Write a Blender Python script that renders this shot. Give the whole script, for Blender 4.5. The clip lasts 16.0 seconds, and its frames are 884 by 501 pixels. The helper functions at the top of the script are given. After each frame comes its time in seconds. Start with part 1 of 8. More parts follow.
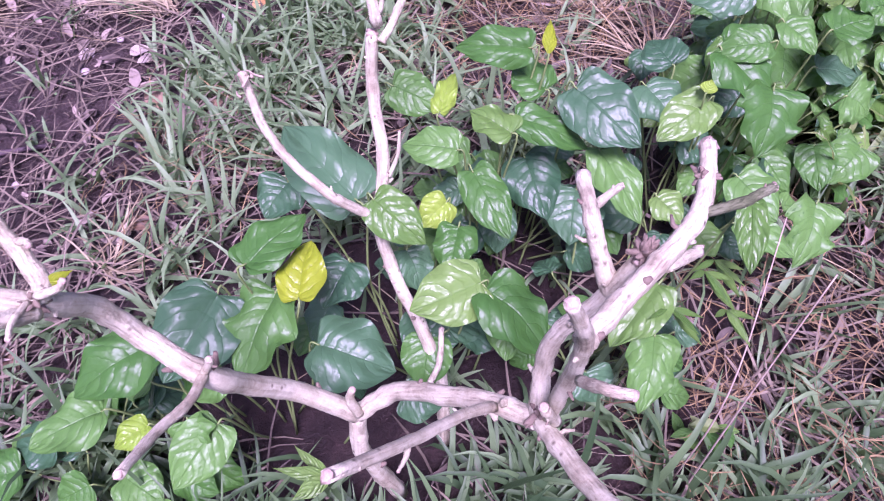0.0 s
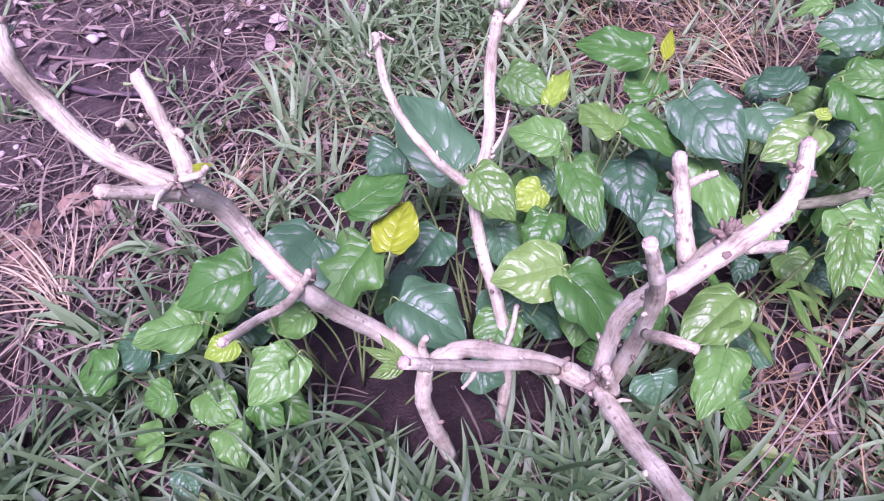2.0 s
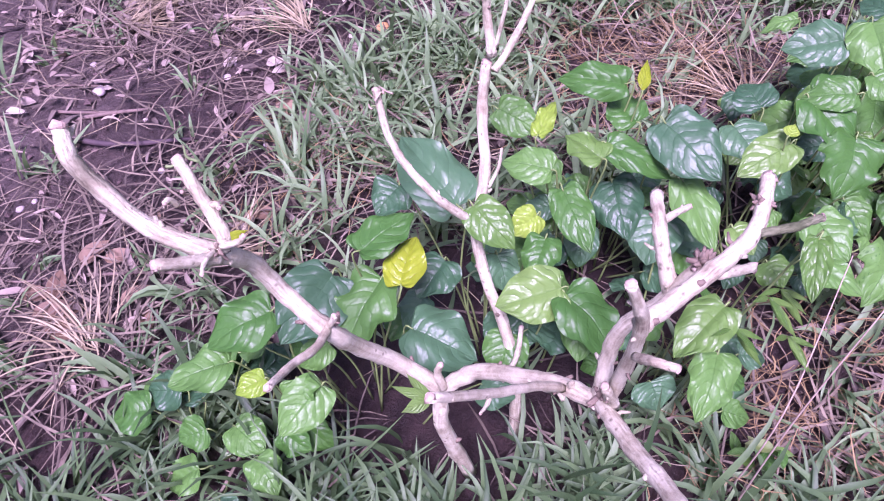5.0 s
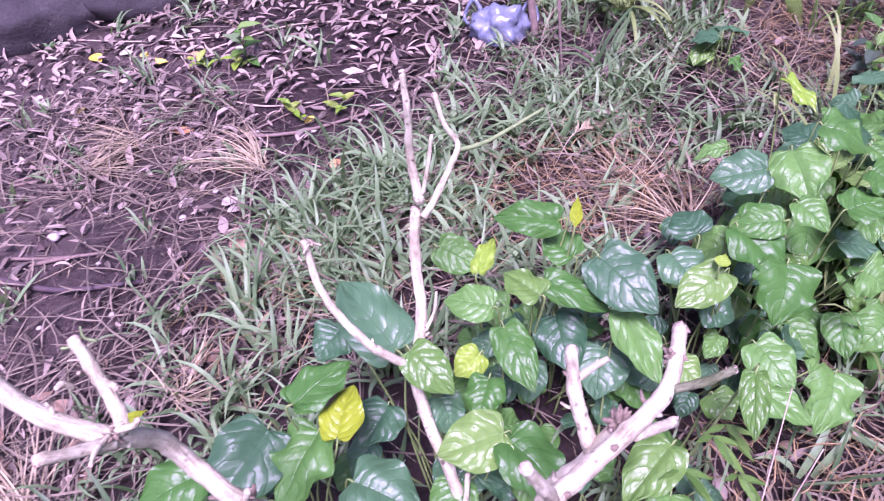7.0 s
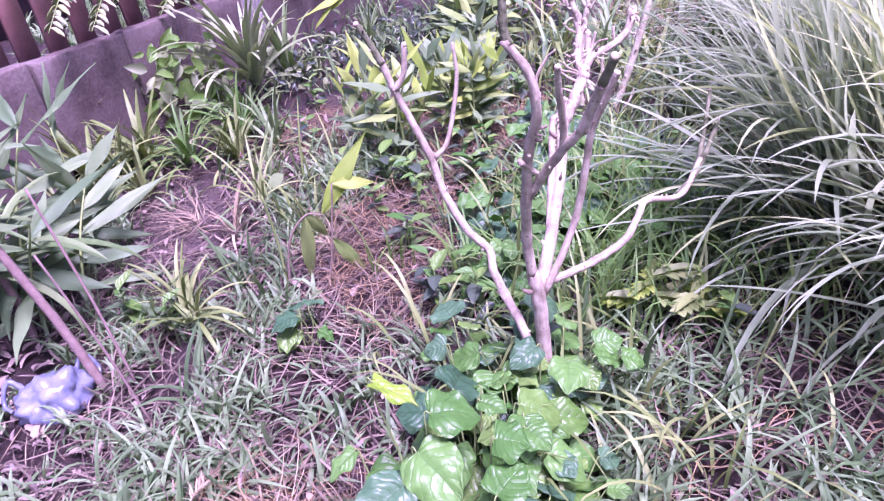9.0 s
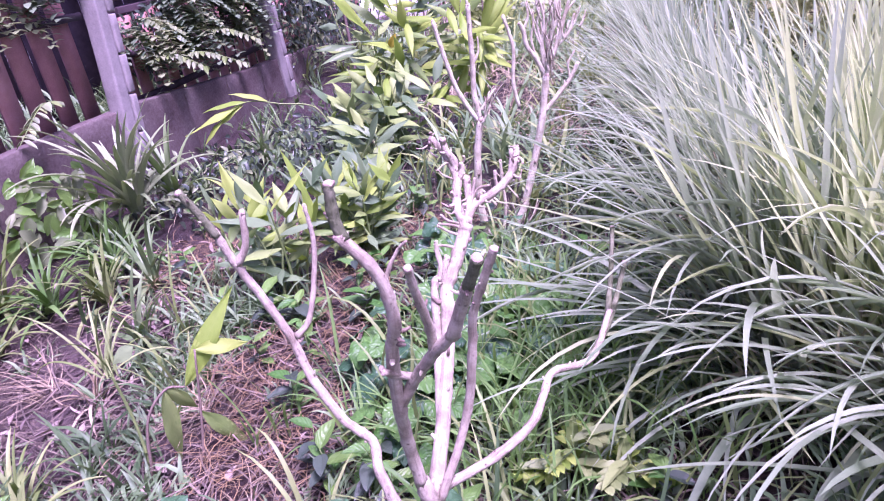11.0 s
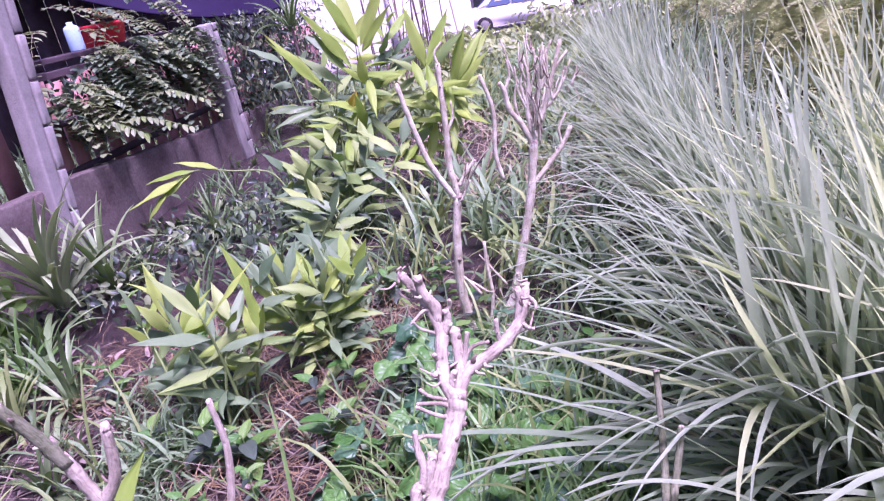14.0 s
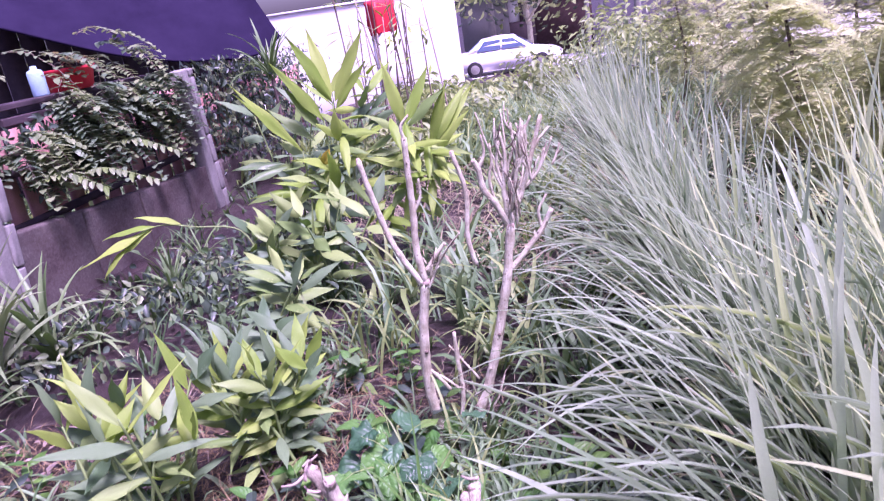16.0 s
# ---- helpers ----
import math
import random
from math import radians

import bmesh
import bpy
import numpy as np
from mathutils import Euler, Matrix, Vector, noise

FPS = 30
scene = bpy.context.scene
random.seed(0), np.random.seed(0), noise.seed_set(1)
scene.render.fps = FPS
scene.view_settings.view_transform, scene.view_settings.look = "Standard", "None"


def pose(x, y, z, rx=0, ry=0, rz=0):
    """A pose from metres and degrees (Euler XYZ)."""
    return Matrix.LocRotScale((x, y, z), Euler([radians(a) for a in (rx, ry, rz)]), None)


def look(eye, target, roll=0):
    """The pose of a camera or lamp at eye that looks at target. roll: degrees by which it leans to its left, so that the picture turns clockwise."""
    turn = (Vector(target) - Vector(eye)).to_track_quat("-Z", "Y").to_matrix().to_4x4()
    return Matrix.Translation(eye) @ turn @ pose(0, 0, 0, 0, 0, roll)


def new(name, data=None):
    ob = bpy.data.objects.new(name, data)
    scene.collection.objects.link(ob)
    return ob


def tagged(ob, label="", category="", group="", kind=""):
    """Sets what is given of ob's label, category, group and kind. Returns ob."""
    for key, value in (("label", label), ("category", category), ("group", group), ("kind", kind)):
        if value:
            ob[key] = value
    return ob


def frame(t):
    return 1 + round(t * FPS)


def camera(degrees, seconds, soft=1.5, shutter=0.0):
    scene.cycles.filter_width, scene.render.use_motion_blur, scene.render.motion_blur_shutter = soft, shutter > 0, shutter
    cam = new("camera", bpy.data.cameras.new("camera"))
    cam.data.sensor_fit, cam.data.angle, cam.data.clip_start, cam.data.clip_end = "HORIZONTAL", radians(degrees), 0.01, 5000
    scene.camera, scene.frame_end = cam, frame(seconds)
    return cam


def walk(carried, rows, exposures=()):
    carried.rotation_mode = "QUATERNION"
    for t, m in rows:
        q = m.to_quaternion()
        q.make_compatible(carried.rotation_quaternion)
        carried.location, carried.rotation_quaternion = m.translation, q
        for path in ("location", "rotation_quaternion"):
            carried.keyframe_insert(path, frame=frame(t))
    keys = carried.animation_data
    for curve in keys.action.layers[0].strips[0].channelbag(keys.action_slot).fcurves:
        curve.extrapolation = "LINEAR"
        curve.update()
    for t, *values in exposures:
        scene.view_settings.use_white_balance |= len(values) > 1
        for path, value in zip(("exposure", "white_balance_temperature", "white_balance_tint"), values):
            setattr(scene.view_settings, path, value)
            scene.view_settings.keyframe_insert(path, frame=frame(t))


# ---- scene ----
cam = camera(65.2, 16.0, soft=1.1, shutter=0.18)
PATH = [
    (0, (0.155, 0.09, 1.292), (0.105, 1.193, -0.376), 0.6),
    (0.5, (0.152, 0.051, 1.313), (-0.009, 1.164, -0.341), 1.0),
    (1, (0.14, 0.032, 1.312), (-0.117, 1.157, -0.322), -0.2),
    (1.5, (0.148, 0.012, 1.31), (-0.096, 1.166, -0.305), 2.3),
    (2, (0.159, 0.005, 1.298), (-0.13, 1.106, -0.346), 0.1),
    (2.5, (0.164, 0.012, 1.282), (0.021, 1.13, -0.37), 5.1),
    (3, (0.166, 0.018, 1.281), (0.017, 1.147, -0.363), 3.9),
    (5.5, (0.154, -0.023, 1.42), (-0.153, 1.109, -0.2), -4.6),
    (6, (0.161, -0.016, 1.433), (-0.148, 1.163, -0.153), -5.3),
    (6.5, (0.189, 0.004, 1.43), (-0.171, 1.28, -0.067), -6.4),
    (7, (0.226, 0.047, 1.415), (-0.055, 1.422, -0.01), -3.9),
    (7.5, (0.282, 0.171, 1.398), (0.203, 1.598, -0.002), 3.2),
    (8, (0.353, 0.283, 1.41), (0.563, 1.802, 0.126), 4.3),
    (8.5, (0.408, 0.377, 1.438), (0.937, 1.927, 0.291), -6.6),
    (9, (0.433, 0.418, 1.467), (1.154, 1.979, 0.446), -8.2),
    (9.5, (0.48, 0.452, 1.481), (1.307, 1.992, 0.508), -9.0),
    (10, (0.568, 0.506, 1.498), (1.463, 2.035, 0.571), -9.3),
    (12.5, (0.897, 0.889, 1.498), (1.907, 2.439, 0.739), -10.1),
    (13, (0.928, 0.95, 1.495), (1.942, 2.51, 0.761), -11.4),
    (13.5, (0.945, 0.976, 1.504), (2.033, 2.506, 0.813), -9.9),
    (14, (1.021, 1.047, 1.497), (2.088, 2.562, 0.745), -10.8),
    (14.5, (1.086, 1.115, 1.453), (2.004, 2.629, 0.522), -11.7),
    (15, (1.158, 1.145, 1.461), (2.039, 2.677, 0.524), -13.4),
    (15.5, (1.223, 1.187, 1.494), (2.235, 2.706, 0.677), -10.6),
    (16, (1.255, 1.216, 1.543), (2.387, 2.729, 0.888), -9.0),
]
walk(
    cam,
    [(t, look(eye, target, roll)) for t, eye, target, roll in PATH],
    [
        (0, 0.86, 5540, 79), (1, 0.86, 5500, 81), (2.5, 0.84, 5600, 76), (3.2, 0.86, 5590, 76), (5.5, 0.92, 5580, 79), (7, 1.02, 5560, 78),
        (8.5, 1.36, 5480, 92), (10, 1.44, 5480, 94), (12.5, 1.16, 5460, 86), (13.5, 1.16, 5460, 85), (14.5, 1.07, 5470, 84), (15.5, 1.20, 5480, 84), (16, 1.12, 5500, 87),
    ],
)

# ---- light ----
SUN_AZ, SUN_EL = 176.0, 67.0  # degrees clockwise from +y, degrees above the horizon
world = bpy.data.worlds.new("sky")
scene.world = world
world.use_nodes = True
wn = world.node_tree.nodes
sky = wn.new("ShaderNodeTexSky")
sky.sky_type, sky.sun_disc = "NISHITA", False
sky.sun_elevation, sky.sun_rotation = radians(SUN_EL), radians(SUN_AZ)
sky.air_density, sky.dust_density, sky.ozone_density = 1.0, 4.0, 1.0
wn["Background"].inputs["Strength"].default_value = 0.09
world.node_tree.links.new(sky.outputs["Color"], wn["Background"].inputs["Color"])
sun = new("sun", bpy.data.lights.new("sun", "SUN"))
sun.data.energy, sun.data.angle, sun.data.color = 4.4, radians(20), (1.0, 0.97, 0.93)
s_dir = Vector((math.sin(radians(SUN_AZ)) * math.cos(radians(SUN_EL)), math.cos(radians(SUN_AZ)) * math.cos(radians(SUN_EL)), math.sin(radians(SUN_EL))))
sun.matrix_world = look(s_dir * 30, (0, 0, 0))


# ---- materials ----
def nodes_of(name):
    m = bpy.data.materials.new(name)
    m.use_nodes = True
    nt = m.node_tree
    return m, nt, nt.nodes["Principled BSDF"], nt.nodes["Material Output"]


def link(nt, a, b):
    nt.links.new(a, b)


def math_node(nt, op, a, b=None, c=None, clamp=False):
    n = nt.nodes.new("ShaderNodeMath")
    n.operation, n.use_clamp = op, clamp
    for i, v in enumerate((a, b, c)):
        if v is None:
            continue
        if isinstance(v, (int, float)):
            n.inputs[i].default_value = v
        else:
            link(nt, v, n.inputs[i])
    return n.outputs[0]


def mix_node(nt, fac, a, b, mode="MIX"):
    n = nt.nodes.new("ShaderNodeMix")
    n.data_type, n.blend_type = "RGBA", mode
    for sock, v in ((n.inputs[0], fac), (n.inputs[6], a), (n.inputs[7], b)):
        if isinstance(v, (int, float)):
            sock.default_value = v
        elif isinstance(v, tuple):
            sock.default_value = (*v, 1)
        else:
            link(nt, v, sock)
    return n.outputs[2]


def noise_node(nt, vec, scale, detail=3.0, rough=0.6):
    n = nt.nodes.new("ShaderNodeTexNoise")
    n.inputs["Scale"].default_value, n.inputs["Detail"].default_value, n.inputs["Roughness"].default_value = scale, detail, rough
    link(nt, vec, n.inputs["Vector"])
    return n.outputs["Fac"]


def ramp_node(nt, fac, stops):
    n = nt.nodes.new("ShaderNodeValToRGB")
    els = n.color_ramp.elements
    while len(els) < len(stops):
        els.new(0.5)
    for e, (p, c) in zip(els, stops):
        e.position, e.color = p, (*c, 1)
    link(nt, fac, n.inputs[0])
    return n.outputs[0]


def bump_node(nt, height, strength, distance):
    n = nt.nodes.new("ShaderNodeBump")
    n.inputs["Strength"].default_value, n.inputs["Distance"].default_value = strength, distance
    link(nt, height, n.inputs["Height"])
    return n.outputs[0]


def object_coords(nt):
    return nt.nodes.new("ShaderNodeTexCoord").outputs["Object"]


def place_coords(nt):
    return nt.nodes.new("ShaderNodeNewGeometry").outputs["Position"]


def random_value(nt):
    """A number for each object and each loose piece of its mesh."""
    a = nt.nodes.new("ShaderNodeObjectInfo").outputs["Random"]
    b = nt.nodes.new("ShaderNodeNewGeometry").outputs["Random Per Island"]
    return math_node(nt, "FRACT", math_node(nt, "ADD", math_node(nt, "MULTIPLY", a, 7.31), math_node(nt, "MULTIPLY", b, 3.17)))


def leaf_material(name, low, high, vein, veins="nerve", rough=0.4, through_light=0.3, spots=0.0, gloss=0.5, shine=(0.32, 0.42, 0.05)):
    m, nt, bsdf, out = nodes_of(name)
    nerve = veins == "nerve"
    uv = nt.nodes.new("ShaderNodeTexCoord").outputs["UV"]
    sep = nt.nodes.new("ShaderNodeSeparateXYZ")
    link(nt, uv, sep.inputs[0])
    oc = object_coords(nt)
    a = math_node(nt, "ABSOLUTE", math_node(nt, "MULTIPLY_ADD", sep.outputs[0], 2.0, -1.0))
    if nerve:
        bent = math_node(nt, "MULTIPLY", noise_node(nt, oc, 5.0, 2.0), 0.7)
        curve = math_node(nt, "MULTIPLY", math_node(nt, "POWER", a, 1.4), -2.1)
        k = math_node(nt, "ADD", bent, math_node(nt, "MULTIPLY_ADD", math_node(nt, "POWER", sep.outputs[1], 0.8), 5.5, curve))
    elif veins == "pinnate":
        k = math_node(nt, "MULTIPLY_ADD", sep.outputs[1], 9.0, math_node(nt, "MULTIPLY", a, -2.2))
    else:
        k = math_node(nt, "MULTIPLY", a, 5.0)
    d = math_node(nt, "ABSOLUTE", math_node(nt, "SUBTRACT", math_node(nt, "FRACT", math_node(nt, "ADD", k, 0.5)), 0.5))
    line = math_node(nt, "SUBTRACT", 1.0, math_node(nt, "MULTIPLY", d, 14.0), clamp=True)
    rib = math_node(nt, "SUBTRACT", 1.0, math_node(nt, "MULTIPLY", a, 22.0 if nerve else 30.0), clamp=True)
    mask = math_node(nt, "MAXIMUM", math_node(nt, "MULTIPLY", line, 0.3 if nerve else 0.12), math_node(nt, "MULTIPLY", rib, 0.8 if nerve else 0.45))
    r = random_value(nt)
    n1 = noise_node(nt, oc, 2.5 if nerve else 18.0)
    n2 = noise_node(nt, oc, 26.0 if nerve else 160.0, 4.0)
    col = mix_node(nt, math_node(nt, "MULTIPLY_ADD", n1, 0.6, math_node(nt, "MULTIPLY_ADD", r, 0.9, -0.25), clamp=True), low, high)
    col = mix_node(nt, math_node(nt, "MULTIPLY", mask, 0.5), col, vein)
    col = mix_node(nt, math_node(nt, "MULTIPLY", n2, 0.14 if nerve else 0.28), col, (0.02, 0.03, 0.01), "MULTIPLY") if spots == 0 else mix_node(
        nt, math_node(nt, "MULTIPLY", math_node(nt, "GREATER_THAN", n2, 0.66), spots), col, (0.28, 0.18, 0.06))
    link(nt, col, bsdf.inputs["Base Color"])
    bsdf.inputs["Roughness"].default_value = rough
    bsdf.inputs["Specular IOR Level"].default_value = gloss
    if nerve:
        cells = nt.nodes.new("ShaderNodeTexVoronoi")
        cells.feature = "SMOOTH_F1"
        cells.inputs["Scale"].default_value = 16.0
        link(nt, uv, cells.inputs["Vector"])
        quilt = math_node(nt, "SQRT", math_node(nt, "MULTIPLY", d, 2.0, clamp=True))
        h = math_node(nt, "MULTIPLY_ADD", quilt, 0.8, math_node(nt, "MULTIPLY_ADD", cells.outputs["Distance"], -0.35, math_node(nt, "MULTIPLY", rib, -0.5)))
    else:
        h = math_node(nt, "SUBTRACT", math_node(nt, "MULTIPLY", n2, 0.3), math_node(nt, "MULTIPLY", mask, 0.9))
    link(nt, bump_node(nt, h, 0.6 if nerve else 0.28, 0.0035), bsdf.inputs["Normal"])
    tr = nt.nodes.new("ShaderNodeBsdfTranslucent")
    bright = mix_node(nt, 0.55, col, shine)
    link(nt, bright, tr.inputs["Color"])
    mixs = nt.nodes.new("ShaderNodeMixShader")
    mixs.inputs[0].default_value = through_light
    link(nt, bsdf.outputs[0], mixs.inputs[1])
    link(nt, tr.outputs[0], mixs.inputs[2])
    link(nt, mixs.outputs[0], out.inputs[0])
    return m


def rough_material(name, stops, scale, fine=0.0, rough=0.85, bump=0.4, depth=0.004, by_piece=0.0, metal=0.0, gloss=0.3):
    """A surface with two scales of mottling; by_piece: how far whole pieces differ from each other."""
    m, nt, bsdf, out = nodes_of(name)
    pc = object_coords(nt)
    n1 = noise_node(nt, pc, scale, 5.0, 0.65)
    n2 = noise_node(nt, pc, fine or scale * 9, 4.0, 0.7)
    f = math_node(nt, "MULTIPLY_ADD", n2, 0.45, math_node(nt, "MULTIPLY_ADD", n1, 0.75, -0.1))
    if by_piece:
        f = math_node(nt, "ADD", f, math_node(nt, "MULTIPLY_ADD", random_value(nt), by_piece, -by_piece / 2))
    col = ramp_node(nt, f, stops)
    link(nt, col, bsdf.inputs["Base Color"])
    bsdf.inputs["Roughness"].default_value, bsdf.inputs["Metallic"].default_value = rough, metal
    bsdf.inputs["Specular IOR Level"].default_value = gloss
    link(nt, bump_node(nt, math_node(nt, "ADD", n1, n2), bump, depth), bsdf.inputs["Normal"])
    return m


def bark_material(name, scar, dark, mid, pale):
    """Pale dry bark: long streaks, rings at the nodes, small dark scars."""
    m, nt, bsdf, out = nodes_of(name)
    tc = nt.nodes.new("ShaderNodeTexCoord")
    mp = nt.nodes.new("ShaderNodeMapping")
    mp.inputs["Scale"].default_value = (14.0, 5.0, 1.0)
    link(nt, tc.outputs["UV"], mp.inputs["Vector"])
    streak = noise_node(nt, mp.outputs[0], 1.6, 5.0, 0.7)
    oc = tc.outputs["Object"]
    patch = noise_node(nt, oc, 26.0, 4.0, 0.6)
    fine = noise_node(nt, oc, 240.0, 4.0, 0.7)
    f = math_node(nt, "ADD", math_node(nt, "MULTIPLY", streak, 0.22), math_node(nt, "MULTIPLY_ADD", patch, 0.7, math_node(nt, "MULTIPLY", fine, 0.2)))
    col = ramp_node(nt, f, [(0.36, dark), (0.52, mid), (0.68, pale)])
    spots = nt.nodes.new("ShaderNodeTexVoronoi")
    spots.inputs["Scale"].default_value = 60.0
    link(nt, oc, spots.inputs["Vector"])
    dot = math_node(nt, "MULTIPLY", math_node(nt, "SUBTRACT", 1.0, math_node(nt, "MULTIPLY", spots.outputs["Distance"], 4.5), clamp=True), math_node(nt, "GREATER_THAN", patch, 0.50))
    crack = math_node(nt, "SUBTRACT", 1.0, math_node(nt, "MULTIPLY", math_node(nt, "ABSOLUTE", math_node(nt, "SUBTRACT", streak, 0.42)), 45.0), clamp=True)
    col = mix_node(nt, math_node(nt, "MAXIMUM", dot, math_node(nt, "MULTIPLY", crack, 0.12)), col, scar)
    link(nt, col, bsdf.inputs["Base Color"])
    bsdf.inputs["Roughness"].default_value = 0.85
    bsdf.inputs["Specular IOR Level"].default_value = 0.2
    h = math_node(nt, "SUBTRACT", math_node(nt, "ADD", f, math_node(nt, "MULTIPLY", fine, 0.4)), math_node(nt, "MULTIPLY", crack, 0.15))
    link(nt, bump_node(nt, h, 0.8, 0.004), bsdf.inputs["Normal"])
    return m


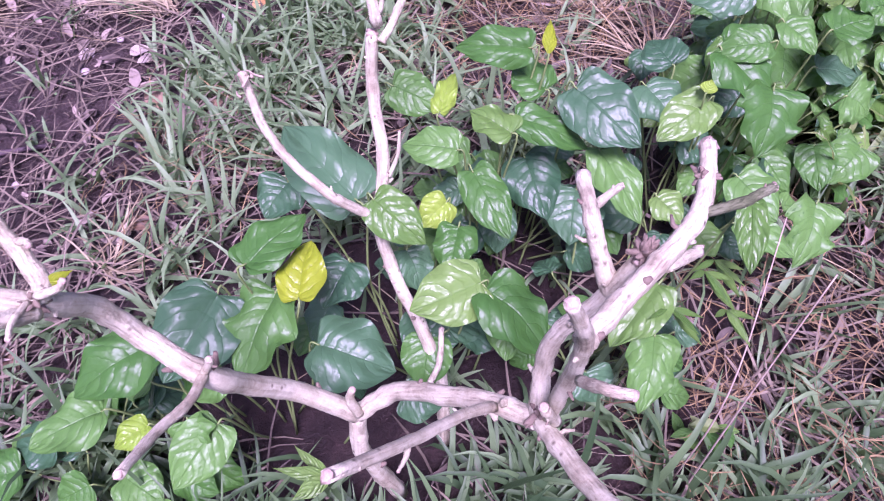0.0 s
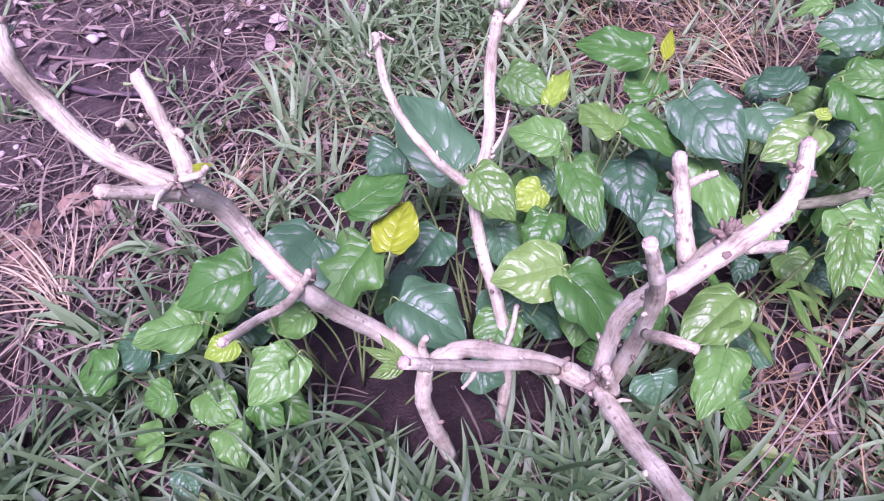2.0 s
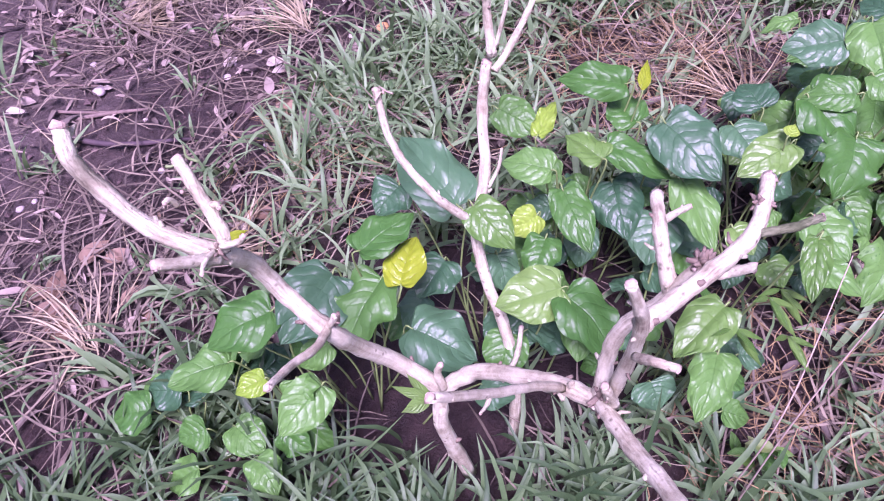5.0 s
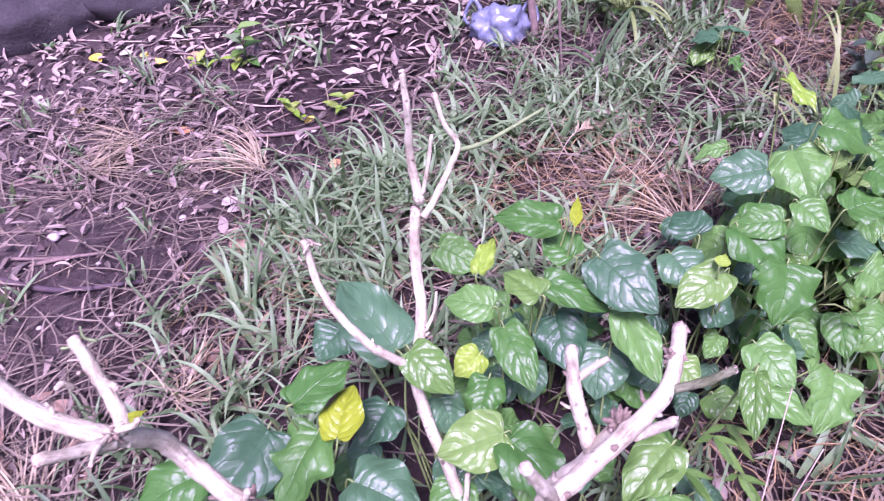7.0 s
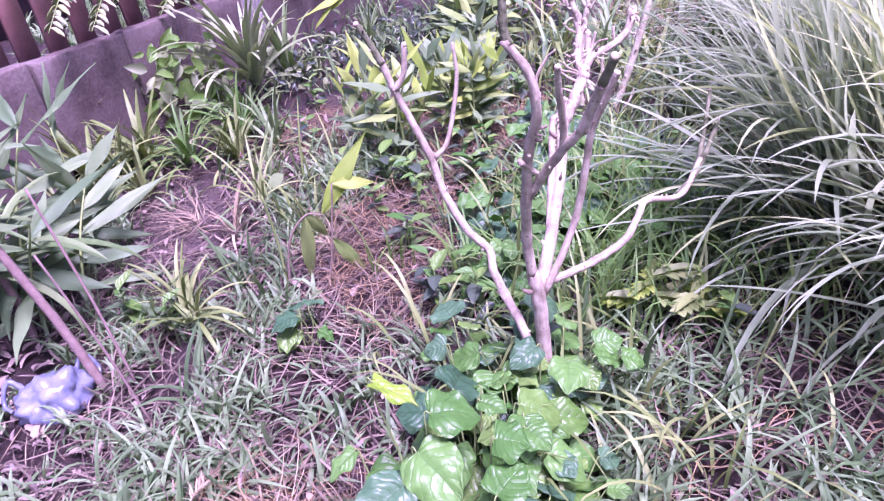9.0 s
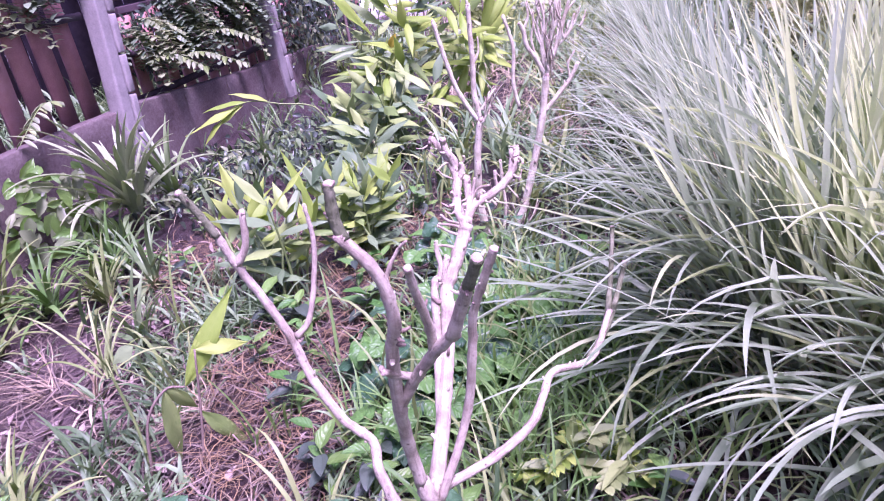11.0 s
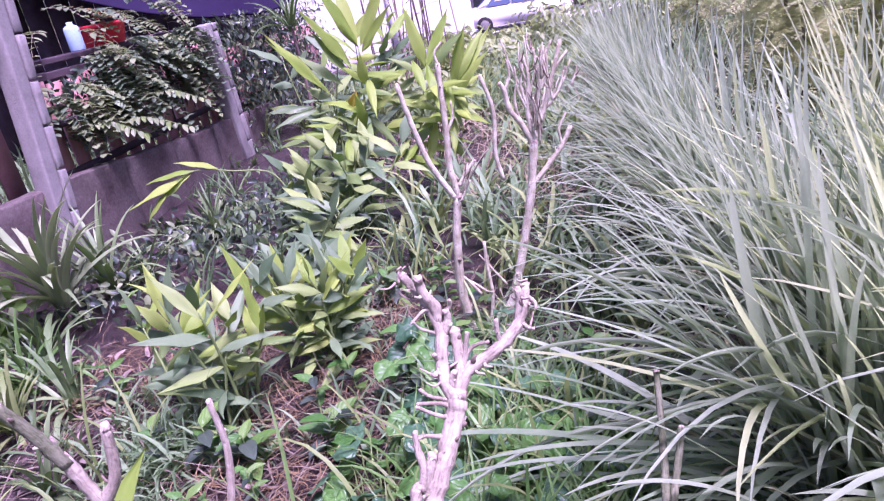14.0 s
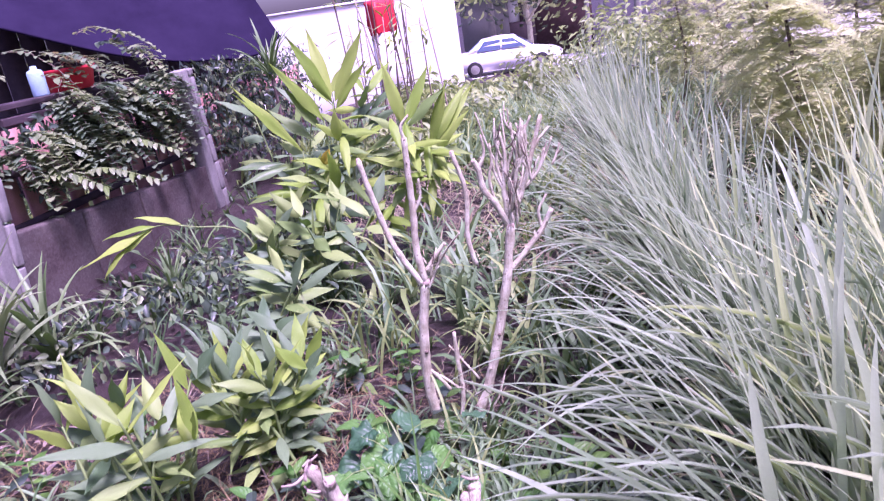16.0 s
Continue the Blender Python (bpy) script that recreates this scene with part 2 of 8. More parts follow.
MAT = {
    "betel_dark": leaf_material("betel leaf, old", (0.030, 0.109, 0.044), (0.076, 0.197, 0.085), (0.048, 0.143, 0.057), rough=0.41, through_light=0.26, gloss=0.5, shine=(0.2, 0.44, 0.06)),
    "betel_mid": leaf_material("betel leaf", (0.049, 0.181, 0.028), (0.128, 0.311, 0.067), (0.071, 0.218, 0.043), rough=0.41, through_light=0.34, gloss=0.5, shine=(0.26, 0.52, 0.05)),
    "betel_light": leaf_material("betel leaf, young", (0.090, 0.235, 0.038), (0.199, 0.370, 0.085), (0.123, 0.277, 0.057), rough=0.37, through_light=0.38, gloss=0.6, shine=(0.34, 0.58, 0.06)),
    "betel_lime": leaf_material("betel leaf, newest", (0.19, 0.38, 0.03), (0.31, 0.50, 0.06), (0.36, 0.52, 0.12), rough=0.36, through_light=0.38, shine=(0.42, 0.6, 0.05)),
    "betel_yellow": leaf_material("betel leaf, yellowing", (0.26, 0.38, 0.012), (0.40, 0.50, 0.025), (0.27, 0.40, 0.03), rough=0.35, through_light=0.4, shine=(0.5, 0.62, 0.02)),
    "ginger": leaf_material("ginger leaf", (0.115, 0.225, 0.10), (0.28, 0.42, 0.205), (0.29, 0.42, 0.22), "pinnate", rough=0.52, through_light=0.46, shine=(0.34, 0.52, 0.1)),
    # brighter copies of the ginger leaf: sunlight is put into their colour
    "ginger_half_lit": leaf_material("ginger leaf, some sunlight in its colour", (0.19, 0.32, 0.085), (0.40, 0.53, 0.17), (0.41, 0.53, 0.2), "pinnate", rough=0.52, through_light=0.42, shine=(0.44, 0.62, 0.12)),
    "ginger_lime_lit": leaf_material("ginger leaf, lime with sunlight in its colour", (0.24, 0.40, 0.055), (0.46, 0.60, 0.13), (0.48, 0.6, 0.2), "pinnate", rough=0.52, through_light=0.5, shine=(0.58, 0.74, 0.12)),
    "strap": leaf_material("strap leaf", (0.13, 0.235, 0.085), (0.33, 0.46, 0.21), (0.36, 0.47, 0.25), "parallel", rough=0.42, through_light=0.38, shine=(0.36, 0.54, 0.16)),
    "pandan": leaf_material("screw-pine leaf", (0.20, 0.30, 0.135), (0.50, 0.59, 0.34), (0.52, 0.6, 0.38), "parallel", rough=0.45, through_light=0.4, shine=(0.48, 0.6, 0.26)),
    "grass": leaf_material("grass blade", (0.078, 0.165, 0.062), (0.27, 0.41, 0.205), (0.29, 0.42, 0.23), "parallel", rough=0.48, through_light=0.34, shine=(0.34, 0.5, 0.16)),
    # darker copy of the grass: the near tufts' shade is in its colour
    "grass_shaded": leaf_material("grass blade, shade put into its green", (0.038, 0.095, 0.034), (0.135, 0.24, 0.095), (0.16, 0.27, 0.12), "parallel", rough=0.5, through_light=0.3, shine=(0.2, 0.33, 0.08)),
    "grass_fresh": leaf_material("fresh grass blade", (0.075, 0.20, 0.04), (0.20, 0.38, 0.105), (0.23, 0.39, 0.13), "parallel", rough=0.42, through_light=0.38, shine=(0.34, 0.58, 0.1)),
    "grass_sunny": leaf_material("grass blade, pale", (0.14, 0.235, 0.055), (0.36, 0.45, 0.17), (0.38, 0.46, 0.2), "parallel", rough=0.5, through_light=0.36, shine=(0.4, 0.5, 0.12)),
    "lemongrass": leaf_material("lemongrass blade", (0.205, 0.315, 0.17), (0.50, 0.61, 0.41), (0.52, 0.62, 0.44), "parallel", rough=0.42, through_light=0.45, shine=(0.54, 0.67, 0.38)),
    "lemongrass_pale": leaf_material("lemongrass blade, pale", (0.40, 0.50, 0.22), (0.65, 0.74, 0.42), (0.65, 0.73, 0.45), "parallel", rough=0.5, through_light=0.5, shine=(0.66, 0.8, 0.36)),
    "straw": leaf_material("dry straw", (0.19, 0.15, 0.08), (0.46, 0.40, 0.25), (0.48, 0.42, 0.28), "parallel", rough=0.75, through_light=0.12, shine=(0.36, 0.28, 0.13)),
    "rusty_straw": leaf_material("rusty straw", (0.12, 0.075, 0.03), (0.37, 0.27, 0.125), (0.4, 0.3, 0.16), "parallel", rough=0.75, through_light=0.12, shine=(0.32, 0.21, 0.08)),
    "litter": leaf_material("dry leaf", (0.035, 0.025, 0.02), (0.40, 0.325, 0.265), (0.42, 0.34, 0.28), "pinnate", rough=0.7, through_light=0.1, shine=(0.3, 0.2, 0.11)),
    "litter_yellow": leaf_material("fallen yellow leaf", (0.62, 0.50, 0.04), (0.75, 0.62, 0.10), (0.75, 0.64, 0.2), "pinnate", rough=0.55, through_light=0.2),
    "litter_orange": leaf_material("fallen orange leaf", (0.55, 0.24, 0.08), (0.68, 0.38, 0.16), (0.6, 0.38, 0.2), "pinnate", rough=0.6, through_light=0.15, shine=(0.34, 0.2, 0.12)),
    "litter_pale": leaf_material("fallen pale leaf", (0.24, 0.19, 0.155), (0.54, 0.47, 0.40), (0.55, 0.48, 0.42), "pinnate", rough=0.65, through_light=0.15, shine=(0.34, 0.24, 0.14)),
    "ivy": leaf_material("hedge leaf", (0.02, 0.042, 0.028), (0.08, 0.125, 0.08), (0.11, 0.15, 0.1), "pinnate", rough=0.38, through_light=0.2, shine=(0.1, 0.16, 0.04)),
    "climber": leaf_material("climber leaflet", (0.075, 0.135, 0.075), (0.23, 0.32, 0.185), (0.25, 0.34, 0.2), "pinnate", rough=0.4, through_light=0.25, shine=(0.2, 0.3, 0.1)),
    "ivy_pale": leaf_material("hedge leaf, pale", (0.14, 0.20, 0.09), (0.31, 0.38, 0.19), (0.32, 0.38, 0.22), "pinnate", rough=0.42, through_light=0.3, shine=(0.34, 0.44, 0.14)),
    "feather": leaf_material("feathery leaf", (0.42, 0.50, 0.19), (0.74, 0.77, 0.45), (0.72, 0.75, 0.48), "parallel", rough=0.6, through_light=0.55, shine=(0.74, 0.80, 0.36)),
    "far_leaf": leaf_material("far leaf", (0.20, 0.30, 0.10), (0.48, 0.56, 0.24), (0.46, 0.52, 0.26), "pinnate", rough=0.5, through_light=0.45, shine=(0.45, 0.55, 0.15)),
    "bark": bark_material("pale bark", (0.10, 0.075, 0.05), (0.23, 0.195, 0.13), (0.42, 0.395, 0.27), (0.60, 0.59, 0.43)),
    "old_bark": bark_material("weathered brown-grey bark", (0.08, 0.06, 0.04), (0.17, 0.14, 0.095), (0.32, 0.285, 0.205), (0.48, 0.44, 0.325)),
    "green_bark": rough_material("green bark", [(0.2, (0.10, 0.16, 0.06)), (0.7, (0.22, 0.30, 0.13))], 30, 200, 0.6, 0.4, 0.002),
    "grey_bark": bark_material("grey-green bark", (0.04, 0.045, 0.025), (0.05, 0.065, 0.03), (0.10, 0.12, 0.06), (0.19, 0.205, 0.125)),
    "cut_wood": rough_material("cut wood", [(0.2, (0.20, 0.13, 0.10)), (0.45, (0.42, 0.32, 0.25)), (0.8, (0.66, 0.56, 0.46))], 120, 500, 0.8, 0.6, 0.002),
    "bud": rough_material("dark bud", [(0.2, (0.09, 0.065, 0.045)), (0.8, (0.27, 0.22, 0.165))], 120, 500, 0.8, 0.6, 0.002),
    "stalk": rough_material("green stalk", [(0.2, (0.10, 0.17, 0.05)), (0.8, (0.24, 0.33, 0.11))], 40, 220, 0.5, 0.2, 0.001),
    "dry_stalk": rough_material("dry stalk", [(0.2, (0.26, 0.19, 0.14)), (0.8, (0.50, 0.42, 0.34))], 40, 260, 0.75, 0.4, 0.002),
    "concrete": rough_material("weathered concrete", [(0.25, (0.032, 0.025, 0.022)), (0.42, (0.075, 0.055, 0.05)), (0.55, (0.11, 0.092, 0.082)), (0.8, (0.21, 0.185, 0.165))], 2.6, 60, 0.9, 0.6, 0.008),
    "post": rough_material("pale concrete", [(0.2, (0.14, 0.135, 0.12)), (0.6, (0.27, 0.26, 0.235)), (0.9, (0.42, 0.41, 0.38))], 6.0, 90, 0.85, 0.5, 0.005),
    "picket": rough_material("faded red paint", [(0.2, (0.22, 0.10, 0.085)), (0.6, (0.44, 0.235, 0.20)), (0.9, (0.56, 0.35, 0.31))], 7.0, 120, 0.7, 0.3, 0.002, by_piece=0.25),
    "dark_wood": rough_material("dark stained wood", [(0.2, (0.03, 0.022, 0.028)), (0.8, (0.10, 0.07, 0.075))], 9.0, 120, 0.7, 0.3, 0.002),
    "mud_stalk": leaf_material("dark dry stalk", (0.05, 0.038, 0.026), (0.27, 0.225, 0.16), (0.3, 0.25, 0.19), "parallel", rough=0.7, through_light=0.05, shine=(0.22, 0.16, 0.09)),
    "brown_leaf": leaf_material("broad brown dry leaf", (0.16, 0.10, 0.06), (0.36, 0.25, 0.165), (0.26, 0.17, 0.11), "pinnate", rough=0.65, through_light=0.12, shine=(0.3, 0.17, 0.08)),
    "old_wood": rough_material("old grey wood", [(0.2, (0.09, 0.06, 0.05)), (0.8, (0.26, 0.20, 0.17))], 30, 220, 0.85, 0.6, 0.003),
    "crumb": rough_material("soil crumb", [(0.2, (0.03, 0.019, 0.018)), (0.8, (0.13, 0.09, 0.085))], 40, 200, 0.85, 0.5, 0.003, by_piece=0.6),
    "dead_sheath": leaf_material("dead lemongrass leaf", (0.30, 0.28, 0.15), (0.55, 0.54, 0.33), (0.55, 0.54, 0.36), "parallel", rough=0.6, through_light=0.3, shine=(0.5, 0.5, 0.25)),
    "stone": rough_material("damp stone", [(0.25, (0.014, 0.012, 0.014)), (0.55, (0.04, 0.036, 0.038)), (0.85, (0.10, 0.09, 0.09))], 7.0, 80, 0.75, 0.8, 0.01),
    "pebble": rough_material("pale pebble", [(0.2, (0.24, 0.20, 0.19)), (0.8, (0.52, 0.46, 0.45))], 30.0, 200, 0.7, 0.4, 0.003),
    "net": rough_material("dark shade net", [(0.2, (0.011, 0.008, 0.021)), (0.8, (0.028, 0.021, 0.047))], 3.0, 300, 0.9, 0.2, 0.002, gloss=0.02),
    "pale_blue": rough_material("pale blue plastic", [(0.2, (0.24, 0.42, 0.55)), (0.8, (0.42, 0.60, 0.70))], 9.0, 90, 0.45, 0.2, 0.002),
    "car_paint": rough_material("white car paint", [(0.2, (0.78, 0.78, 0.79)), (0.8, (0.84, 0.84, 0.84))], 2.0, 30, 0.25, 0.0, 0.001, gloss=0.6),
    "car_glass": rough_material("dark car glass", [(0.2, (0.05, 0.08, 0.13)), (0.8, (0.10, 0.14, 0.22))], 2.0, 20, 0.08, 0.0, 0.001, gloss=0.8),
    "tyre": rough_material("tyre rubber", [(0.2, (0.015, 0.015, 0.016)), (0.8, (0.04, 0.04, 0.04))], 9.0, 90, 0.85, 0.2, 0.002),
    "plaster": rough_material("white plaster", [(0.2, (0.78, 0.77, 0.75)), (0.8, (0.9, 0.89, 0.87))], 1.5, 20, 0.85, 0.2, 0.004),
    "slab": rough_material("pale concrete paving", [(0.2, (0.58, 0.57, 0.54)), (0.8, (0.74, 0.73, 0.70))], 1.2, 25, 0.85, 0.3, 0.003),
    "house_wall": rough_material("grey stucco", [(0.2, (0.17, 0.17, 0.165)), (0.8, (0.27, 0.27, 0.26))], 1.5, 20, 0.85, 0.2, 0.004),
    "brown_boards": rough_material("red-brown boards", [(0.2, (0.05, 0.028, 0.03)), (0.8, (0.14, 0.08, 0.08))], 6.0, 90, 0.75, 0.3, 0.003),
    "red_cloth": rough_material("red plastic", [(0.2, (0.55, 0.02, 0.03)), (0.8, (0.75, 0.05, 0.06))], 6.0, 60, 0.5, 0.2, 0.003),
    "magenta": rough_material("pink petal", [(0.2, (0.55, 0.02, 0.09)), (0.8, (0.75, 0.06, 0.18))], 40.0, 300, 0.5, 0.2, 0.001),
}


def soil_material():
    """Bed soil with the shade under the plants put into its colour; paler trodden mud on the open ground to one side.
    """
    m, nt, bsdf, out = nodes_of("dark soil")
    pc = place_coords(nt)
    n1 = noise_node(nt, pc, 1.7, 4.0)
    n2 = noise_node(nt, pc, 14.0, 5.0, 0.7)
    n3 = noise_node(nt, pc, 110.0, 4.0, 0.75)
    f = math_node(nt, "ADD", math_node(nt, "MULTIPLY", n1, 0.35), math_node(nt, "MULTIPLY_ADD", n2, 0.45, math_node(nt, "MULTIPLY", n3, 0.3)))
    # bed tone: shade under the plants is put into the soil colour
    shaded_soil = ramp_node(nt, f, [(0.35, (0.009, 0.005, 0.005)), (0.52, (0.022, 0.013, 0.012)), (0.66, (0.05, 0.031, 0.028)), (0.85, (0.12, 0.085, 0.075))])
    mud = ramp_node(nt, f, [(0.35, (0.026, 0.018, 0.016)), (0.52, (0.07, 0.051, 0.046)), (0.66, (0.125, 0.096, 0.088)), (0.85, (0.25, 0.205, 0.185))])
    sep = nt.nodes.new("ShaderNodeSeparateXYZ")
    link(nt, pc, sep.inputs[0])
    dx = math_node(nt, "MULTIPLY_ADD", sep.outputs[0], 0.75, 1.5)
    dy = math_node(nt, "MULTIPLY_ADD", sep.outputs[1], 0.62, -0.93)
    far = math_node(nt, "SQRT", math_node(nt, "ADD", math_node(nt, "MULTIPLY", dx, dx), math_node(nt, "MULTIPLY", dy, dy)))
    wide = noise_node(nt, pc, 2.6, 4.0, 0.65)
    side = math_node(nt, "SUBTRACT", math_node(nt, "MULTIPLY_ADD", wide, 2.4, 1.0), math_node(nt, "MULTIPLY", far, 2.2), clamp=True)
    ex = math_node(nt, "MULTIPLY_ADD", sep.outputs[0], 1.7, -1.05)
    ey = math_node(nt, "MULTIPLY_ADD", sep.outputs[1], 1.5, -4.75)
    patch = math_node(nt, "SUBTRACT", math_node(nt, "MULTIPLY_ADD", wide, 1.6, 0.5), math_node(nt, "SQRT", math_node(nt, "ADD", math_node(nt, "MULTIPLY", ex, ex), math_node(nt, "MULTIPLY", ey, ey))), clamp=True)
    link(nt, mix_node(nt, math_node(nt, "MAXIMUM", side, patch), shaded_soil, mud), bsdf.inputs["Base Color"])
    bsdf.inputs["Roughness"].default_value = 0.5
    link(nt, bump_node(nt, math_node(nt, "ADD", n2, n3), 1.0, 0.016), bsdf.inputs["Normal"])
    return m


def bag_material():
    m, nt, bsdf, out = nodes_of("thin blue-white plastic")
    n = noise_node(nt, object_coords(nt), 22.0, 4.0)
    link(nt, ramp_node(nt, n, [(0.3, (0.11, 0.135, 0.20)), (0.7, (0.25, 0.29, 0.38))]), bsdf.inputs["Base Color"])
    bsdf.inputs["Roughness"].default_value = 0.28
    bsdf.inputs["Transmission Weight"].default_value = 0.25
    link(nt, bump_node(nt, n, 0.5, 0.006), bsdf.inputs["Normal"])
    return m


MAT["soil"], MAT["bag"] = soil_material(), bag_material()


# ---- shapes ----
RNG = np.random.default_rng(7)


def ground_z(x, y):
    """The garden's ground: a gentle slope with small humps, level further off."""
    far = np.clip((np.hypot(np.asarray(x) - 1.0, np.asarray(y) - 2.0) - 7.0) / 6.0, 0, 1)
    rise = 0.08 * np.asarray(x) + 0.04 * np.asarray(y)
    slope = np.where(rise > 0.2, 0.2 + 0.07 * np.tanh((rise - 0.2) / 0.07), np.maximum(rise, -0.4))
    bumps = 0.012 * np.sin(3.1 * x + 1.3 * y) + 0.008 * np.sin(7.3 * y - 4.1 * x) - 0.01
    fall = np.clip((np.hypot(np.asarray(x) - 1.0, np.asarray(y) - 2.0) - 16.0) / 10.0, 0, 1)
    return (slope + bumps) * (1 - far) + far * -0.5 - 0.75 * fall


def mesh_from(name, verts, faces, uvs=None, smooth=True):
    """A mesh from arrays: verts (n, 3), faces (k, 4) or (k, 3), uvs per vertex (n, 2)."""
    verts, faces = np.asarray(verts, np.float32), np.asarray(faces, np.int32)
    me = bpy.data.meshes.new(name)
    k, c = faces.shape
    me.vertices.add(len(verts))
    me.vertices.foreach_set("co", verts.ravel())
    me.loops.add(k * c)
    me.loops.foreach_set("vertex_index", faces.ravel())
    me.polygons.add(k)
    me.polygons.foreach_set("loop_start", np.arange(0, k * c, c, dtype=np.int32))
    me.polygons.foreach_set("loop_total", np.full(k, c, np.int32))
    me.polygons.foreach_set("use_smooth", np.full(k, smooth))
    if uvs is not None:
        layer = me.uv_layers.new(name="UVMap")
        layer.data.foreach_set("uv", np.asarray(uvs, np.float32)[faces.ravel()].ravel())
    me.update(calc_edges=True)
    return me


def place_of(ob):
    """Where an object stands in the world, by its own pose and its parents'."""
    if ob.parent is None:
        return ob.matrix_basis.copy()
    return place_of(ob.parent) @ ob.matrix_parent_inverse @ ob.matrix_basis


def part(name, data, material, parent, label=""):
    """Links a mesh, or a bmesh, as one object under a thing or a part."""
    if isinstance(data, bmesh.types.BMesh):
        me = bpy.data.meshes.new(name)
        data.to_mesh(me)
        data.free()
        data = me
    if material is not None and not data.materials:
        data.materials.append(material)
    ob = new(name, data)
    if parent is not None:
        ob.parent = parent
        ob.matrix_parent_inverse = place_of(parent).inverted()
    return tagged(ob, label)


def thing(name, at, label, category, group="", kind=""):
    ob = new(name)
    ob.empty_display_size = 0.05
    ob.matrix_basis = Matrix.Translation(at)
    return tagged(ob, label, category, group, kind)


def grid_faces(nu, nv, offset=0, closed=False):
    """Quads of a grid of nv rows of nu points."""
    cols = nu if closed else nu - 1
    i, j = np.meshgrid(np.arange(cols), np.arange(nv - 1))
    a = j * nu + i
    b = j * nu + (i + 1) % nu
    return (np.stack([a, b, b + nu, a + nu], -1).reshape(-1, 4) + offset).astype(np.int32)


def smooth_line(points, per=5):
    """A curve through the points (Catmull-Rom), per samples to a stretch."""
    p = np.array(points, float)
    p = np.vstack([2 * p[0] - p[1], p, 2 * p[-1] - p[-2]])
    rows = []
    for i in range(1, len(p) - 2):
        for s in np.arange(per) / per:
            a, b, c, d = p[i - 1 : i + 3]
            rows.append(0.5 * (2 * b + (c - a) * s + (2 * a - 5 * b + 4 * c - d) * s**2 + (3 * b - a - 3 * c + d) * s**3))
    rows.append(p[-2])
    return np.array(rows)


def tube_arrays(line, radii, sides=9, lumps=0.0, seed=0):
    """Verts, quads and uvs of a tube along the line, closed by cones of no height at both ends."""
    rng = np.random.default_rng(seed)
    t = np.gradient(line, axis=0)
    t /= np.linalg.norm(t, axis=1)[:, None] + 1e-9
    ref = np.array([0.31, 0.95, 0.05]) if abs(t[0] @ np.array([0.31, 0.95, 0.05])) < 0.9 else np.array([1.0, 0, 0])
    ang = np.linspace(0, 2 * np.pi, sides, endpoint=False)
    rows = []
    for k in range(len(line)):
        n = ref - (ref @ t[k]) * t[k]
        n /= np.linalg.norm(n)
        b = np.cross(t[k], n)
        ref = n
        r = radii[k] * (1 + lumps * rng.normal(size=sides) * 0.5)
        rows.append(line[k] + np.outer(np.cos(ang) * r, n) + np.outer(np.sin(ang) * r, b))
    rows = [np.repeat(line[:1], sides, 0)] + rows + [np.repeat(line[-1:], sides, 0)]
    v = np.vstack(rows)
    n = len(rows)
    uv = np.stack([np.tile(np.arange(sides) / sides, n), np.repeat(np.linspace(0, 1, n), sides)], -1)
    return v, grid_faces(sides, n, 0, True), uv


def tube_mesh(name, points, r0, r1, sides=9, per=5, lumps=0.0, seed=0, nodes=0.0):
    line = smooth_line(points, per)
    s = np.linspace(0, 1, len(line))
    rad = r0 + (r1 - r0) * s
    if nodes:
        run = np.concatenate([[0], np.cumsum(np.linalg.norm(np.diff(line, axis=0), axis=1))])
        rad = rad * (1 + nodes * np.maximum(0, np.cos(run / 0.055 * 2 * np.pi + seed)) ** 6)
        line = line + np.random.default_rng(seed + 5).normal(size=line.shape) * r1 * 0.05
    v, f, uv = tube_arrays(line, rad, sides, lumps, seed)
    return mesh_from(name, v, f, uv)


def ribbons(base, heading, lean, length, width, bend, seg=5, power=1.4, sway=0.0, fold=0.0, taper=0.75, root=0.55):
    """Blades: each starts at base, leans from upright by lean towards heading, and bends on by bend radians to its tip."""
    n = len(base)
    s = np.linspace(0, 1, seg + 1)
    theta = lean[:, None] + bend[:, None] * s[None, :] ** power
    ds = (length / seg)[:, None]
    mid = (theta[:, 1:] + theta[:, :-1]) / 2
    hor = np.concatenate([np.zeros((n, 1)), np.cumsum(np.sin(mid) * ds, 1)], 1)
    ver = np.concatenate([np.zeros((n, 1)), np.cumsum(np.cos(mid) * ds, 1)], 1)
    hx, hy = np.cos(heading)[:, None], np.sin(heading)[:, None]
    turn = sway * s[None, :] ** 2 * hor
    c = np.stack([base[:, :1] + hor * hx - turn * hy, base[:, 1:2] + hor * hy + turn * hx, base[:, 2:] + ver], -1)
    w = width[:, None] * np.minimum(1, root + s * 3)[None, :] * (1 - s[None, :] ** 3) ** taper + 0.0002
    side = np.stack([-hy * np.ones_like(hor), hx * np.ones_like(hor), np.zeros_like(hor)], -1)
    lift = np.stack([-np.cos(theta) * hx, -np.cos(theta) * hy, np.sin(theta)], -1) * fold
    if fold:
        v = np.stack([c - (side - lift) * w[..., None] / 2, c, c + (side + lift) * w[..., None] / 2], 2)
        q = 3
    else:
        v = np.stack([c - side * w[..., None] / 2, c + side * w[..., None] / 2], 2)
        q = 2
    one = grid_faces(q, seg + 1)
    f = (one[None] + (np.arange(n) * (seg + 1) * q)[:, None, None]).reshape(-1, 4)
    uv = np.stack(np.broadcast_arrays(np.linspace(0, 1, q)[None, None, :], s[None, :, None]), -1)
    uv = np.broadcast_to(uv, (n, seg + 1, q, 2)).reshape(-1, 2)
    return v.reshape(-1, 3), f, uv


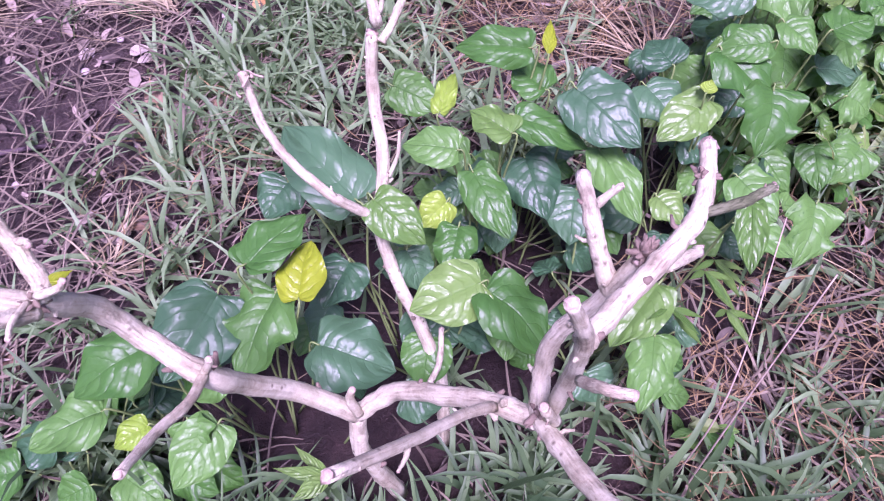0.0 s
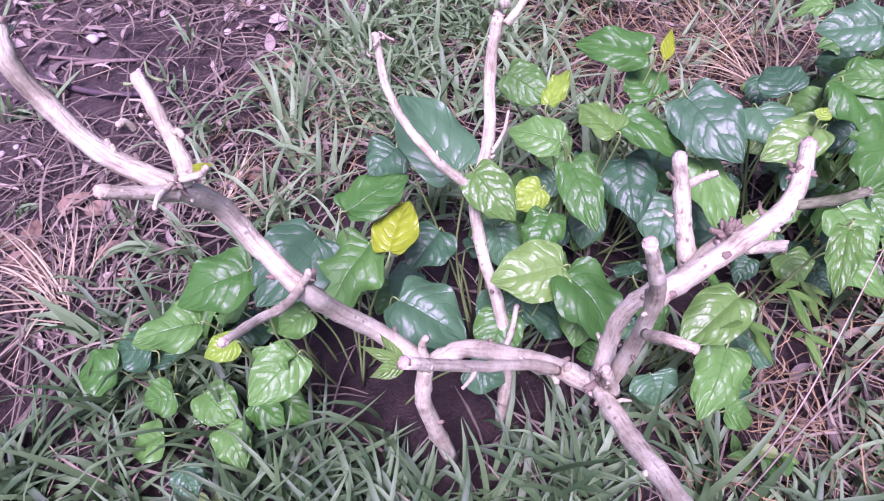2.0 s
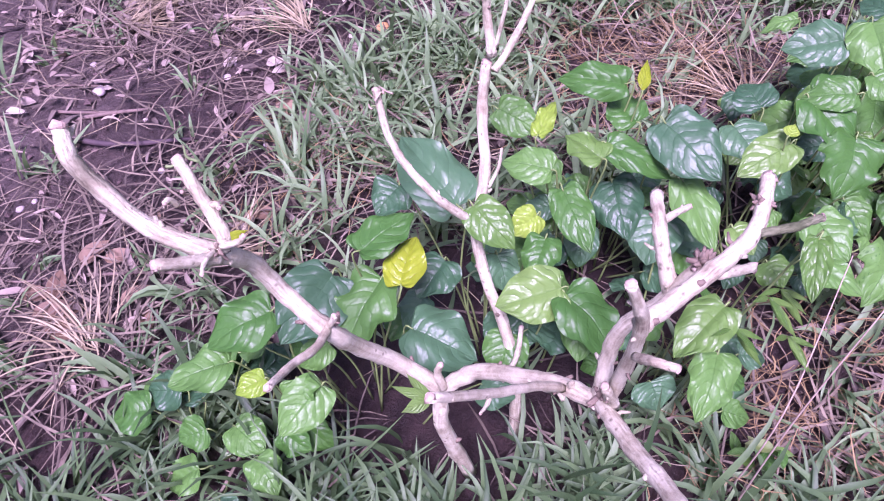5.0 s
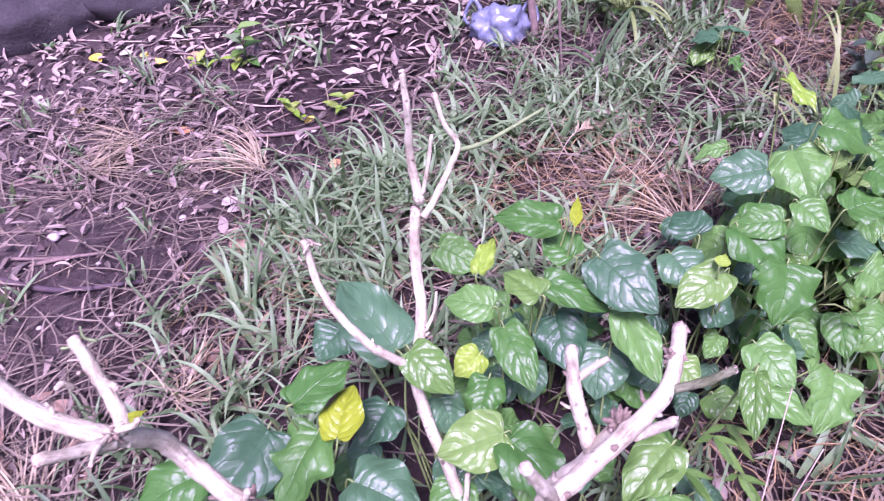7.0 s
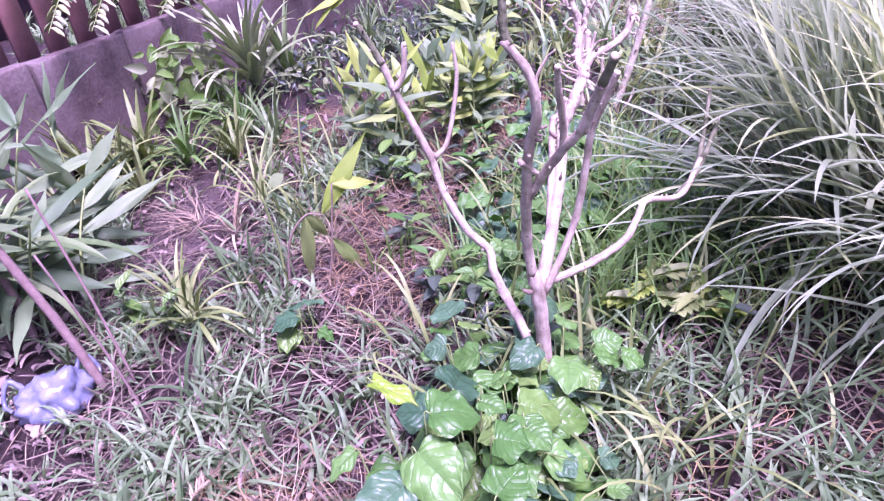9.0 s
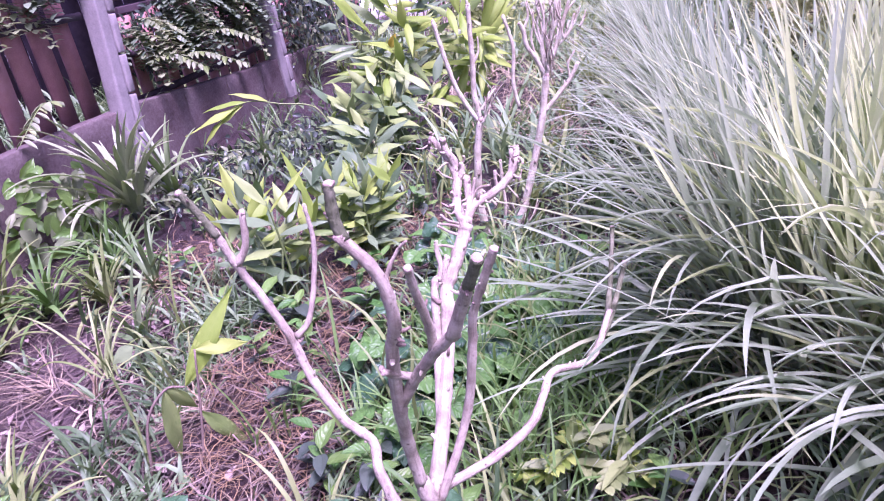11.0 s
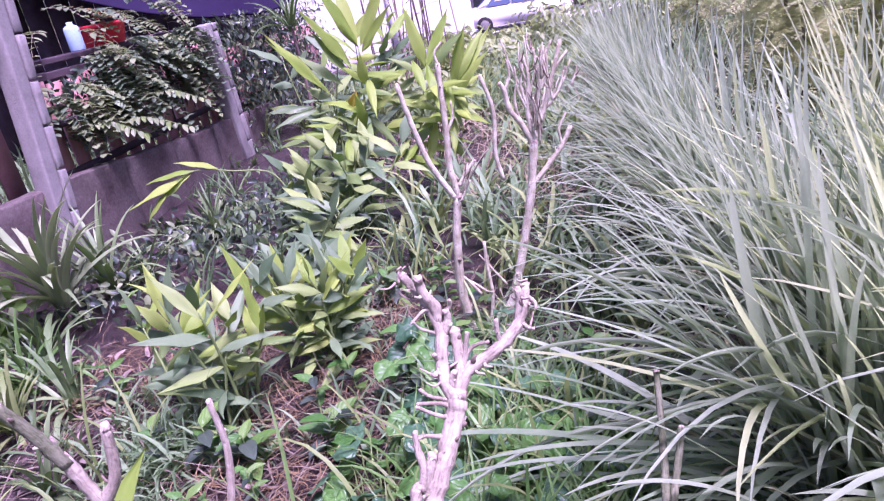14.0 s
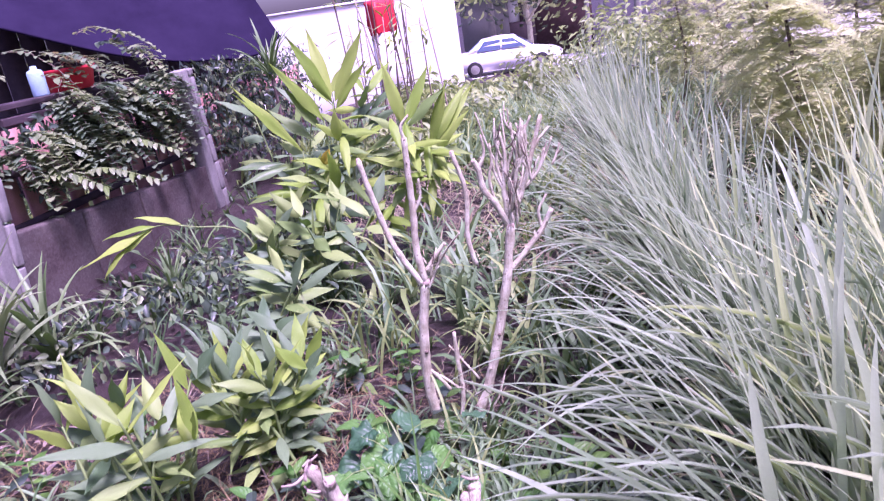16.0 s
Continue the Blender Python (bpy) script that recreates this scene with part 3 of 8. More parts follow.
def joined(name, pieces, materials, label="", category="", kind="stuff"):
    """One top-level object out of several (verts, faces, uvs, material) sets."""
    off, vs, fs, us, mi = 0, [], [], [], []
    for k, (v, f, uv) in enumerate(pieces):
        vs.append(v), fs.append(f + off), us.append(uv), mi.append(np.full(len(f), k, np.int32))
        off += len(v)
    me = mesh_from(name, np.vstack(vs), np.vstack(fs), np.vstack(us))
    for m in materials:
        me.materials.append(m)
    me.polygons.foreach_set("material_index", np.concatenate(mi))
    return tagged(new(name, me), label, category, "", kind)


def leaf_sheet(name, top, low, f, uv, rim):
    """A leaf's upper and lower face and, with corners of its own so that the faces stay evenly shaded, its thin edge."""
    n, m = len(top), len(rim)
    a = 2 * n + np.arange(m)
    b = np.roll(a, -1)
    edge = np.stack([a, a + m, b + m, b], -1)
    return mesh_from(name, np.vstack([top, low, top[rim], low[rim]]), np.vstack([f, f[:, ::-1] + n, edge]), np.vstack([uv, uv, uv[rim], uv[rim]]))


def leaf_mesh(name, profile, nu=7, nv=10, fold=0.25, droop=0.2, pucker=0.0, wave=0.0, lobe=0.0, seed=0, thick=0.012):
    """A leaf one long from its base at the origin along +y, one wide, its face up; profile gives the half width along it."""
    rng = np.random.default_rng(seed)
    u = np.linspace(-1, 1, nu)
    s = np.linspace(0, 1, nv)
    U, S = np.meshgrid(u, s)
    half = np.array([profile(v) for v in s])[:, None]
    X = U * half * 0.5
    Y = S - lobe * np.abs(U) ** 1.4 * (1 - S) ** 5
    ph = rng.uniform(0, 6.28, 4)
    Z = fold * np.abs(X) - droop * S**2 - droop * 0.5 * np.abs(X) ** 2
    Z += pucker * (np.cos(np.pi * 2.6 * 2 * U) - 1) * half * 0.5 * np.sin(np.pi * np.clip(S, 0, 1)) * (0.55 + 0.45 * np.sin(S * 19 + 4 * np.abs(U) + ph[3]))
    Z += wave * np.abs(U) ** 2 * half * np.sin(S * 11 + ph[0] + np.sign(U) * ph[1])
    Z += 0.02 * np.sin(3 * U + ph[2]) * np.sin(4 * S + ph[3])
    X = X + 0.03 * np.sin(S * 3 + ph[2]) * S
    v = np.stack([X, Y, Z], -1).reshape(-1, 3)
    uv = np.stack([(U + 1) / 2, S], -1).reshape(-1, 2)
    f = grid_faces(nu, nv)
    low = v - np.array([0, 0, thick])
    rim_idx = np.concatenate([np.arange(nu), np.arange(1, nv) * nu + nu - 1, (nv - 1) * nu + np.arange(nu - 2, -1, -1), np.arange(nv - 2, 0, -1) * nu])
    return leaf_sheet(name, v, low, f, uv, rim_idx)


def heart_mesh(name, seed, cup=0.2, droop=0.2, wave=0.04, swell=0.02):
    """A broad heart-shaped leaf: a small notch at the stalk, sunken curved nerves, swollen between them."""
    rng = np.random.default_rng(seed)
    nu, nv = 21, 19
    u, s = np.linspace(-1, 1, nu), np.linspace(0, 1, nv) ** 1.25
    U, S = np.meshgrid(u, s)
    q = np.clip((S - 0.38) / 0.62, 0, 1)
    half = np.where(S < 0.38, np.sin(np.pi / 2 * np.clip(S / 0.38, 0, 1) ** 0.55), np.cos(np.pi / 2 * q) ** 0.85) * 0.98 + 0.012
    half = half * (1 - 0.10 * np.exp(-(((S - 0.86) / 0.10) ** 2)))
    X = U * half * 0.5
    Y = S - 0.13 * np.abs(U) ** 1.6 * (S / 0.1) * np.exp(1 - S / 0.1) * (S < 0.6)
    ph = rng.uniform(0, 6.28, 5)
    body = np.sqrt(np.clip(half, 0, 1)) * np.clip(S * 9, 0, 1)
    Z = cup * np.abs(X) * 0.55 - cup * 1.1 * X**2 - droop * np.clip(S - 0.25, 0, 1) ** 1.6
    rows = np.abs(np.sin(np.pi * (5.0 * S**0.8 - 1.9 * np.abs(U) ** 1.4 + 0.25 * np.sin(3 * U + ph[0])))) ** 0.7
    Z += swell * 1.2 * rows * body * np.clip(np.abs(U) * 3, 0.2, 1)
    Z += 0.022 * np.sin(5 * U + 4 * S + ph[3]) * np.sin(7 * S - 3 * U + ph[4]) * body
    Z += wave * np.abs(U) ** 3 * half * np.sin(S * (13 + 3 * np.sin(ph[1])) + ph[2] + np.sign(U) * ph[3])
    Z += 0.025 * np.sin(2.4 * U + ph[4]) * np.sin(3.5 * S + ph[1])
    X = X + 0.05 * np.sin(S * 2.6 + ph[2]) * S**2
    v = np.stack([X, Y, Z], -1).reshape(-1, 3)
    uv = np.stack([(U + 1) / 2, S], -1).reshape(-1, 2)
    f = grid_faces(nu, nv)
    rim = np.concatenate([np.arange(nu), np.arange(1, nv) * nu + nu - 1, (nv - 1) * nu + np.arange(nu - 2, -1, -1), np.arange(nv - 2, 0, -1) * nu])
    return leaf_sheet(name, v, v - np.array([0, 0, 0.008]), f, uv, rim)


def oval(v):
    return max(0.0, math.sin(math.pi * min(1, v**0.8)) ** 0.8)


def lance(v):
    return max(0.02, math.sin(math.pi * v**0.78) ** 1.15) if 0 < v < 1 else 0.02


def box_arrays(lo, hi):
    lo, hi = np.array(lo, float), np.array(hi, float)
    c = np.array([[x, y, z] for z in (0, 1) for y in (0, 1) for x in (0, 1)])
    v = lo + c * (hi - lo)
    f = np.array([[0, 2, 3, 1], [4, 5, 7, 6], [0, 1, 5, 4], [2, 6, 7, 3], [0, 4, 6, 2], [1, 3, 7, 5]])
    return v, f


def worn_block(lo, hi, bevel=0.006, rough=0.0, seed=0, cuts=0):
    """A block with worn, rounded edges; rough: how far its faces stray."""
    bm = bmesh.new()
    v, f = box_arrays(lo, hi)
    vv = [bm.verts.new(p) for p in v]
    for q in f:
        bm.faces.new([vv[i] for i in q])
    if cuts:
        bmesh.ops.subdivide_edges(bm, edges=bm.edges[:], cuts=cuts, use_grid_fill=True)
    sharp = [e for e in bm.edges if e.calc_face_angle(0) > 1.0]
    bmesh.ops.bevel(bm, geom=sharp, offset=bevel, segments=2, affect="EDGES", profile=0.5)
    rng = random.Random(seed)
    if rough:
        for q in bm.verts:
            q.co += Vector((rng.uniform(-1, 1), rng.uniform(-1, 1), rng.uniform(-1, 1))) * rough
    for q in bm.faces:
        q.smooth = True
    return bm


def orient(base, tip, normal=(0, 0, 1), length=1.0, width=1.0):
    """The pose of a unit leaf from base to tip, its face towards normal."""
    b, t = Vector(base), Vector(tip)
    y = (t - b).normalized()
    n = Vector(normal)
    z = (n - n.dot(y) * y)
    z = z.normalized() if z.length > 1e-4 else y.orthogonal().normalized()
    x = y.cross(z)
    m = Matrix((x, y, z)).transposed().to_4x4()
    return Matrix.Translation(b) @ m @ Matrix.Diagonal((width, length, (width + length) / 2, 1))


HEARTS = [heart_mesh("heart_leaf", k, (0.15, 0.55, 0.35, 0.7, 0.25, 0.45, 0.1, 0.6)[k], (0.15, 0.35, 0.5, 0.2, 0.6, 0.3, 0.4, 0.25)[k], 0.07 + 0.04 * (k % 3)) for k in range(8)]
OVALS = [leaf_mesh("oval_leaf", oval, 7, 9, 0.35, 0.15, 0.02, 0.03, 0.0, k + 20) for k in range(3)]
LANCES = [leaf_mesh("lance_leaf", lance, 7, 12, 0.012 + 0.02 * (k % 2), 0.05 + 0.15 * k, 0.0, 0.035, 0.0, k + 40, 0.004) for k in range(5)]
VARIANTS = {}


def leaf_of(shapes, k, material_key):
    """The k-th shape of a kind in a material, made once and then shared."""
    key = (shapes[0].name, k % len(shapes), material_key)
    if key not in VARIANTS:
        me = shapes[k % len(shapes)].copy()
        me.materials.append(MAT[material_key])
        VARIANTS[key] = me
    return VARIANTS[key]


def leaf_part(shapes, material_key, parent, base, tip, width, normal=(0, 0, 1), name="leaf", seed=None):
    k = int(RNG.integers(0, 50)) if seed is None else seed
    ob = part(name, leaf_of(shapes, k, material_key), None, parent)
    ob.matrix_basis = orient(base, tip, normal, (Vector(tip) - Vector(base)).length, width)
    return ob


# ---- the ground and the wall ----
def build_ground():
    near = np.arange(-3.5, 8.01, 0.055)
    grow = 8.0 * 1.35 ** np.arange(1, 15)
    xs = np.concatenate([-3.5 - (grow[::-1] - 8.0), near, grow])
    ys = np.concatenate([-3.5 - (grow[::-1] - 8.0), near, grow])
    X, Y = np.meshgrid(xs, ys)
    Z = ground_z(X, Y)
    fine = np.random.default_rng(3).normal(size=X.shape) * 0.006
    Z = Z + fine * (np.hypot(X - 1, Y - 2) < 7)
    v = np.stack([X, Y, Z], -1).reshape(-1, 3)
    me = mesh_from("ground", v, grid_faces(len(xs), len(ys)))
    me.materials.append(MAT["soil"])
    tagged(new("ground", me), "dark damp garden soil with humps", "ground", "", "structure")


build_ground()
WALL = [(-3.6, 2.75), (-1.35, 3.45), (0.2, 4.24), (1.56, 5.36), (3.35, 7.02), (6.6, 9.9)]
WALL_TOP = [0.62, 0.72, 0.80, 0.765, 0.60, 0.45]


def build_wall():
    """A low wall of concrete panels, each with its own worn top."""
    wall = tagged(new("wall_1"), "low weathered concrete panel wall, stained purple-grey", "wall", "", "structure")
    k = 0
    for (a, za), (b, zb) in zip(zip(WALL, WALL_TOP), zip(WALL[1:], WALL_TOP[1:])):
        a, b = Vector((*a, 0)), Vector((*b, 0))
        run = (b - a).length
        n = max(1, round(run / 0.62))
        for i in range(n):
            f0, f1 = i / n, (i + 1) / n
            top = za + (zb - za) * (f0 + f1) / 2 + random.uniform(-0.012, 0.012)
            m = a.lerp(b, (f0 + f1) / 2)
            low = float(ground_z(m.x, m.y)) - 0.12
            bm = worn_block((-run / n / 2 + 0.006, -0.045, low), (run / n / 2 - 0.006, 0.045, top), 0.012, 0.0035, k, 5)
            slope = (zb - za) / run
            for v in bm.verts:
                if v.co.z > top - 0.2:
                    v.co.z += slope * v.co.x
            ob = part("panel", bm, MAT["concrete"], wall)
            d = (b - a).normalized()
            ob.matrix_basis = Matrix.Translation((m.x, m.y, 0)) @ Matrix.Rotation(math.atan2(d.y, d.x), 4, "Z")
            k += 1


build_wall()


def concrete_post(x, y, top, lean, width, turn, axis=(0.78, -0.62, 0)):
    """A precast fence post: a flat shaft and, on one side, a stepped strip of short blocks."""
    z0 = float(ground_z(x, y)) - 0.1
    post = thing("concrete_post", (x, y, z0), "pale precast concrete fence post with stepped blocks", "post", "fence posts")
    m = Matrix.Translation((x, y, z0)) @ Matrix.Rotation(radians(lean), 4, axis) @ Matrix.Rotation(radians(turn), 4, "Z")
    h = top - z0
    ob = part("shaft", worn_block((-width / 2, -0.05, 0), (width * 0.12, 0.05, h), 0.008, 0.002, 1, 3), MAT["post"], post)
    ob.matrix_basis = m
    z, k = 0.0, 0
    while z < h - 0.05:
        step = min(0.235, h - z)
        ob = part("block", worn_block((width * 0.12 + 0.002, -0.062, z + 0.006), (width / 2, 0.04, z + step - 0.006), 0.008, 0.002, k + 4, 2), MAT["post"], post)
        ob.matrix_basis = m
        z, k = z + step, k + 1
    return post


concrete_post(1.49, 5.28, 2.05, 4.2, 0.145, 42, (0, 1, 0))
concrete_post(3.27, 6.92, 1.40, 5.0, 0.17, 42)


def picket_fence(name, a, b, low, top, rails, group):
    """Upright planks on rails, with gaps."""
    a, b = Vector(a), Vector(b)
    d = (b - a).normalized()
    run = (b - a).length
    ob = thing(name, (a.x, a.y, low), "faded red wooden picket fence with dark rails", "fence", group)
    turn = Matrix.Rotation(math.atan2(d.y, d.x), 4, "Z")
    n = int(run / 0.185)
    shape = None
    for i in range(n):
        p = a + d * (i + 0.5) * 0.185
        if shape is None:
            bm = worn_block((-0.062, -0.009, 0), (0.062, 0.009, top - low), 0.004, 0.0)
            shape = bpy.data.meshes.new("picket")
            bm.to_mesh(shape)
            bm.free()
            shape.materials.append(MAT["picket"])
        q = part("picket", shape, None, ob)
        q.matrix_basis = Matrix.Translation((p.x, p.y, low + random.uniform(-0.02, 0.02))) @ turn @ Matrix.Rotation(radians(random.uniform(-1.5, 1.5)), 4, "Y")
    for z in rails:
        q = part("rail", worn_block((0, -0.05, z - 0.022), (run, -0.012, z + 0.022), 0.004), MAT["dark_wood"], ob)
        q.matrix_basis = Matrix.Translation((a.x, a.y, 0)) @ turn
    return ob


picket_fence("picket_fence", (-0.6, 4.03, 0), (1.5, 5.62, 0), 0.55, 1.85, (1.32,), "fence runs")
picket_fence("picket_fence", (1.65, 5.75, 0), (3.3, 7.3, 0), 0.45, 1.26, (0.72, 1.02), "fence runs")
picket_fence("picket_fence", (3.5, 7.5, 0), (5.6, 9.4, 0), 0.35, 1.15, (0.62, 0.95), "fence runs")


def fence_ledge():
    """A thick dark beam on the fence, on which pots stand."""
    a, b = Vector((1.75, 6.0)), Vector((3.0, 7.18))
    d = b - a
    ob = thing("beam", (a.x, a.y, 1.28), "dark weathered beam along the fence top", "beam")
    for z, h, name in ((1.27, 0.05, "lower_board"), (1.36, 0.035, "upper_board")):
        q = part(name, worn_block((0, -0.1, z), (d.length, 0.06, z + h), 0.006, 0.001, 3, 4), MAT["dark_wood"], ob)
        q.matrix_basis = Matrix.Translation((a.x, a.y, 0)) @ Matrix.Rotation(math.atan2(d.y, d.x), 4, "Z")


fence_ledge()


def lathe(profile, sides=18):
    ang = np.linspace(0, 2 * np.pi, sides, endpoint=False)
    v = np.array([[r * math.cos(a), r * math.sin(a), z] for r, z in profile for a in ang])
    return mesh_from("turned", v, grid_faces(sides, len(profile), 0, True))


TUB = [(0.0, 0), (0.13, 0), (0.14, 0.006), (0.165, 0.12), (0.176, 0.125), (0.178, 0.145), (0.166, 0.146), (0.152, 0.12), (0.0, 0.11)]
tub = thing("tub", (2.36, 6.56, 1.395), "shallow red plastic tub on the fence beam", "tub")
part("body", lathe(TUB, 28), MAT["red_cloth"], tub).matrix_basis = Matrix.Translation((2.36, 6.56, 1.395))
CAN = [(0.0, 0), (0.047, 0), (0.05, 0.008), (0.05, 0.14), (0.044, 0.156), (0.02, 0.168), (0.02, 0.186), (0.0, 0.188)]
canister = thing("canister", (2.13, 6.35, 1.395), "pale blue round canister with a short neck on the beam", "canister")
part("body", lathe(CAN, 24), MAT["pale_blue"], canister).matrix_basis = Matrix.Translation((2.13, 6.35, 1.395))


def shade_net():
    """A dark net hung over the fence, its lower edge sagging."""
    U, V = np.meshgrid(np.linspace(0, 1, 30), np.linspace(0, 1, 9))
    run = (0, 0.28, 0.5, 0.68, 0.84, 0.93, 1.0)
    x = np.interp(U, run, (1.1, 2.28, 3.03, 3.58, 4.04, 4.28, 4.42)) + 0.1 * V
    y = np.interp(U, run, (8.42, 8.07, 7.85, 7.69, 7.55, 7.48, 7.44)) + 1.3 * V
    z = np.interp(U, run, (2.26, 1.91, 1.62, 1.44, 1.35, 1.38, 1.52)) + 1.25 * V + 0.03 * np.sin(9 * U + 3 * V) + 0.02 * np.sin(17 * U) * V
    v = np.stack([x, y, z], -1).reshape(-1, 3)
    low = v + np.array([0, 0.006, 0.006])
    f = grid_faces(30, 9)
    me = mesh_from("sheet", np.vstack([v, low]), np.vstack([f, f[:, ::-1] + len(v)]))
    net = thing("shade_net", tuple(v[15]), "dark purple shade net sagging over the fence", "shade net")
    part("sheet", me, MAT["net"], net)
    part("hem", tube_mesh("hem", [tuple(p) for p in v[:30]], 0.012, 0.012, 7, 3), MAT["net"], net, "rolled dark hem")


shade_net()


def back_wall():
    """A dark boarded wall, added to stand in for the deep shade behind the net and close the yard."""
    a, b = Vector((-0.6, 9.9)), Vector((4.5, 8.9))
    d = b - a
    wall = thing("wall_2", (a.x, a.y, 0.0), "dark boards added to fill the shade behind the net", "wall", "", "structure")
    m = Matrix.Translation((a.x, a.y, 0)) @ Matrix.Rotation(math.atan2(d.y, d.x), 4, "Z")
    n = 24
    for k in range(n):
        w = d.length / n
        o = part("board", worn_block((k * w + 0.003, -0.02 + 0.006 * (k % 2), 0.0), ((k + 1) * w - 0.003, 0.03, 2.3 + 0.02 * (k % 3)), 0.004), MAT["dark_wood"], wall)
        o.matrix_basis = m


back_wall()


def rubble():
    """Dark rounded stones at the wall's foot."""
    for k, (x, y, r) in enumerate(((-1.72, 2.93, 0.22), (-2.12, 2.72, 0.27), (-2.6, 2.5, 0.3), (-1.42, 3.05, 0.15), (-1.1, 3.25, 0.14))):
        bm = bmesh.new()
        bmesh.ops.create_icosphere(bm, subdivisions=4, radius=1.0)
        for v in bm.verts:
            d = 1 + 0.16 * noise.noise(v.co * 1.4 + Vector((k * 7, 0, 0))) + 0.06 * noise.noise(v.co * 4 + Vector((0, k * 5, 0)))
            v.co = Vector((v.co.x * r * 1.35, v.co.y * r * 0.8, v.co.z * r * 0.62)) * d
        for f in bm.faces:
            f.smooth = True
        stone = tagged(part("stone", bm, MAT["stone"], None), "dark damp rounded stone at the wall's foot", "stone", "stones by the wall")
        stone.matrix_basis = Matrix.Translation((x, y, float(ground_z(x, y)) + r * 0.22)) @ Matrix.Rotation(0.5 + 0.2 * k, 4, "Z")


rubble()


# ---- shrubs ----
def shrub(name, at, label):
    return thing("pruned_shrub", (at[0], at[1], float(ground_z(*at))), label, "shrub", "pruned shrubs")


limb_count = [0]


def limb(parent, kind, r0, r1, points):
    """A knotty piece of wood with bud scars, and a pale cut end where it was pruned."""
    limb_count[0] += 1
    k = limb_count[0]
    thin = 0.72 if parent["label"].startswith("bare pale") else 0.92 if parent["label"].startswith("leafless") else 0.78
    r0, r1 = r0 * thin, r1 * thin
    mat = MAT[{"shoot": "green_bark", "greenwood": "grey_bark"}.get(kind, "old_bark" if parent["label"].startswith("tall") else "bark")]
    wood = part("branch" if kind == "greenwood" else kind, tube_mesh(kind, points, r0, r1, 10, 7, 0.05, k, 0.14), mat, parent, {"shoot": "green young shoot", "greenwood": "grey-green younger bark"}.get(kind, ""))
    p = smooth_line(points, 7)
    end, way = Vector(p[-1]), Vector(p[-1] - p[-2]).normalized()
    rng = random.Random(k)
    if kind in ("branch", "stub", "twig", "greenwood") and r1 < 0.019:
        slant = way + Vector((rng.uniform(-1, 1), rng.uniform(-1, 1), rng.uniform(-1, 1))) * 0.35
        v, f, uv = tube_arrays(np.array([end - way * r1 * 0.5, end + slant * r1 * 0.15, end + slant * r1 * rng.uniform(0.3, 0.8)]), [r1 * 1.0, r1 * 0.98, r1 * rng.uniform(0.45, 0.8)], 9, 0.35, k)
        part("cut_end", mesh_from("cut_end", v, f, uv), MAT["cut_wood"], wood)
    n = max(1, len(p) // 6)
    for i in range(n):
        j = rng.randrange(1, len(p) - 1)
        c, t = Vector(p[j]), Vector(p[j + 1] - p[j - 1]).normalized()
        r = r0 + (r1 - r0) * j / len(p)
        side = (t.orthogonal().normalized() @ Matrix.Rotation(rng.uniform(0, 6.28), 3, t)).normalized()
        a = c + side * r * 0.6
        size = rng.uniform(0.22, 0.42) * r
        length = rng.choice((0.6, 0.7, 0.8, 1.0, 1.6)) * r
        ln = np.array([a, a + side * length * 0.5, a + (side + t * 0.5) * length])
        v, f, uv = tube_arrays(ln, [size * 1.25, size, size * 0.55], 7, 0.15, k * 9 + i)
        part("bud", mesh_from("bud", v, f, uv), MAT["bud" if i % 2 else "bark"], wood)
    return wood


shrub_near = shrub("near", (0.09, 0.42), "bare pale pruned shrub arching over heart-shaped leaves")
shrub_middle = shrub("middle", (1.19, 1.52), "tall pruned shrub with several forked bare stems")
shrub_far = shrub("far", (2.42, 2.72), "leafless pruned shrub with two slim stems and twiggy tops")
limb(shrub_near, "trunk", 0.019, 0.017, [(0.073, 0.396, 0.066), (0.03, 0.396, 0.281), (0.026, 0.42, 0.378)])
limb(shrub_near, "branch", 0.019, 0.011, [(0.026, 0.42, 0.378), (-0.038, 0.417, 0.453), (-0.077, 0.389, 0.539), (-0.098, 0.36, 0.634), (-0.153, 0.379, 0.676), (-0.178, 0.378, 0.736), (-0.187, 0.34, 0.807), (-0.243, 0.337, 0.84), (-0.281, 0.344, 0.886), (-0.293, 0.344, 0.927), (-0.3, 0.361, 0.954)])
limb(shrub_near, "branch", 0.012, 0.009, [(-0.185, 0.341, 0.806), (-0.179, 0.357, 0.812), (-0.21, 0.387, 0.837), (-0.235, 0.407, 0.869)])
limb(shrub_near, "stub", 0.01, 0.008, [(-0.181, 0.336, 0.801), (-0.19, 0.311, 0.83), (-0.207, 0.284, 0.858)])
limb(shrub_near, "twig", 0.008, 0.006, [(-0.096, 0.359, 0.639), (-0.093, 0.316, 0.669), (-0.102, 0.276, 0.701), (-0.1, 0.227, 0.749)])
limb(shrub_near, "branch", 0.018, 0.017, [(0.026, 0.42, 0.378), (0.082, 0.433, 0.433), (0.143, 0.407, 0.495), (0.198, 0.383, 0.54), (0.248, 0.354, 0.575)])
limb(shrub_near, "branch", 0.0145, 0.013, [(0.248, 0.354, 0.575), (0.277, 0.287, 0.627), (0.305, 0.22, 0.694), (0.326, 0.152, 0.765)])
limb(shrub_near, "twig", 0.009, 0.007, [(0.201, 0.372, 0.557), (0.168, 0.335, 0.628), (0.121, 0.272, 0.728), (0.075, 0.212, 0.832)])
limb(shrub_near, "branch", 0.0145, 0.012, [(0.248, 0.358, 0.577), (0.248, 0.391, 0.627), (0.257, 0.408, 0.672), (0.288, 0.418, 0.718), (0.316, 0.43, 0.781)])
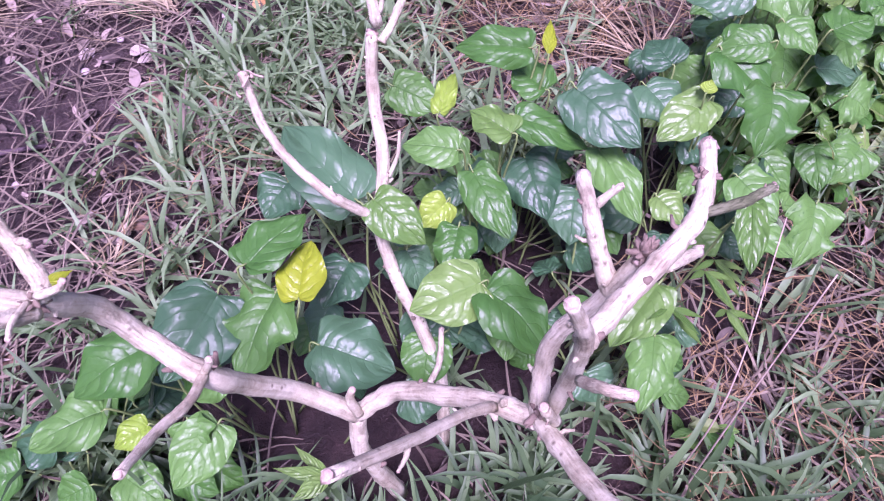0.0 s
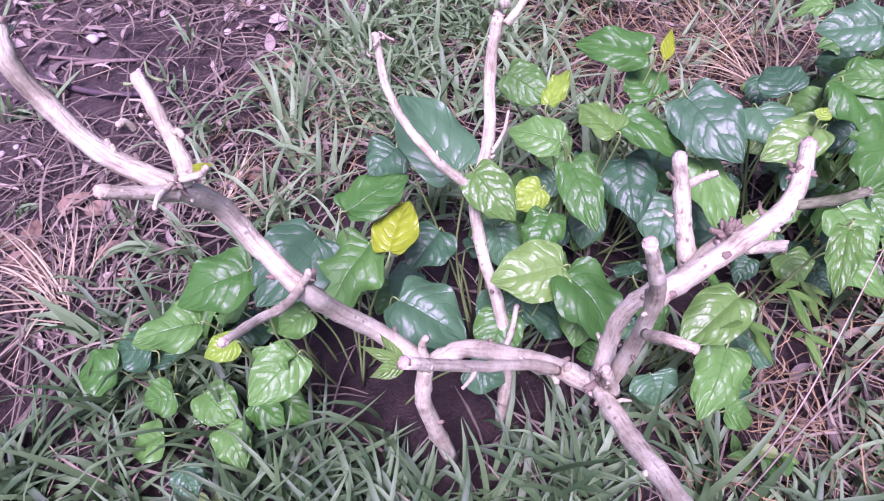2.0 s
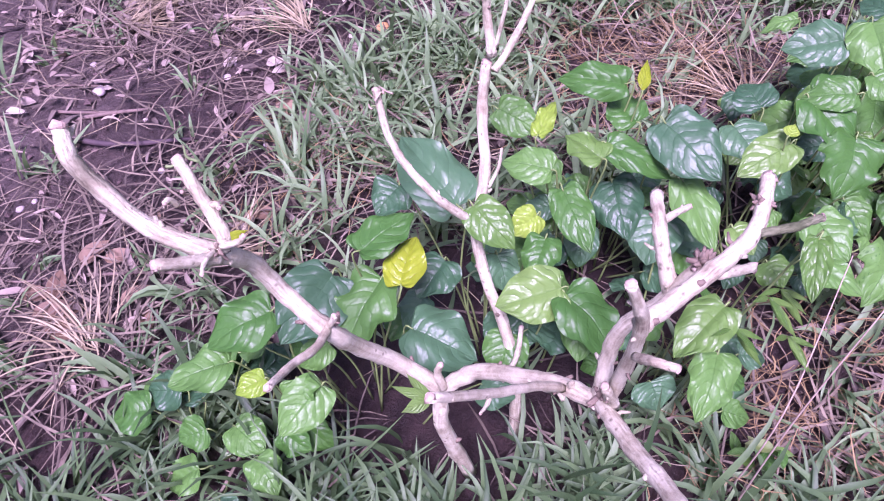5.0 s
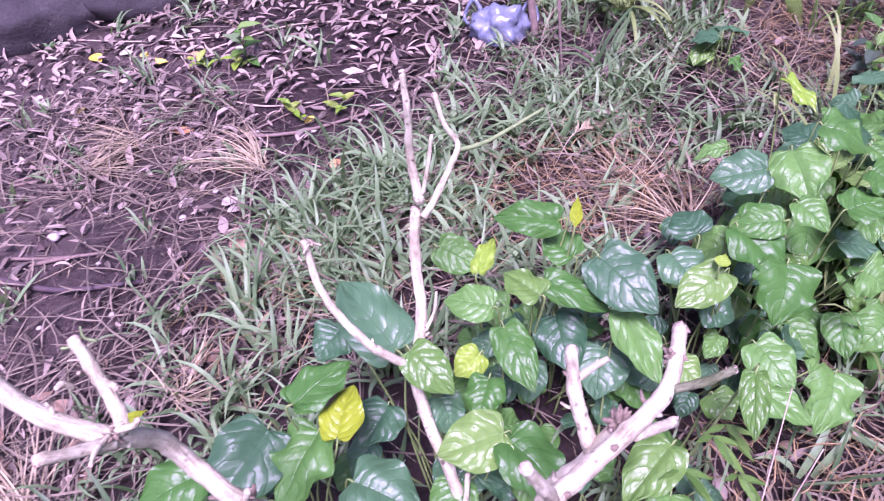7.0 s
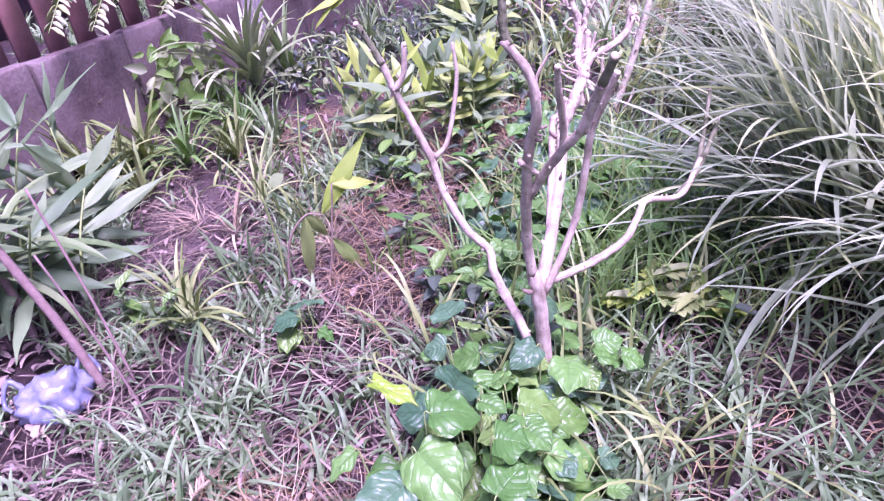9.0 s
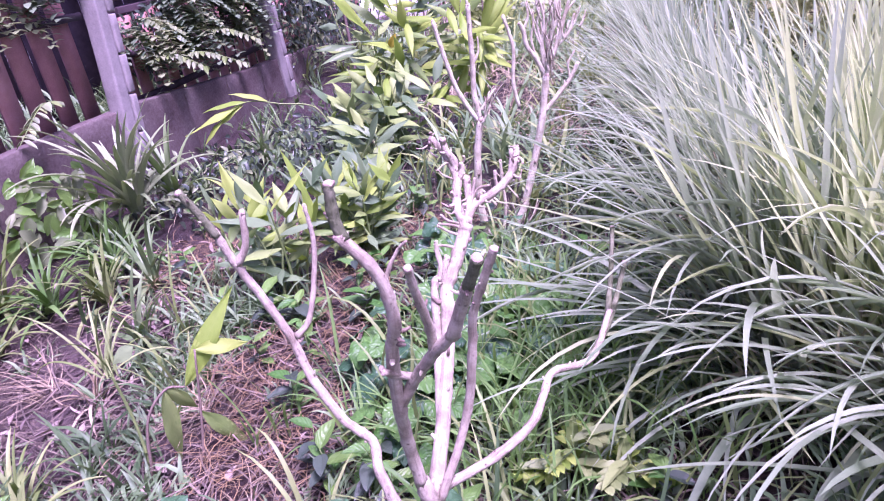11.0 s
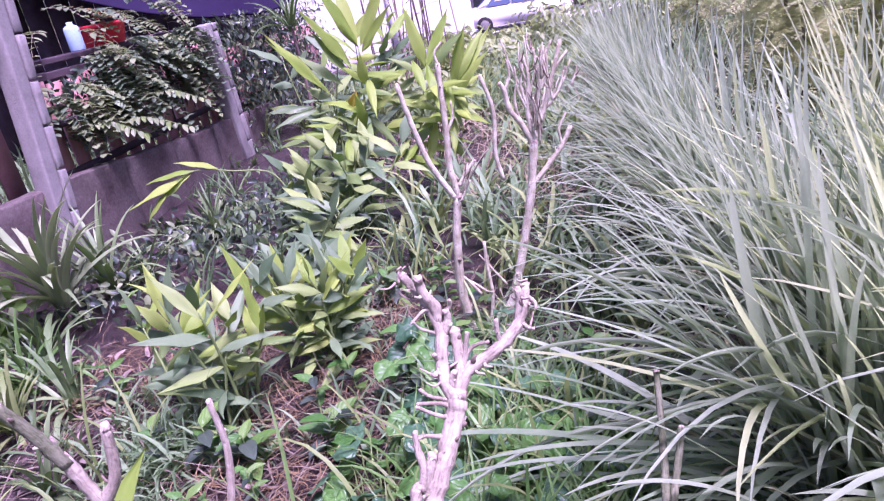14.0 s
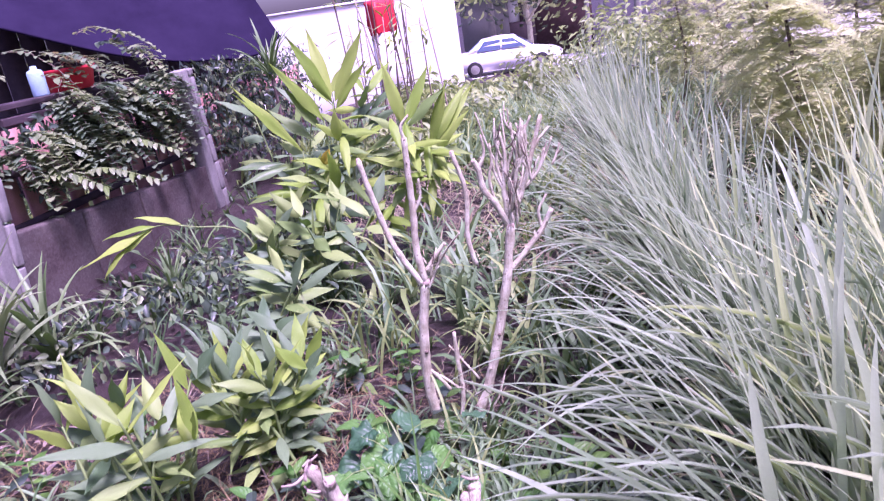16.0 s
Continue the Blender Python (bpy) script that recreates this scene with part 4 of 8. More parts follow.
limb(shrub_near, "stub", 0.0125, 0.01, [(0.297, 0.421, 0.734), (0.281, 0.444, 0.771), (0.271, 0.463, 0.796), (0.268, 0.517, 0.787)])
limb(shrub_near, "twig", 0.006, 0.005, [(0.275, 0.475, 0.792), (0.29, 0.495, 0.785), (0.308, 0.519, 0.771)])
limb(shrub_near, "stub", 0.0125, 0.007, [(0.257, 0.353, 0.587), (0.259, 0.342, 0.716), (0.253, 0.325, 0.821), (0.241, 0.313, 0.871), (0.227, 0.306, 0.912)])
limb(shrub_near, "branch", 0.0135, 0.011, [(0.254, 0.33, 0.812), (0.294, 0.379, 0.802), (0.333, 0.422, 0.805), (0.363, 0.463, 0.807), (0.374, 0.499, 0.813), (0.382, 0.54, 0.812)])
limb(shrub_near, "stub", 0.008, 0.008, [(0.332, 0.412, 0.797), (0.357, 0.438, 0.773), (0.381, 0.463, 0.748)])
limb(shrub_near, "greenwood", 0.007, 0.006, [(0.368, 0.463, 0.808), (0.401, 0.472, 0.815), (0.431, 0.49, 0.815)])
limb(shrub_near, "stub", 0.007, 0.006, [(0.254, 0.308, 0.788), (0.266, 0.286, 0.825), (0.285, 0.282, 0.827)])
limb(shrub_near, "branch", 0.016, 0.0125, [(0.145, 0.5, 0.03), (0.135, 0.56, 0.18), (0.103, 0.6, 0.275), (0.052, 0.667, 0.353), (0.032, 0.703, 0.422), (0.033, 0.776, 0.493), (0.016, 0.844, 0.573), (0.018, 0.87, 0.653)])
limb(shrub_near, "branch", 0.0115, 0.006, [(0.027, 0.87, 0.667), (0.013, 0.892, 0.743), (0.015, 0.892, 0.828), (0.011, 0.898, 0.895)])
limb(shrub_near, "branch", 0.009, 0.005, [(0.032, 0.86, 0.647), (0.047, 0.885, 0.663), (0.07, 0.935, 0.702), (0.076, 0.972, 0.715), (0.053, 0.981, 0.749), (0.037, 0.997, 0.795)])
limb(shrub_near, "shoot", 0.006, 0.004, [(0.073, 0.965, 0.705), (0.118, 1.003, 0.698), (0.162, 1.055, 0.696), (0.213, 1.109, 0.701)])
limb(shrub_near, "twig", 0.005, 0.004, [(0.031, 0.877, 0.681), (0.041, 0.891, 0.735), (0.045, 0.911, 0.775)])
limb(shrub_near, "branch", 0.011, 0.008, [(0.027, 0.702, 0.447), (-0.018, 0.686, 0.506), (-0.039, 0.684, 0.533), (-0.087, 0.709, 0.566), (-0.119, 0.733, 0.612), (-0.139, 0.766, 0.666)])
limb(shrub_near, "stub", 0.009, 0.007, [(0.266, 0.348, 0.585), (0.249, 0.334, 0.644), (0.242, 0.333, 0.664)])
limb(shrub_near, "stub", 0.005, 0.004, [(-0.176, 0.343, 0.816), (-0.153, 0.344, 0.829), (-0.145, 0.345, 0.839)])
limb(shrub_near, "stub", 0.004, 0.003, [(-0.182, 0.337, 0.815), (-0.179, 0.314, 0.826), (-0.175, 0.299, 0.828)])
limb(shrub_near, "stub", 0.005, 0.004, [(-0.229, 0.371, 0.839), (-0.232, 0.367, 0.852), (-0.233, 0.36, 0.854)])
limb(shrub_near, "stub", 0.006, 0.004, [(-0.203, 0.382, 0.83), (-0.192, 0.381, 0.836), (-0.185, 0.377, 0.836)])
limb(shrub_near, "stub", 0.006, 0.005, [(-0.096, 0.357, 0.643), (-0.085, 0.359, 0.664), (-0.082, 0.359, 0.675)])
limb(shrub_near, "stub", 0.01, 0.007, [(0.031, 0.413, 0.396), (0.022, 0.419, 0.432), (0.027, 0.423, 0.456)])
limb(shrub_near, "twig", 0.004, 0.002, [(0.121, 0.272, 0.728), (0.12, 0.258, 0.733), (0.115, 0.244, 0.739)])
limb(shrub_near, "twig", 0.008, 0.006, [(0.111, 0.515, 0.237), (0.131, 0.551, 0.265), (0.133, 0.592, 0.309)])
limb(shrub_near, "twig", 0.005, 0.003, [(0.043, 0.759, 0.477), (0.056, 0.78, 0.507), (0.058, 0.797, 0.536)])
limb(shrub_middle, "trunk", 0.024, 0.019, [(1.2, 1.52, 0.1), (1.175, 1.515, 0.35), (1.166, 1.512, 0.528), (1.16, 1.524, 0.602)])
limb(shrub_middle, "branch", 0.016, 0.01, [(1.185, 1.525, 0.12), (1.152, 1.526, 0.32), (1.136, 1.545, 0.44), (1.138, 1.608, 0.488), (1.145, 1.674, 0.535), (1.167, 1.726, 0.562), (1.133, 1.768, 0.616), (1.107, 1.818, 0.716), (1.098, 1.844, 0.8), (1.069, 1.87, 0.904), (1.043, 1.876, 0.98), (1.025, 1.884, 1.049)])
limb(shrub_middle, "greenwood", 0.0105, 0.0085, [(1.027, 1.882, 1.041), (1.008, 1.892, 1.093), (0.989, 1.9, 1.137)])
limb(shrub_middle, "stub", 0.01, 0.008, [(1.045, 1.874, 0.977), (1.066, 1.859, 1.015), (1.076, 1.854, 1.079)])
limb(shrub_middle, "twig", 0.009, 0.005, [(1.107, 1.84, 0.798), (1.144, 1.832, 0.836), (1.187, 1.835, 0.966), (1.188, 1.834, 1.058)])
limb(shrub_middle, "branch", 0.0155, 0.0105, [(1.158, 1.522, 0.597), (1.147, 1.517, 0.686), (1.122, 1.471, 0.826), (1.109, 1.428, 0.954), (1.107, 1.398, 1.013), (1.092, 1.387, 1.097), (1.058, 1.408, 1.163)])
limb(shrub_middle, "greenwood", 0.011, 0.009, [(1.063, 1.405, 1.155), (1.059, 1.409, 1.182), (1.059, 1.409, 1.209), (1.06, 1.407, 1.233)])
limb(shrub_middle, "twig", 0.007, 0.006, [(1.148, 1.459, 0.87), (1.117, 1.442, 0.898), (1.086, 1.425, 0.926)])
limb(shrub_middle, "branch", 0.013, 0.011, [(1.126, 1.475, 0.816), (1.144, 1.439, 0.877), (1.151, 1.375, 0.953), (1.159, 1.33, 0.999)])
limb(shrub_middle, "branch", 0.0125, 0.0105, [(1.157, 1.334, 0.993), (1.158, 1.297, 1.059), (1.153, 1.275, 1.092)])
limb(shrub_middle, "greenwood", 0.0105, 0.009, [(1.153, 1.275, 1.092), (1.149, 1.254, 1.119), (1.144, 1.232, 1.149)])
limb(shrub_middle, "stub", 0.0095, 0.007, [(1.152, 1.383, 0.945), (1.143, 1.367, 0.998), (1.123, 1.347, 1.057), (1.111, 1.335, 1.094), (1.1, 1.319, 1.127)])
limb(shrub_middle, "twig", 0.007, 0.006, [(1.146, 1.448, 0.873), (1.105, 1.44, 0.904), (1.089, 1.436, 0.926)])
limb(shrub_middle, "twig", 0.005, 0.002, [(1.098, 1.394, 1.069), (1.111, 1.389, 1.1), (1.124, 1.379, 1.125), (1.131, 1.367, 1.138)])
limb(shrub_middle, "branch", 0.011, 0.009, [(1.181, 1.511, 0.537), (1.263, 1.504, 0.689), (1.285, 1.483, 0.837), (1.285, 1.464, 0.918), (1.294, 1.424, 1.006), (1.298, 1.403, 1.05)])
limb(shrub_middle, "twig", 0.005, 0.004, [(1.303, 1.503, 0.936), (1.302, 1.473, 0.956), (1.294, 1.442, 0.962)])
limb(shrub_middle, "branch", 0.019, 0.017, [(1.164, 1.509, 0.524), (1.292, 1.608, 0.684), (1.36, 1.667, 0.785), (1.385, 1.695, 0.832), (1.411, 1.704, 0.863), (1.437, 1.711, 0.889), (1.467, 1.721, 0.924), (1.482, 1.729, 0.947)])
limb(shrub_middle, "branch", 0.011, 0.01, [(1.227, 1.558, 0.598), (1.325, 1.661, 0.758), (1.352, 1.694, 0.809), (1.374, 1.715, 0.85), (1.385, 1.714, 0.857)])
limb(shrub_middle, "stub", 0.009, 0.005, [(1.382, 1.712, 0.851), (1.394, 1.715, 0.878), (1.397, 1.725, 0.907), (1.401, 1.729, 0.929)])
limb(shrub_middle, "stub", 0.01, 0.008, [(1.39, 1.703, 0.846), (1.398, 1.708, 0.871), (1.408, 1.709, 0.895)])
limb(shrub_middle, "branch", 0.014, 0.008, [(1.475, 1.727, 0.939), (1.477, 1.746, 0.965), (1.486, 1.758, 0.99), (1.501, 1.769, 1.021), (1.504, 1.781, 1.04), (1.502, 1.8, 1.068), (1.496, 1.815, 1.087), (1.492, 1.826, 1.102)])
limb(shrub_middle, "stub", 0.011, 0.008, [(1.506, 1.777, 1.036), (1.506, 1.781, 1.06), (1.498, 1.787, 1.078), (1.495, 1.791, 1.098), (1.493, 1.787, 1.106)])
limb(shrub_middle, "branch", 0.012, 0.01, [(1.477, 1.725, 0.938), (1.5, 1.737, 0.973), (1.51, 1.747, 0.998), (1.517, 1.758, 1.021)])
limb(shrub_middle, "stub", 0.005, 0.004, [(1.494, 1.732, 0.961), (1.511, 1.734, 0.995), (1.521, 1.735, 1.023)])
limb(shrub_middle, "branch", 0.013, 0.009, [(1.48, 1.728, 0.944), (1.506, 1.73, 0.969), (1.538, 1.717, 0.983), (1.57, 1.705, 1.001), (1.595, 1.702, 1.023), (1.611, 1.706, 1.047), (1.619, 1.711, 1.062)])
limb(shrub_middle, "stub", 0.008, 0.006, [(1.589, 1.702, 1.017), (1.598, 1.704, 1.045), (1.6, 1.705, 1.064)])
limb(shrub_middle, "twig", 0.005, 0.004, [(1.558, 1.71, 0.995), (1.557, 1.713, 1.013), (1.559, 1.714, 1.032)])
limb(shrub_middle, "twig", 0.004, 0.003, [(1.508, 1.737, 0.982), (1.522, 1.73, 1.001), (1.538, 1.712, 1.008)])
limb(shrub_middle, "twig", 0.004, 0.003, [(1.592, 1.699, 1.017), (1.591, 1.684, 1.013), (1.591, 1.674, 1.015)])
limb(shrub_middle, "twig", 0.004, 0.003, [(1.615, 1.703, 1.046), (1.613, 1.689, 1.043), (1.606, 1.68, 1.039)])
limb(shrub_middle, "stub", 0.006, 0.005, [(1.475, 1.75, 0.968), (1.468, 1.75, 0.978), (1.461, 1.745, 0.981)])
limb(shrub_middle, "stub", 0.006, 0.004, [(1.485, 1.756, 0.986), (1.477, 1.758, 0.998), (1.473, 1.754, 1.005)])
limb(shrub_middle, "twig", 0.004, 0.003, [(1.51, 1.776, 1.039), (1.524, 1.767, 1.056), (1.522, 1.764, 1.066)])
limb(shrub_middle, "twig", 0.004, 0.002, [(1.511, 1.78, 1.045), (1.493, 1.787, 1.056), (1.466, 1.786, 1.048)])
limb(shrub_middle, "twig", 0.003, 0.002, [(1.497, 1.772, 1.021), (1.477, 1.783, 1.036), (1.47, 1.784, 1.048)])
limb(shrub_middle, "twig", 0.0045, 0.003, [(1.468, 1.727, 0.934), (1.449, 1.737, 0.945), (1.425, 1.746, 0.954)])
limb(shrub_middle, "twig", 0.0045, 0.003, [(1.461, 1.722, 0.921), (1.442, 1.731, 0.932), (1.421, 1.746, 0.951)])
limb(shrub_middle, "twig", 0.004, 0.003, [(1.471, 1.731, 0.94), (1.447, 1.744, 0.954), (1.436, 1.751, 0.969)])
limb(shrub_middle, "twig", 0.0045, 0.003, [(1.443, 1.716, 0.899), (1.423, 1.725, 0.911), (1.402, 1.732, 0.919)])
limb(shrub_middle, "twig", 0.004, 0.003, [(1.396, 1.699, 0.845), (1.382, 1.7, 0.851), (1.374, 1.697, 0.855)])
limb(shrub_middle, "stub", 0.008, 0.006, [(1.477, 1.731, 0.945), (1.481, 1.734, 0.967), (1.484, 1.73, 0.98)])
limb(shrub_middle, "stub", 0.008, 0.006, [(1.504, 1.766, 1.02), (1.514, 1.764, 1.041), (1.512, 1.764, 1.054)])
limb(shrub_middle, "branch", 0.0125, 0.008, [(1.202, 1.519, 0.558), (1.302, 1.481, 0.592), (1.386, 1.472, 0.621), (1.43, 1.482, 0.657), (1.48, 1.502, 0.678), (1.583, 1.499, 0.658), (1.688, 1.542, 0.705)])
limb(shrub_middle, "greenwood", 0.008, 0.0065, [(1.674, 1.536, 0.697), (1.759, 1.598, 0.752), (1.84, 1.662, 0.813)])
limb(shrub_middle, "greenwood", 0.009, 0.007, [(1.578, 1.503, 0.656), (1.681, 1.536, 0.687), (1.786, 1.581, 0.77)])
limb(shrub_far, "branch", 0.019, 0.015, [(2.343, 2.783, 0.169), (2.327, 2.795, 0.286), (2.314, 2.805, 0.414), (2.315, 2.804, 0.534), (2.327, 2.795, 0.667), (2.347, 2.78, 0.792)])
limb(shrub_far, "branch", 0.012, 0.009, [(2.347, 2.78, 0.792), (2.338, 2.786, 0.902), (2.345, 2.781, 1.004), (2.348, 2.779, 1.103), (2.352, 2.776, 1.223)])
limb(shrub_far, "branch", 0.011, 0.008, [(2.342, 2.784, 0.784), (2.304, 2.812, 0.873), (2.281, 2.829, 0.948), (2.259, 2.846, 1.072), (2.244, 2.857, 1.181)])
limb(shrub_far, "twig", 0.008, 0.006, [(2.355, 2.774, 0.827), (2.379, 2.756, 0.867), (2.405, 2.737, 0.902)])
limb(shrub_far, "branch", 0.017, 0.014, [(2.417, 2.727, 0.307), (2.456, 2.698, 0.402), (2.503, 2.663, 0.59), (2.541, 2.634, 0.77), (2.563, 2.617, 0.925)])
limb(shrub_far, "branch", 0.011, 0.008, [(2.563, 2.618, 0.916), (2.536, 2.638, 0.995), (2.512, 2.656, 1.045), (2.506, 2.661, 1.104), (2.496, 2.668, 1.131)])
limb(shrub_far, "branch", 0.01, 0.008, [(2.549, 2.628, 0.786), (2.602, 2.588, 0.855), (2.635, 2.563, 0.901), (2.661, 2.544, 0.956)])
limb(shrub_far, "branch", 0.01, 0.006, [(2.563, 2.617, 0.925), (2.597, 2.592, 1.02), (2.621, 2.574, 1.098), (2.657, 2.547, 1.226)])
limb(shrub_far, "branch", 0.009, 0.005, [(2.563, 2.617, 0.925), (2.574, 2.609, 1.008), (2.595, 2.593, 1.103), (2.615, 2.579, 1.218)])
limb(shrub_far, "branch", 0.008, 0.005, [(2.559, 2.621, 0.96), (2.558, 2.622, 1.044), (2.569, 2.613, 1.124), (2.562, 2.618, 1.197)])
limb(shrub_far, "twig", 0.005, 0.004, [(2.598, 2.591, 1.102), (2.592, 2.596, 1.152), (2.589, 2.598, 1.216)])
limb(shrub_far, "twig", 0.005, 0.004, [(2.624, 2.572, 1.105), (2.64, 2.559, 1.15), (2.672, 2.536, 1.192)])
limb(shrub_far, "branch", 0.008, 0.006, [(2.36, 2.77, 0.192), (2.393, 2.745, 0.396), (2.393, 2.745, 0.517), (2.394, 2.744, 0.614)])
limb(shrub_far, "twig", 0.006, 0.005, [(2.365, 2.766, 0.423), (2.342, 2.784, 0.468), (2.318, 2.801, 0.51)])
limb(shrub_far, "twig", 0.0055, 0.0035, [(2.563, 2.617, 0.925), (2.561, 2.619, 1.01), (2.54, 2.635, 1.097), (2.538, 2.636, 1.17)])
limb(shrub_far, "twig", 0.0055, 0.0035, [(2.536, 2.638, 0.995), (2.528, 2.644, 1.067), (2.538, 2.636, 1.122)])
limb(shrub_far, "twig", 0.0055, 0.0035, [(2.558, 2.622, 1.044), (2.548, 2.629, 1.112), (2.56, 2.62, 1.174)])
limb(shrub_far, "twig", 0.0055, 0.0035, [(2.594, 2.594, 1.087), (2.617, 2.577, 1.144), (2.62, 2.575, 1.206)])
limb(shrub_far, "twig", 0.0055, 0.0035, [(2.62, 2.575, 1.09), (2.61, 2.582, 1.164), (2.635, 2.564, 1.23)])
limb(shrub_far, "twig", 0.0055, 0.0035, [(2.574, 2.609, 1.008), (2.57, 2.612, 1.083), (2.589, 2.598, 1.149)])
limb(shrub_far, "twig", 0.0055, 0.0035, [(2.604, 2.587, 1.027), (2.641, 2.559, 1.077), (2.658, 2.546, 1.135)])
limb(shrub_far, "twig", 0.0055, 0.0035, [(2.506, 2.661, 1.104), (2.523, 2.648, 1.146), (2.521, 2.649, 1.198)])
limb(shrub_far, "twig", 0.0055, 0.0035, [(2.635, 2.563, 0.901), (2.631, 2.567, 0.954), (2.651, 2.551, 1.0)])
limb(shrub_far, "twig", 0.0055, 0.0035, [(2.352, 2.776, 1.223), (2.349, 2.778, 1.255), (2.368, 2.764, 1.282)])
limb(shrub_far, "twig", 0.0055, 0.0035, [(2.345, 2.781, 1.004), (2.366, 2.765, 1.05), (2.369, 2.763, 1.102)])
limb(shrub_far, "branch", 0.008, 0.007, [(2.472, 2.686, 0.82), (2.461, 2.694, 0.911), (2.471, 2.687, 1.045), (2.451, 2.702, 1.164)])


def twiglets(parent, around, spread, n, length, seed, fan=0.45):
    """Fine bare twigs, each with a fork, in a pruned crown."""
    rng = random.Random(seed)
    for i in range(n):
        a = Vector(around) + Vector((rng.gauss(0, spread[0]), rng.gauss(0, spread[1]), rng.gauss(0, spread[2])))
        d = Vector((rng.gauss(0, fan), rng.gauss(0, fan), 1)).normalized()
        L = length * rng.uniform(0.5, 1.2)
        mid = a + d * L * 0.5 + Vector((rng.gauss(0, 0.008), rng.gauss(0, 0.008), 0))
        twig = part("twig", tube_mesh("twig", [tuple(a), tuple(mid), tuple(a + d * L)], 0.0042, 0.0022, 5, 4, 0.1, i, 0.2), MAT["bark"], parent)
        e = Vector((rng.gauss(0, 0.8), rng.gauss(0, 0.8), 0.8)).normalized()
        part("bud", tube_mesh("bud", [tuple(mid), tuple(mid + e * L * 0.14), tuple(mid + (e + d * 0.5) * L * 0.3)], 0.0026, 0.0014, 5, 3), MAT["bud"], twig)


def crown_knob(parent, at, r, n, seed):
    """A rough dark knob of old scales where many shoots broke."""
    rng = random.Random(seed)
    knob = None
    for i in range(n):
        d = Vector((rng.gauss(0, 1), rng.gauss(0, 1), rng.gauss(0.4, 1))).normalized()
        c = Vector(at)
        ln = np.array([c + d * r * 0.2, c + d * r * 0.7, c + d * r * rng.uniform(1.0, 1.5)])
        v, f, uv = tube_arrays(ln, [r * 0.34, r * 0.26, r * 0.08], 6, 0.4, seed + i)
        ob = part("knob" if knob is None else "scale", mesh_from("scale", v, f, uv), MAT["bud"], knob or parent)
        knob = knob or ob


def dry_petioles(parent, at, n, length, seed, up=(0, 0, 1), mat="dry_stalk"):
    """Thin dried leaf stalks and bud tips that stick out of a pruned top."""
    rng = random.Random(seed)
    for i in range(n):
        d = (Vector(up) * 0.6 + Vector((rng.gauss(0, 1), rng.gauss(0, 1), rng.gauss(0, 0.6)))).normalized()
        c = Vector(at) + Vector((rng.gauss(0, 1), rng.gauss(0, 1), rng.gauss(0, 2.2))) * 0.010
        L = length * rng.uniform(0.5, 1.2)
        side = d.orthogonal() * L * rng.uniform(-0.25, 0.25)
        part("petiole", tube_mesh("petiole", [tuple(c), tuple(c + d * L * 0.5 + side), tuple(c + d * L)], 0.0022, 0.001, 5, 3), MAT[mat if i % 3 else "green_bark"], parent)


crown_knob(shrub_near, (0.318, 0.432, 0.785), 0.014, 30, 5)
crown_knob(shrub_near, (0.372, 0.50, 0.812), 0.012, 14, 6)
crown_knob(shrub_near, (0.250, 0.358, 0.585), 0.016, 14, 7)
crown_knob(shrub_near, (-0.183, 0.343, 0.808), 0.012, 12, 8)
dry_petioles(shrub_near, (-0.230, 0.402, 0.862), 4, 0.02, 9)
dry_petioles(shrub_near, (-0.137, 0.764, 0.66), 6, 0.018, 10)
dry_petioles(shrub_middle, (1.49, 1.815, 1.085), 9, 0.026, 11)
dry_petioles(shrub_middle, (1.478, 1.745, 0.965), 8, 0.024, 12)
dry_petioles(shrub_middle, (1.60, 1.703, 1.03), 5, 0.022, 13)
dry_petioles(shrub_middle, (1.617, 1.708, 1.055), 5, 0.02, 14)
dry_petioles(shrub_middle, (1.40, 1.71, 0.87), 4, 0.022, 15)
twiglets(shrub_far, (2.57, 2.61, 0.97), (0.03, 0.02, 0.05), 13, 0.2, 16, 0.22)
twiglets(shrub_far, (2.60, 2.59, 1.10), (0.04, 0.03, 0.04), 10, 0.12, 17, 0.25)
twiglets(shrub_far, (2.36, 2.77, 0.80), (0.02, 0.015, 0.03), 5, 0.12, 18)
twiglets(shrub_far, (2.42, 2.72, 0.40), (0.03, 0.03, 0.08), 8, 0.16, 19, 0.9)

# ---- betel plants ----
def betel(at, label="low plant with glossy heart-shaped green leaves"):
    return thing("betel_plant", (at[0], at[1], float(ground_z(*at))), label, "plant", "heart-leaved plants")


leaf_count = [0]


